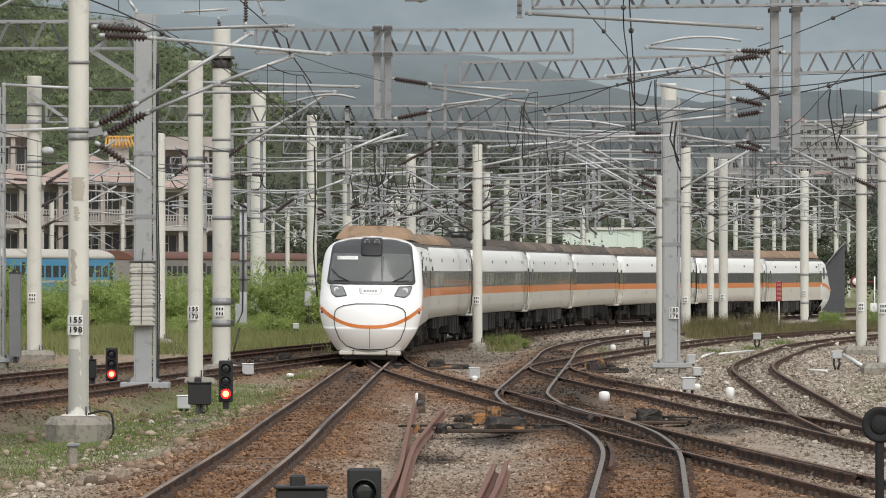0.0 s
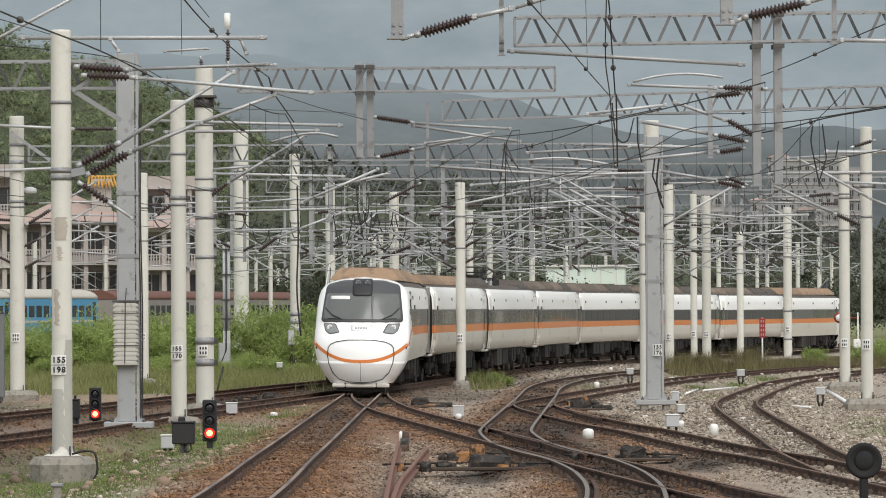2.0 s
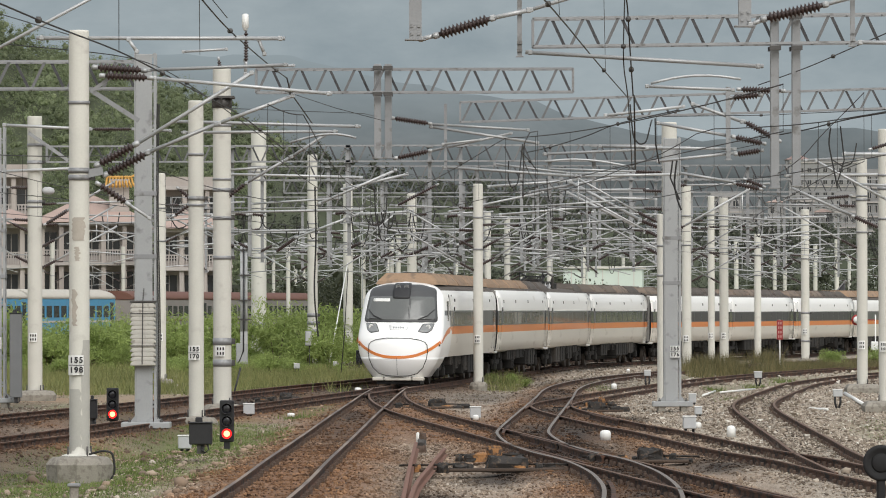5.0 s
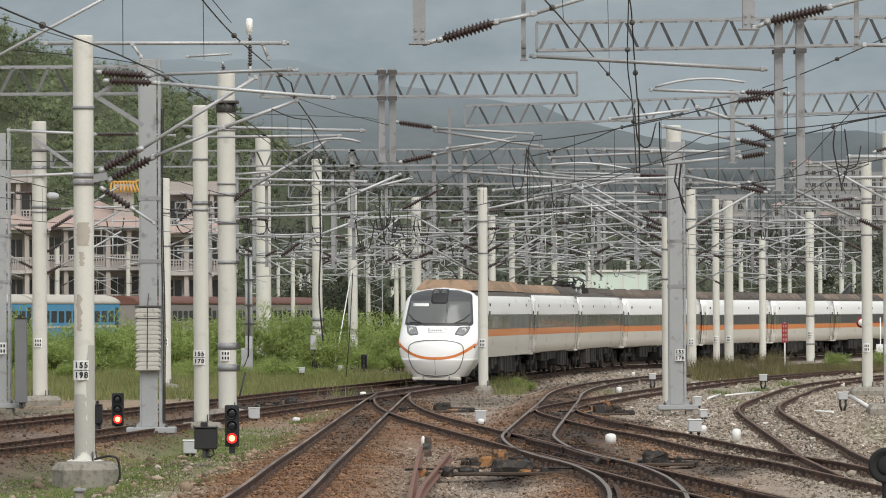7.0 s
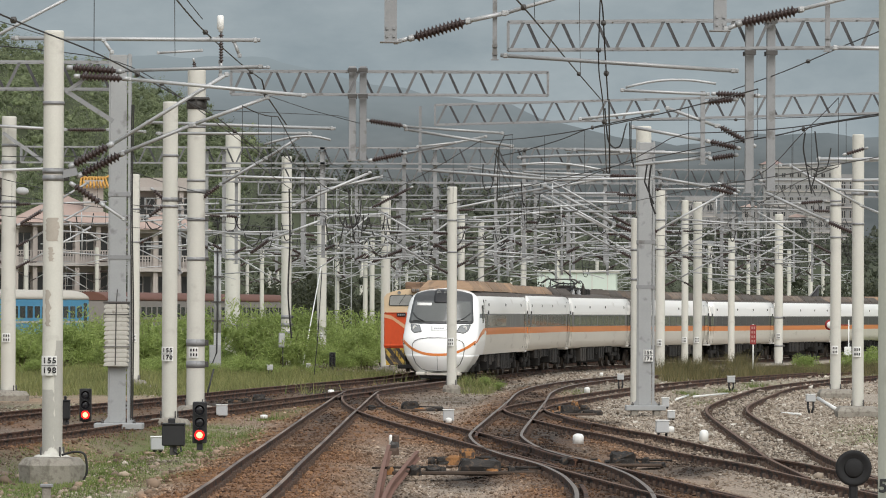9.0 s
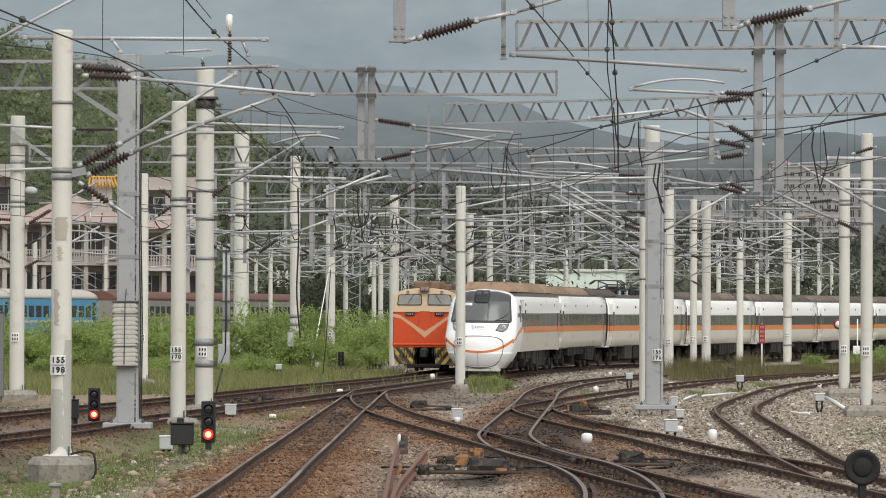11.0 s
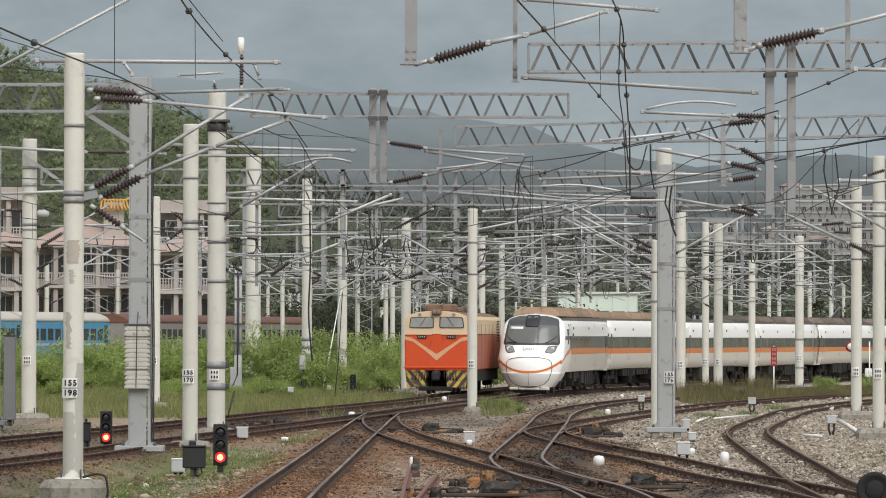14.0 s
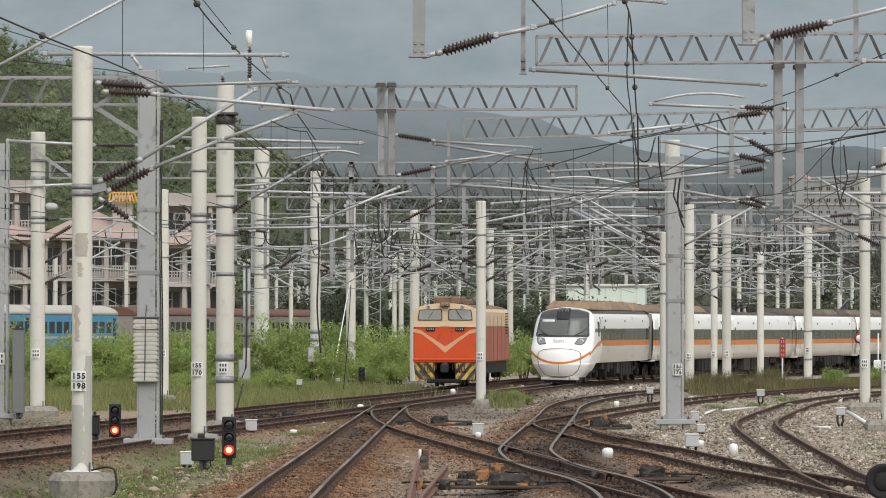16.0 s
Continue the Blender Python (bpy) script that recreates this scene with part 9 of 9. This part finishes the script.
        lathe(bm, (s * 0.09, -0.15, 3.62), (s * 0.09, -0.22, 3.62), [(0, .07), (1, .07), (.6, .03), (.6, .01)], 10)
        part("headlamp", bm, LAMP_GLASS, hl)
    bm = bmesh.new()
    box(bm, (0, 1.6, 3.82), (1.15, 1.6, 0.34), bevel=0.06)
    part("roof_box", bm, LOCO_ROOF, loco)
    for k in range(4):
        bm = bmesh.new()
        box(bm, (0, 4.0 + 2.6 * k, 3.74), (1.5, 1.9, 0.26), bevel=0.06)
        for j in (-1, 1):
            lathe(bm, (j * 0.5, 3.0 + 2.6 * k, 3.6), (j * 0.5, 3.0 + 2.6 * k, 4.0), [(0, .06), (.2, .11), (.35, .06), (.5, .11), (.65, .06), (.8, .11), (1, .05)], 8)
        part("roof_equipment", bm, ROOF_DARK if k % 2 else LOCO_ROOF, loco)
    bm = bmesh.new()
    for s in (-1, 1):
        bar(bm, (s * 0.5, 5.2, 3.95), (s * 0.3, 6.6, 4.45), 0.04)
        bar(bm, (s * 0.3, 6.6, 4.45), (s * 0.5, 5.4, 4.75), 0.035)
    tube(bm, [(-0.85, 5.4, 4.66), (-0.6, 5.4, 4.8), (0.6, 5.4, 4.8), (0.85, 5.4, 4.66)], 0.03, 6)
    part("pantograph", bm, STEEL_DARK, loco)
    bm = bmesh.new()
    for s in (-1, 1):
        box(bm, (s * 1.15, L / 2, 0.8), (0.4, L - 1.6, 0.5))
    part("side_sill", bm, UNDER, loco)
    for y in (3.2, L - 3.2):
        bogie(loco, y)
    return loco


orange_locomotive()


# ---- beyond the yard: buildings, carriages, hills and sky ----
PLASTER = mat("pinkish_plaster", (0.385, 0.345, 0.32), 0.85, vary=0.08, scale=0.5, fine=6, dirt_or_glint=(0.36, 0.32, 0.29), dirt_at=0.58)
PLASTER_PALE = mat("pale_plaster", (0.58, 0.56, 0.52), 0.85, vary=0.08, scale=0.5, fine=6, dirt_or_glint=(0.42, 0.40, 0.37), dirt_at=0.6)
PLASTER_GREY = mat("grey_weathered_plaster", (0.25, 0.25, 0.25), 0.9, vary=0.15, scale=0.6)
# Far plaster, with haze greyed into its colour.
PLASTER_FAR = mat("haze_tinted_plaster", (0.30, 0.295, 0.29), 0.9, vary=0.12, scale=0.4, fine=3)
TRIM_PINK = mat("weathered_pinkish_trim", (0.41, 0.38, 0.36), 0.85, vary=0.1, scale=0.5, fine=6, dirt_or_glint=(0.33, 0.3, 0.28), dirt_at=0.55)
ROOF_PINK = mat("pink_roof_tiles", (0.36, 0.27, 0.235), 0.8, vary=0.12, scale=1.0, fine=8)
ROOF_YELLOW = mat("ochre_temple_tiles", (0.50, 0.27, 0.06), 0.6, vary=0.25, scale=4)
# Far roof red, dulled in the colour to stand for haze.
RUST_FAR = mat("haze_tinted_red_roof", (0.24, 0.17, 0.155), 0.9, vary=0.1, scale=0.3)
DARK_WINDOW = mat("dark_window_glass", (0.04, 0.043, 0.045), 0.15, vary=0.2, scale=1)
MINT = mat("mint_painted_sheet", (0.60, 0.68, 0.62), 0.6, vary=0.06, scale=0.6, dirt_or_glint=(0.48, 0.52, 0.48), dirt_at=0.6)
BLUE_COACH = mat("sky_blue_coach_paint", (0.055, 0.25, 0.43), 0.5, vary=0.08, scale=0.8, dirt_or_glint=(0.07, 0.2, 0.32), dirt_at=0.6)
CREAM_ROOF = mat("cream_coach_roof", (0.45, 0.425, 0.375), 0.7, vary=0.08, scale=1)
RUST_ROOF = mat("red_brown_coach_roof", (0.13, 0.058, 0.042), 0.8, vary=0.2, scale=1)
GREY_COACH = mat("dull_grey_coach_paint", (0.22, 0.20, 0.19), 0.7, vary=0.12, scale=0.8)


HUT_GREY = mat("dark_grey_boards", (0.07, 0.072, 0.078), 0.8, vary=0.2, scale=2)


def wall_house(x, y, w, d, storeys, turn, bays, label, wall, floor_h=3.0, loggia=True, roof="hip", roof_mat=None, base=-0.3):
    """A house with floor slabs, piers, balustrades and set-back windows."""
    ob = thing("house", pose(x, y, base, 0, 0, turn), label, "house", "houses beyond the yard")
    H = storeys * floor_h
    set_back = 1.6 if loggia else 0.18
    bm = bmesh.new()
    box(bm, (0, set_back + (d - set_back) / 2, H / 2), (w, d - set_back, H))
    part("wall", bm, wall, ob)
    step = w / bays
    for s in range(storeys + 1):
        bm = bmesh.new()
        box(bm, (0, d / 2 - 0.1, s * floor_h + 0.02), (w + 0.5, d + 0.2, 0.28))
        part("floor_slab", bm, TRIM_PINK, ob)
    for k in range(bays + 1):
        bm = bmesh.new()
        box(bm, (-w / 2 + k * step, 0.2, H / 2), (0.36, 0.36, H - 0.3))
        part("pier", bm, wall, ob)
    for s in range(storeys):
        for k in range(bays):
            cx = -w / 2 + (k + 0.5) * step
            bm = bmesh.new()
            box(bm, (cx, set_back - 0.01, s * floor_h + 1.65), (step * (0.7 if loggia else 0.52), 0.10, 1.9 if loggia else 1.5))
            win = part("window", bm, DARK_WINDOW, ob)
            bm = bmesh.new()
            for e in (-1, 0, 1):
                box(bm, (cx + e * step * (0.35 if loggia else 0.26), set_back - 0.07, s * floor_h + 1.65), (0.07, 0.05, 1.95 if loggia else 1.55))
            box(bm, (cx, set_back - 0.07, s * floor_h + 0.88), (step * 0.58, 0.12, 0.08))
            part("window_frame", bm, TRIM_PINK, win)
            if loggia:
                bm = bmesh.new()
                box(bm, (cx, 0.12, s * floor_h + 1.12), (step - 0.36, 0.12, 0.1))
                for j in range(8):
                    box(bm, (cx - step * 0.42 + j * step * 0.12, 0.12, s * floor_h + 0.65), (0.09, 0.09, 0.9))
                tagged(part("balustrade", bm, TRIM_PINK, ob), kind="stuff")
    bm = bmesh.new()
    if roof == "hip":
        e, r = 0.7, min(w, d) * 0.30
        a = [(-w / 2 - e, -e, H + 0.16), (w / 2 + e, -e, H + 0.16), (w / 2 + e, d + e, H + 0.16), (-w / 2 - e, d + e, H + 0.16)]
        k = max(0.1, w / 2 - d / 2)
        b = [(-k, d / 2 - 0.1, H + r), (k, d / 2 - 0.1, H + r), (k, d / 2 + 0.1, H + r), (-k, d / 2 + 0.1, H + r)]
        loft(bm, [a, b], smooth=False)
        part("roof", bm, roof_mat or ROOF_PINK, ob)
    else:
        for sx, sy, ww, dd in ((0, 0, w, 0.2), (0, d, w, 0.2), (-w / 2, d / 2, 0.2, d), (w / 2, d / 2, 0.2, d)):
            box(bm, (sx, sy, H + 0.5), (ww, dd, 0.9))
        part("parapet", bm, wall, ob)
    return ob


wall_house(-28.7, 392, 8.6, 10, 3, 8, 5, "pinkish three-storey house with loggias and balustrades", PLASTER, 3.25, base=-0.1)
wall_house(-36.6, 396, 6.4, 8, 4, 8, 3, "tall pinkish house with a flat parapet roof", PLASTER, 3.5, True, "flat")
wall_house(-34.4, 382, 4.8, 7, 3, 8, 3, "three-storey house end with a pink tiled roof", PLASTER, 3.2)
wall_house(-20.6, 398, 5.6, 8, 4, 6, 3, "tall pinkish house with a stepped parapet roof", PLASTER, 3.25, True, "flat")
wall_house(-20.2, 386, 5.6, 6, 3, 6, 3, "pinkish three-storey house with a sloping tiled roof", PLASTER, 3.1)
# small ochre temple roof behind the houses
temple = thing("temple_roof", pose(-26.7, 394, 12.3, 0, 0, 8), "small ochre tiled temple roof above the houses", "roof")
for k in range(9):
    bm = bmesh.new()
    tube(bm, [(-1.6 + 0.4 * k, 0, 1.5), (-1.75 + 0.44 * k, -0.8, 0.85), (-1.95 + 0.49 * k, -1.5, 0.55)], 0.16, 6)
    part("tile_row", bm, ROOF_YELLOW, temple)
bm = bmesh.new()
box(bm, (0, 0.2, -0.9), (2.6, 1.6, 4.4))
part("temple_wall", bm, PLASTER, temple)
bm = bmesh.new()
tube(bm, [(-2.1, 0, 1.75), (-1.6, 0, 1.55), (1.6, 0, 1.55), (2.1, 0, 1.75)], 0.14, 6)
part("ridge", bm, ROOF_YELLOW, temple)
temple.scale = (0.62, 0.62, 0.8)

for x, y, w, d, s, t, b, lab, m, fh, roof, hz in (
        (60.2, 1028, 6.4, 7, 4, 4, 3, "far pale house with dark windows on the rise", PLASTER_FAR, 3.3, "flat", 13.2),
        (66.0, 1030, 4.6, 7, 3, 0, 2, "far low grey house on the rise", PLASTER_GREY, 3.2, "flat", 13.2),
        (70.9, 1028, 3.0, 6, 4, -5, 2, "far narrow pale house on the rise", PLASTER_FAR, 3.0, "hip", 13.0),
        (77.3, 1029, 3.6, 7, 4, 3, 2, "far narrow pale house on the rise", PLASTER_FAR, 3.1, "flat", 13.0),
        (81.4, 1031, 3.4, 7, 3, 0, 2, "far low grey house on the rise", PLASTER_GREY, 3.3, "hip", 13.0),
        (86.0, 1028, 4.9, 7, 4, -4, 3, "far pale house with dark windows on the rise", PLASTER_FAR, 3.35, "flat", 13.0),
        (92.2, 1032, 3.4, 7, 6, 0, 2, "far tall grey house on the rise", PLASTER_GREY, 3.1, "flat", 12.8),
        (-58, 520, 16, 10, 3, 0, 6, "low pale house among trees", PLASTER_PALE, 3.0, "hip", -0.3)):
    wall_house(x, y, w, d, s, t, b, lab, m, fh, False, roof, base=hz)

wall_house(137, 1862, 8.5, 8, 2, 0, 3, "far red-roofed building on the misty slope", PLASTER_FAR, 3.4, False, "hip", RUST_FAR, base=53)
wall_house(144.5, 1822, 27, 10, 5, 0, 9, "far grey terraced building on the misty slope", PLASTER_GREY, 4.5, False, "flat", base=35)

hut = thing("trackside_hut", pose(26.15, 322, -0.3, 0, 0, -8), "small dark grey lean-to hut beside the line", "hut")
bm = bmesh.new()
loft(bm, [[(-0.75, yy, 0), (0.6, yy, 0), (0.6, yy, 4.6), (-0.75, yy, 3.0)] for yy in (0, 2.0)], smooth=False)
part("wall", bm, HUT_GREY, hut)
bm = bmesh.new()
loft(bm, [[(-0.9, yy, 2.85), (0.7, yy, 4.74), (0.7, yy, 4.84), (-0.9, yy, 2.95)] for yy in (-0.2, 2.2)], smooth=False)
part("roof", bm, STEEL, hut)
shed = thing("mint_shed", pose(15.2, 462, -0.6, 0, 0, -4), "pale mint flat-roofed shed behind the train", "shed")
bm = bmesh.new()
box(bm, (0, 2.5, 3.53), (7.6, 5, 7.06), bevel=0.05)
part("wall", bm, MINT, shed)
bm = bmesh.new()
box(bm, (0, 2.5, 7.16), (8.0, 5.4, 0.25), bevel=0.03)
part("roof", bm, PLASTER_PALE, shed)
for k in range(5):
    bm = bmesh.new()
    box(bm, (-3.0 + 1.5 * k, -0.02, 6.15), (0.08, 0.06, 1.7))
    part("wall_batten", bm, PLASTER_PALE, shed)


def old_coach(x, y, turn, paint, roof, label, length=20.0, stripe=None):
    ob = thing("parked_coach", pose(x, y, 0, 0, 0, turn), label, "coach", "parked coaches")
    bm = bmesh.new()
    box(bm, (0, 0, 2.25), (2.8, length - 0.6, 2.3), bevel=0.06)
    part("body", bm, paint, ob)
    bm = bmesh.new()
    n = 10
    prof = [(1.42 * math.cos(math.pi * k / n), 3.38 + 0.62 * math.sin(math.pi * k / n)) for k in range(n + 1)]
    loft(bm, [[(a, yy, b) for a, b in prof] for yy in (-length / 2 + 0.25, -length / 2 + 0.7, length / 2 - 0.7, length / 2 - 0.25)])
    part("roof", bm, roof, ob)
    for s in (-1, 1):
        for k in range(10):
            bm = bmesh.new()
            box(bm, (s * 1.41, -length / 2 + 2.6 + k * (length - 5.2) / 9, 2.55), (0.03, 1.15, 0.75), bevel=0.01)
            part("window", bm, DARK_WINDOW, ob)
        for yy in (-length / 2 + 1.2, length / 2 - 1.2):
            bm = bmesh.new()
            box(bm, (s * 1.41, yy, 2.2), (0.03, 0.75, 1.9), bevel=0.01)
            part("door", bm, DARK_WINDOW, ob)
        bm = bmesh.new()
        box(bm, (s * 1.412, 0, 1.9), (0.02, length - 0.8, 0.14))
        part("waist_stripe", bm, stripe or roof, ob)
    for yy in (-length / 2 + 3.2, length / 2 - 3.2):
        bogie(ob, yy)
    bm = bmesh.new()
    box(bm, (0, 0, 0.95), (2.2, length - 7, 0.5))
    part("underframe", bm, UNDER, ob)
    return ob


for k in range(3):
    old_coach(-25.5 - 4.15 * k, 313.4 - 19.7 * k, -12, BLUE_COACH, CREAM_ROOF, "sky-blue coach with a cream roof parked in the yard", stripe=CREAM_ROOF)
for k in range(3):
    old_coach(-21.6 + 3.9 * k, 350 + 19.6 * k, -11, GREY_COACH, RUST_ROOF, "dull grey coach with a red-brown roof parked in the yard")


# hillsides with woods
def ridge(x, table):
    return np.interp(x, [p[0] for p in table], [p[1] for p in table])


def hillside(name, label, y0, y1, table, steps=36, x0=-160, x1=190, material=None):
    xs, ts = np.arange(x0, x1, 2.5), np.linspace(0, 1, steps)
    x, t = np.meshgrid(xs, ts)
    y = y0 + (y1 - y0) * t
    z = -0.4 + (ridge(x, table) + 0.4) * np.sin(t * math.pi / 2) ** 1.15 * (1 + 0.08 * lumps(x, y, 22.0, 5.0)) + 1.6 * lumps(x, y, 9.0, 1.0) * t
    w, h = len(xs), len(ts)
    i = np.arange(w * h).reshape(h, w)
    f = np.stack([i[:-1, :-1], i[:-1, 1:], i[1:, 1:], i[1:, :-1]], -1).reshape(-1, 4)
    me = bpy.data.meshes.new(name)
    me.from_pydata(np.stack([x.ravel(), y.ravel(), z.ravel()], 1).tolist(), [], f.tolist())
    me.materials.append(material)
    for p in me.polygons:
        p.use_smooth = True
    tagged(new(name, me), label, "hill", kind="structure")
    return lambda px, pt: -0.4 + (ridge(px, table) + 0.4) * np.sin(pt * math.pi / 2) ** 1.15


HILL_SOIL = mat("woodland_floor", (0.045, 0.055, 0.025), 0.95, vary=0.3, scale=0.2, fine=2)
NEAR_RIDGE = [(-260, 72), (-146, 68), (-110, 63.5), (-99, 61.5), (-94, 59.5), (-90, 57), (-86, 54), (-78, 52), (-70, 50), (-64, 48.3), (-57.7, 45.8), (-45.7, 40.2), (-39.4, 36), (-27, 31.5), (-10, 27), (14, 23.5), (38, 19), (63, 15.5), (97, 14), (194, 14), (308, 15)]
rise = hillside("wooded_hill", "dark green wooded hillside behind the yard", 761, 1037, NEAR_RIDGE, x0=-260, x1=308, material=HILL_SOIL)


def woods(n, y0, y1, rise, seed, leaves, size, material, label, x0=-110, x1=110):
    rng = np.random.default_rng(seed)
    out, face, core = [], [], []
    for _ in range(n):
        x, t = rng.uniform(x0, x1), rng.uniform(0, 1) ** 0.8
        big = rng.uniform(2.2, 4.2)
        lobes = 16
        c = rng.normal(size=(lobes, 3)) * (big * 0.5, big * 0.5, big * 0.34) + (0, 0, big * 0.85)
        r = rng.uniform(0.12, 0.3, lobes) * big
        k = rng.integers(0, lobes, leaves)
        d = rng.normal(size=(leaves, 3)) + (0, -0.7, 0.35)
        d /= np.linalg.norm(d, axis=1)[:, None]
        out.append(c[k] + d * (r[k] * rng.uniform(0.55, 1.75, leaves))[:, None] + (x, y0 + (y1 - y0) * t, float(rise(x, t)) + 0.4))
        face.append(d)
        # the dense inside of each bough
        core.append(c[::2, None] + ICO[None] * (r[::2, None, None] * rng.uniform(0.3, 0.85, (lobes // 2, 12, 1))) + (x, y0 + (y1 - y0) * t, float(rise(x, t)) + 0.4))
    p, d = np.vstack(out), np.vstack(face)
    # leaf sprays lie along the outer skin of each bough
    nrm = d + 0.6 * rng.normal(size=d.shape)
    nrm /= np.linalg.norm(nrm, axis=1)[:, None]
    a = np.cross(nrm, rng.normal(size=d.shape))
    a /= np.linalg.norm(a, axis=1)[:, None]
    b = np.cross(nrm, a)
    s = size * rng.uniform(0.6, 1.4, (len(p), 1))
    me = bpy.data.meshes.new("woodland")
    leaf = np.stack([p - a * s, p + b * s * 0.7, p + a * s, p - b * s * 0.7], 1).reshape(-1, 3)
    inner = np.vstack(core).reshape(-1, 12, 3)
    tri = (ICO_FACES[None] + 12 * np.arange(len(inner))[:, None, None] + len(leaf)).reshape(-1, 3)
    me.from_pydata(np.vstack([leaf, inner.reshape(-1, 3)]).tolist(), [], np.arange(4 * len(p)).reshape(-1, 4).tolist() + tri.tolist())
    me.materials.append(material)
    return tagged(new("woodland", me), label, "trees", kind="stuff")


woods(640, 759, 1037, rise, 21, 420, 0.125, WOOD_LEAF, "dense dark green trees on the hillside", -112, -34)
woods(400, 759, 1037, rise, 23, 170, 0.2, WOOD_FAR, "haze-tinted grey-green trees on the hillside", -44, 112)
flat = lambda x, t: -0.3
woods(84, 420, 466, flat, 22, 800, 0.125, YARD_LEAF, "trees at the far edge of the yard", -60, 12)
woods(40, 420, 466, flat, 27, 800, 0.125, YARD_LEAF, "trees at the far edge of the yard", 26, 72)


def haze_material(name, low, high, strength=1.0, scale=0.004, haze_fade=None):
    """An emissive backdrop: mist is painted into its colour, which can fade upwards to cloud grey."""
    m = bpy.data.materials.new(name)
    m.use_nodes = True
    n, l = m.node_tree.nodes, m.node_tree.links
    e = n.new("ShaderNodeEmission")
    t = n.new("ShaderNodeTexNoise")
    t.inputs["Scale"].default_value, t.inputs["Detail"].default_value = scale, 7
    t.inputs["Roughness"].default_value = 0.6
    mp = n.new("ShaderNodeMapping")
    mp.inputs["Scale"].default_value = (1, 1, 2.2)
    l.new(n.new("ShaderNodeTexCoord").outputs["Object"], mp.inputs[0])
    l.new(mp.outputs[0], t.inputs["Vector"])
    r = n.new("ShaderNodeMapRange")
    r.inputs[1].default_value, r.inputs[2].default_value = 0.3, 0.7
    l.new(t.outputs[0], r.inputs[0])
    x = n.new("ShaderNodeMix")
    x.data_type = "RGBA"
    x.inputs[6].default_value, x.inputs[7].default_value = (*low, 1), (*high, 1)
    l.new(r.outputs[0], x.inputs[0])
    out = x.outputs[2]
    # painted haze: the colour mixes into cloud grey with height
    if haze_fade:
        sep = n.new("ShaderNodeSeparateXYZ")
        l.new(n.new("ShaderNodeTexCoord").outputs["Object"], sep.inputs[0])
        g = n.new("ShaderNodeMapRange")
        g.inputs[1].default_value, g.inputs[2].default_value, g.inputs[4].default_value = *haze_fade, 0.97
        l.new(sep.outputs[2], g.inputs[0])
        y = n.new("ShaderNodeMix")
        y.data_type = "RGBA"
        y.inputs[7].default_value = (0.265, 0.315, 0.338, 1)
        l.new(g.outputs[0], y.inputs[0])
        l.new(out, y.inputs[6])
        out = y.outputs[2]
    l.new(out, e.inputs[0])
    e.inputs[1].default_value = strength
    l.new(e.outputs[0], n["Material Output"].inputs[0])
    return m


def mountain(name, label, y, table, material, x0, x1, seed):
    xs = np.arange(x0, x1, 6.0)
    top = ridge(xs, table) + 5 * lumps(xs, xs * 0 + seed, 60.0, seed) + 2.5 * lumps(xs, xs * 0, 14.0, seed + 4)
    v, f = [], []
    for k, (x, z) in enumerate(zip(xs, top)):
        v += [(x, y - 120, -1.0), (x, y - 60, z * 0.6), (x, y, z), (x, y + 80, z * 0.7)]
        if k:
            f += [(4 * k - 4 + j, 4 * k + j, 4 * k + j + 1, 4 * k - 3 + j) for j in range(3)]
    me = bpy.data.meshes.new(name)
    me.from_pydata([tuple(map(float, p)) for p in v], [], f)
    me.materials.append(material)
    for p in me.polygons:
        p.use_smooth = True
    return tagged(new(name, me), label, "mountain", kind="structure")


# the mountain glows with mist put into its colour
mountain("backdrop_mountain", "grey-green mountain with mist painted into its colour", 1900, [(-600, 95), (-260, 98), (-140, 100), (-110, 104), (-79, 104), (-55, 101), (-30, 95), (0, 89), (26, 84), (60, 76), (105, 70), (175, 72), (600, 95)],
         haze_material("painted_mist_mountain", (0.085, 0.098, 0.1), (0.162, 0.177, 0.18), 1.0, 0.03, (54, 106)), -600, 600, 3.0)
sheet = bpy.data.meshes.new("backdrop_sky")
sheet.from_pydata([(-2600, 4000, -20), (2600, 4000, -20), (2600, 4000, 1500), (-2600, 4000, 1500)], [], [(0, 1, 2, 3)])
sheet.materials.append(haze_material("overcast_cloud", (0.20, 0.25, 0.28), (0.37, 0.42, 0.44), 1.0, 0.0035))
tagged(new("backdrop_sky", sheet), "overcast blue-grey clouded sky", "sky", kind="structure")


def motions():
    for car, centre, length, turned in CARS:
        turn = Matrix.Rotation(math.pi if turned else 0.0, 4, "Z")
        walk(car, [(t * 0.5, car_pose(nose_arc(t * 0.5) + centre, length) @ turn) for t in range(33)])


motions()
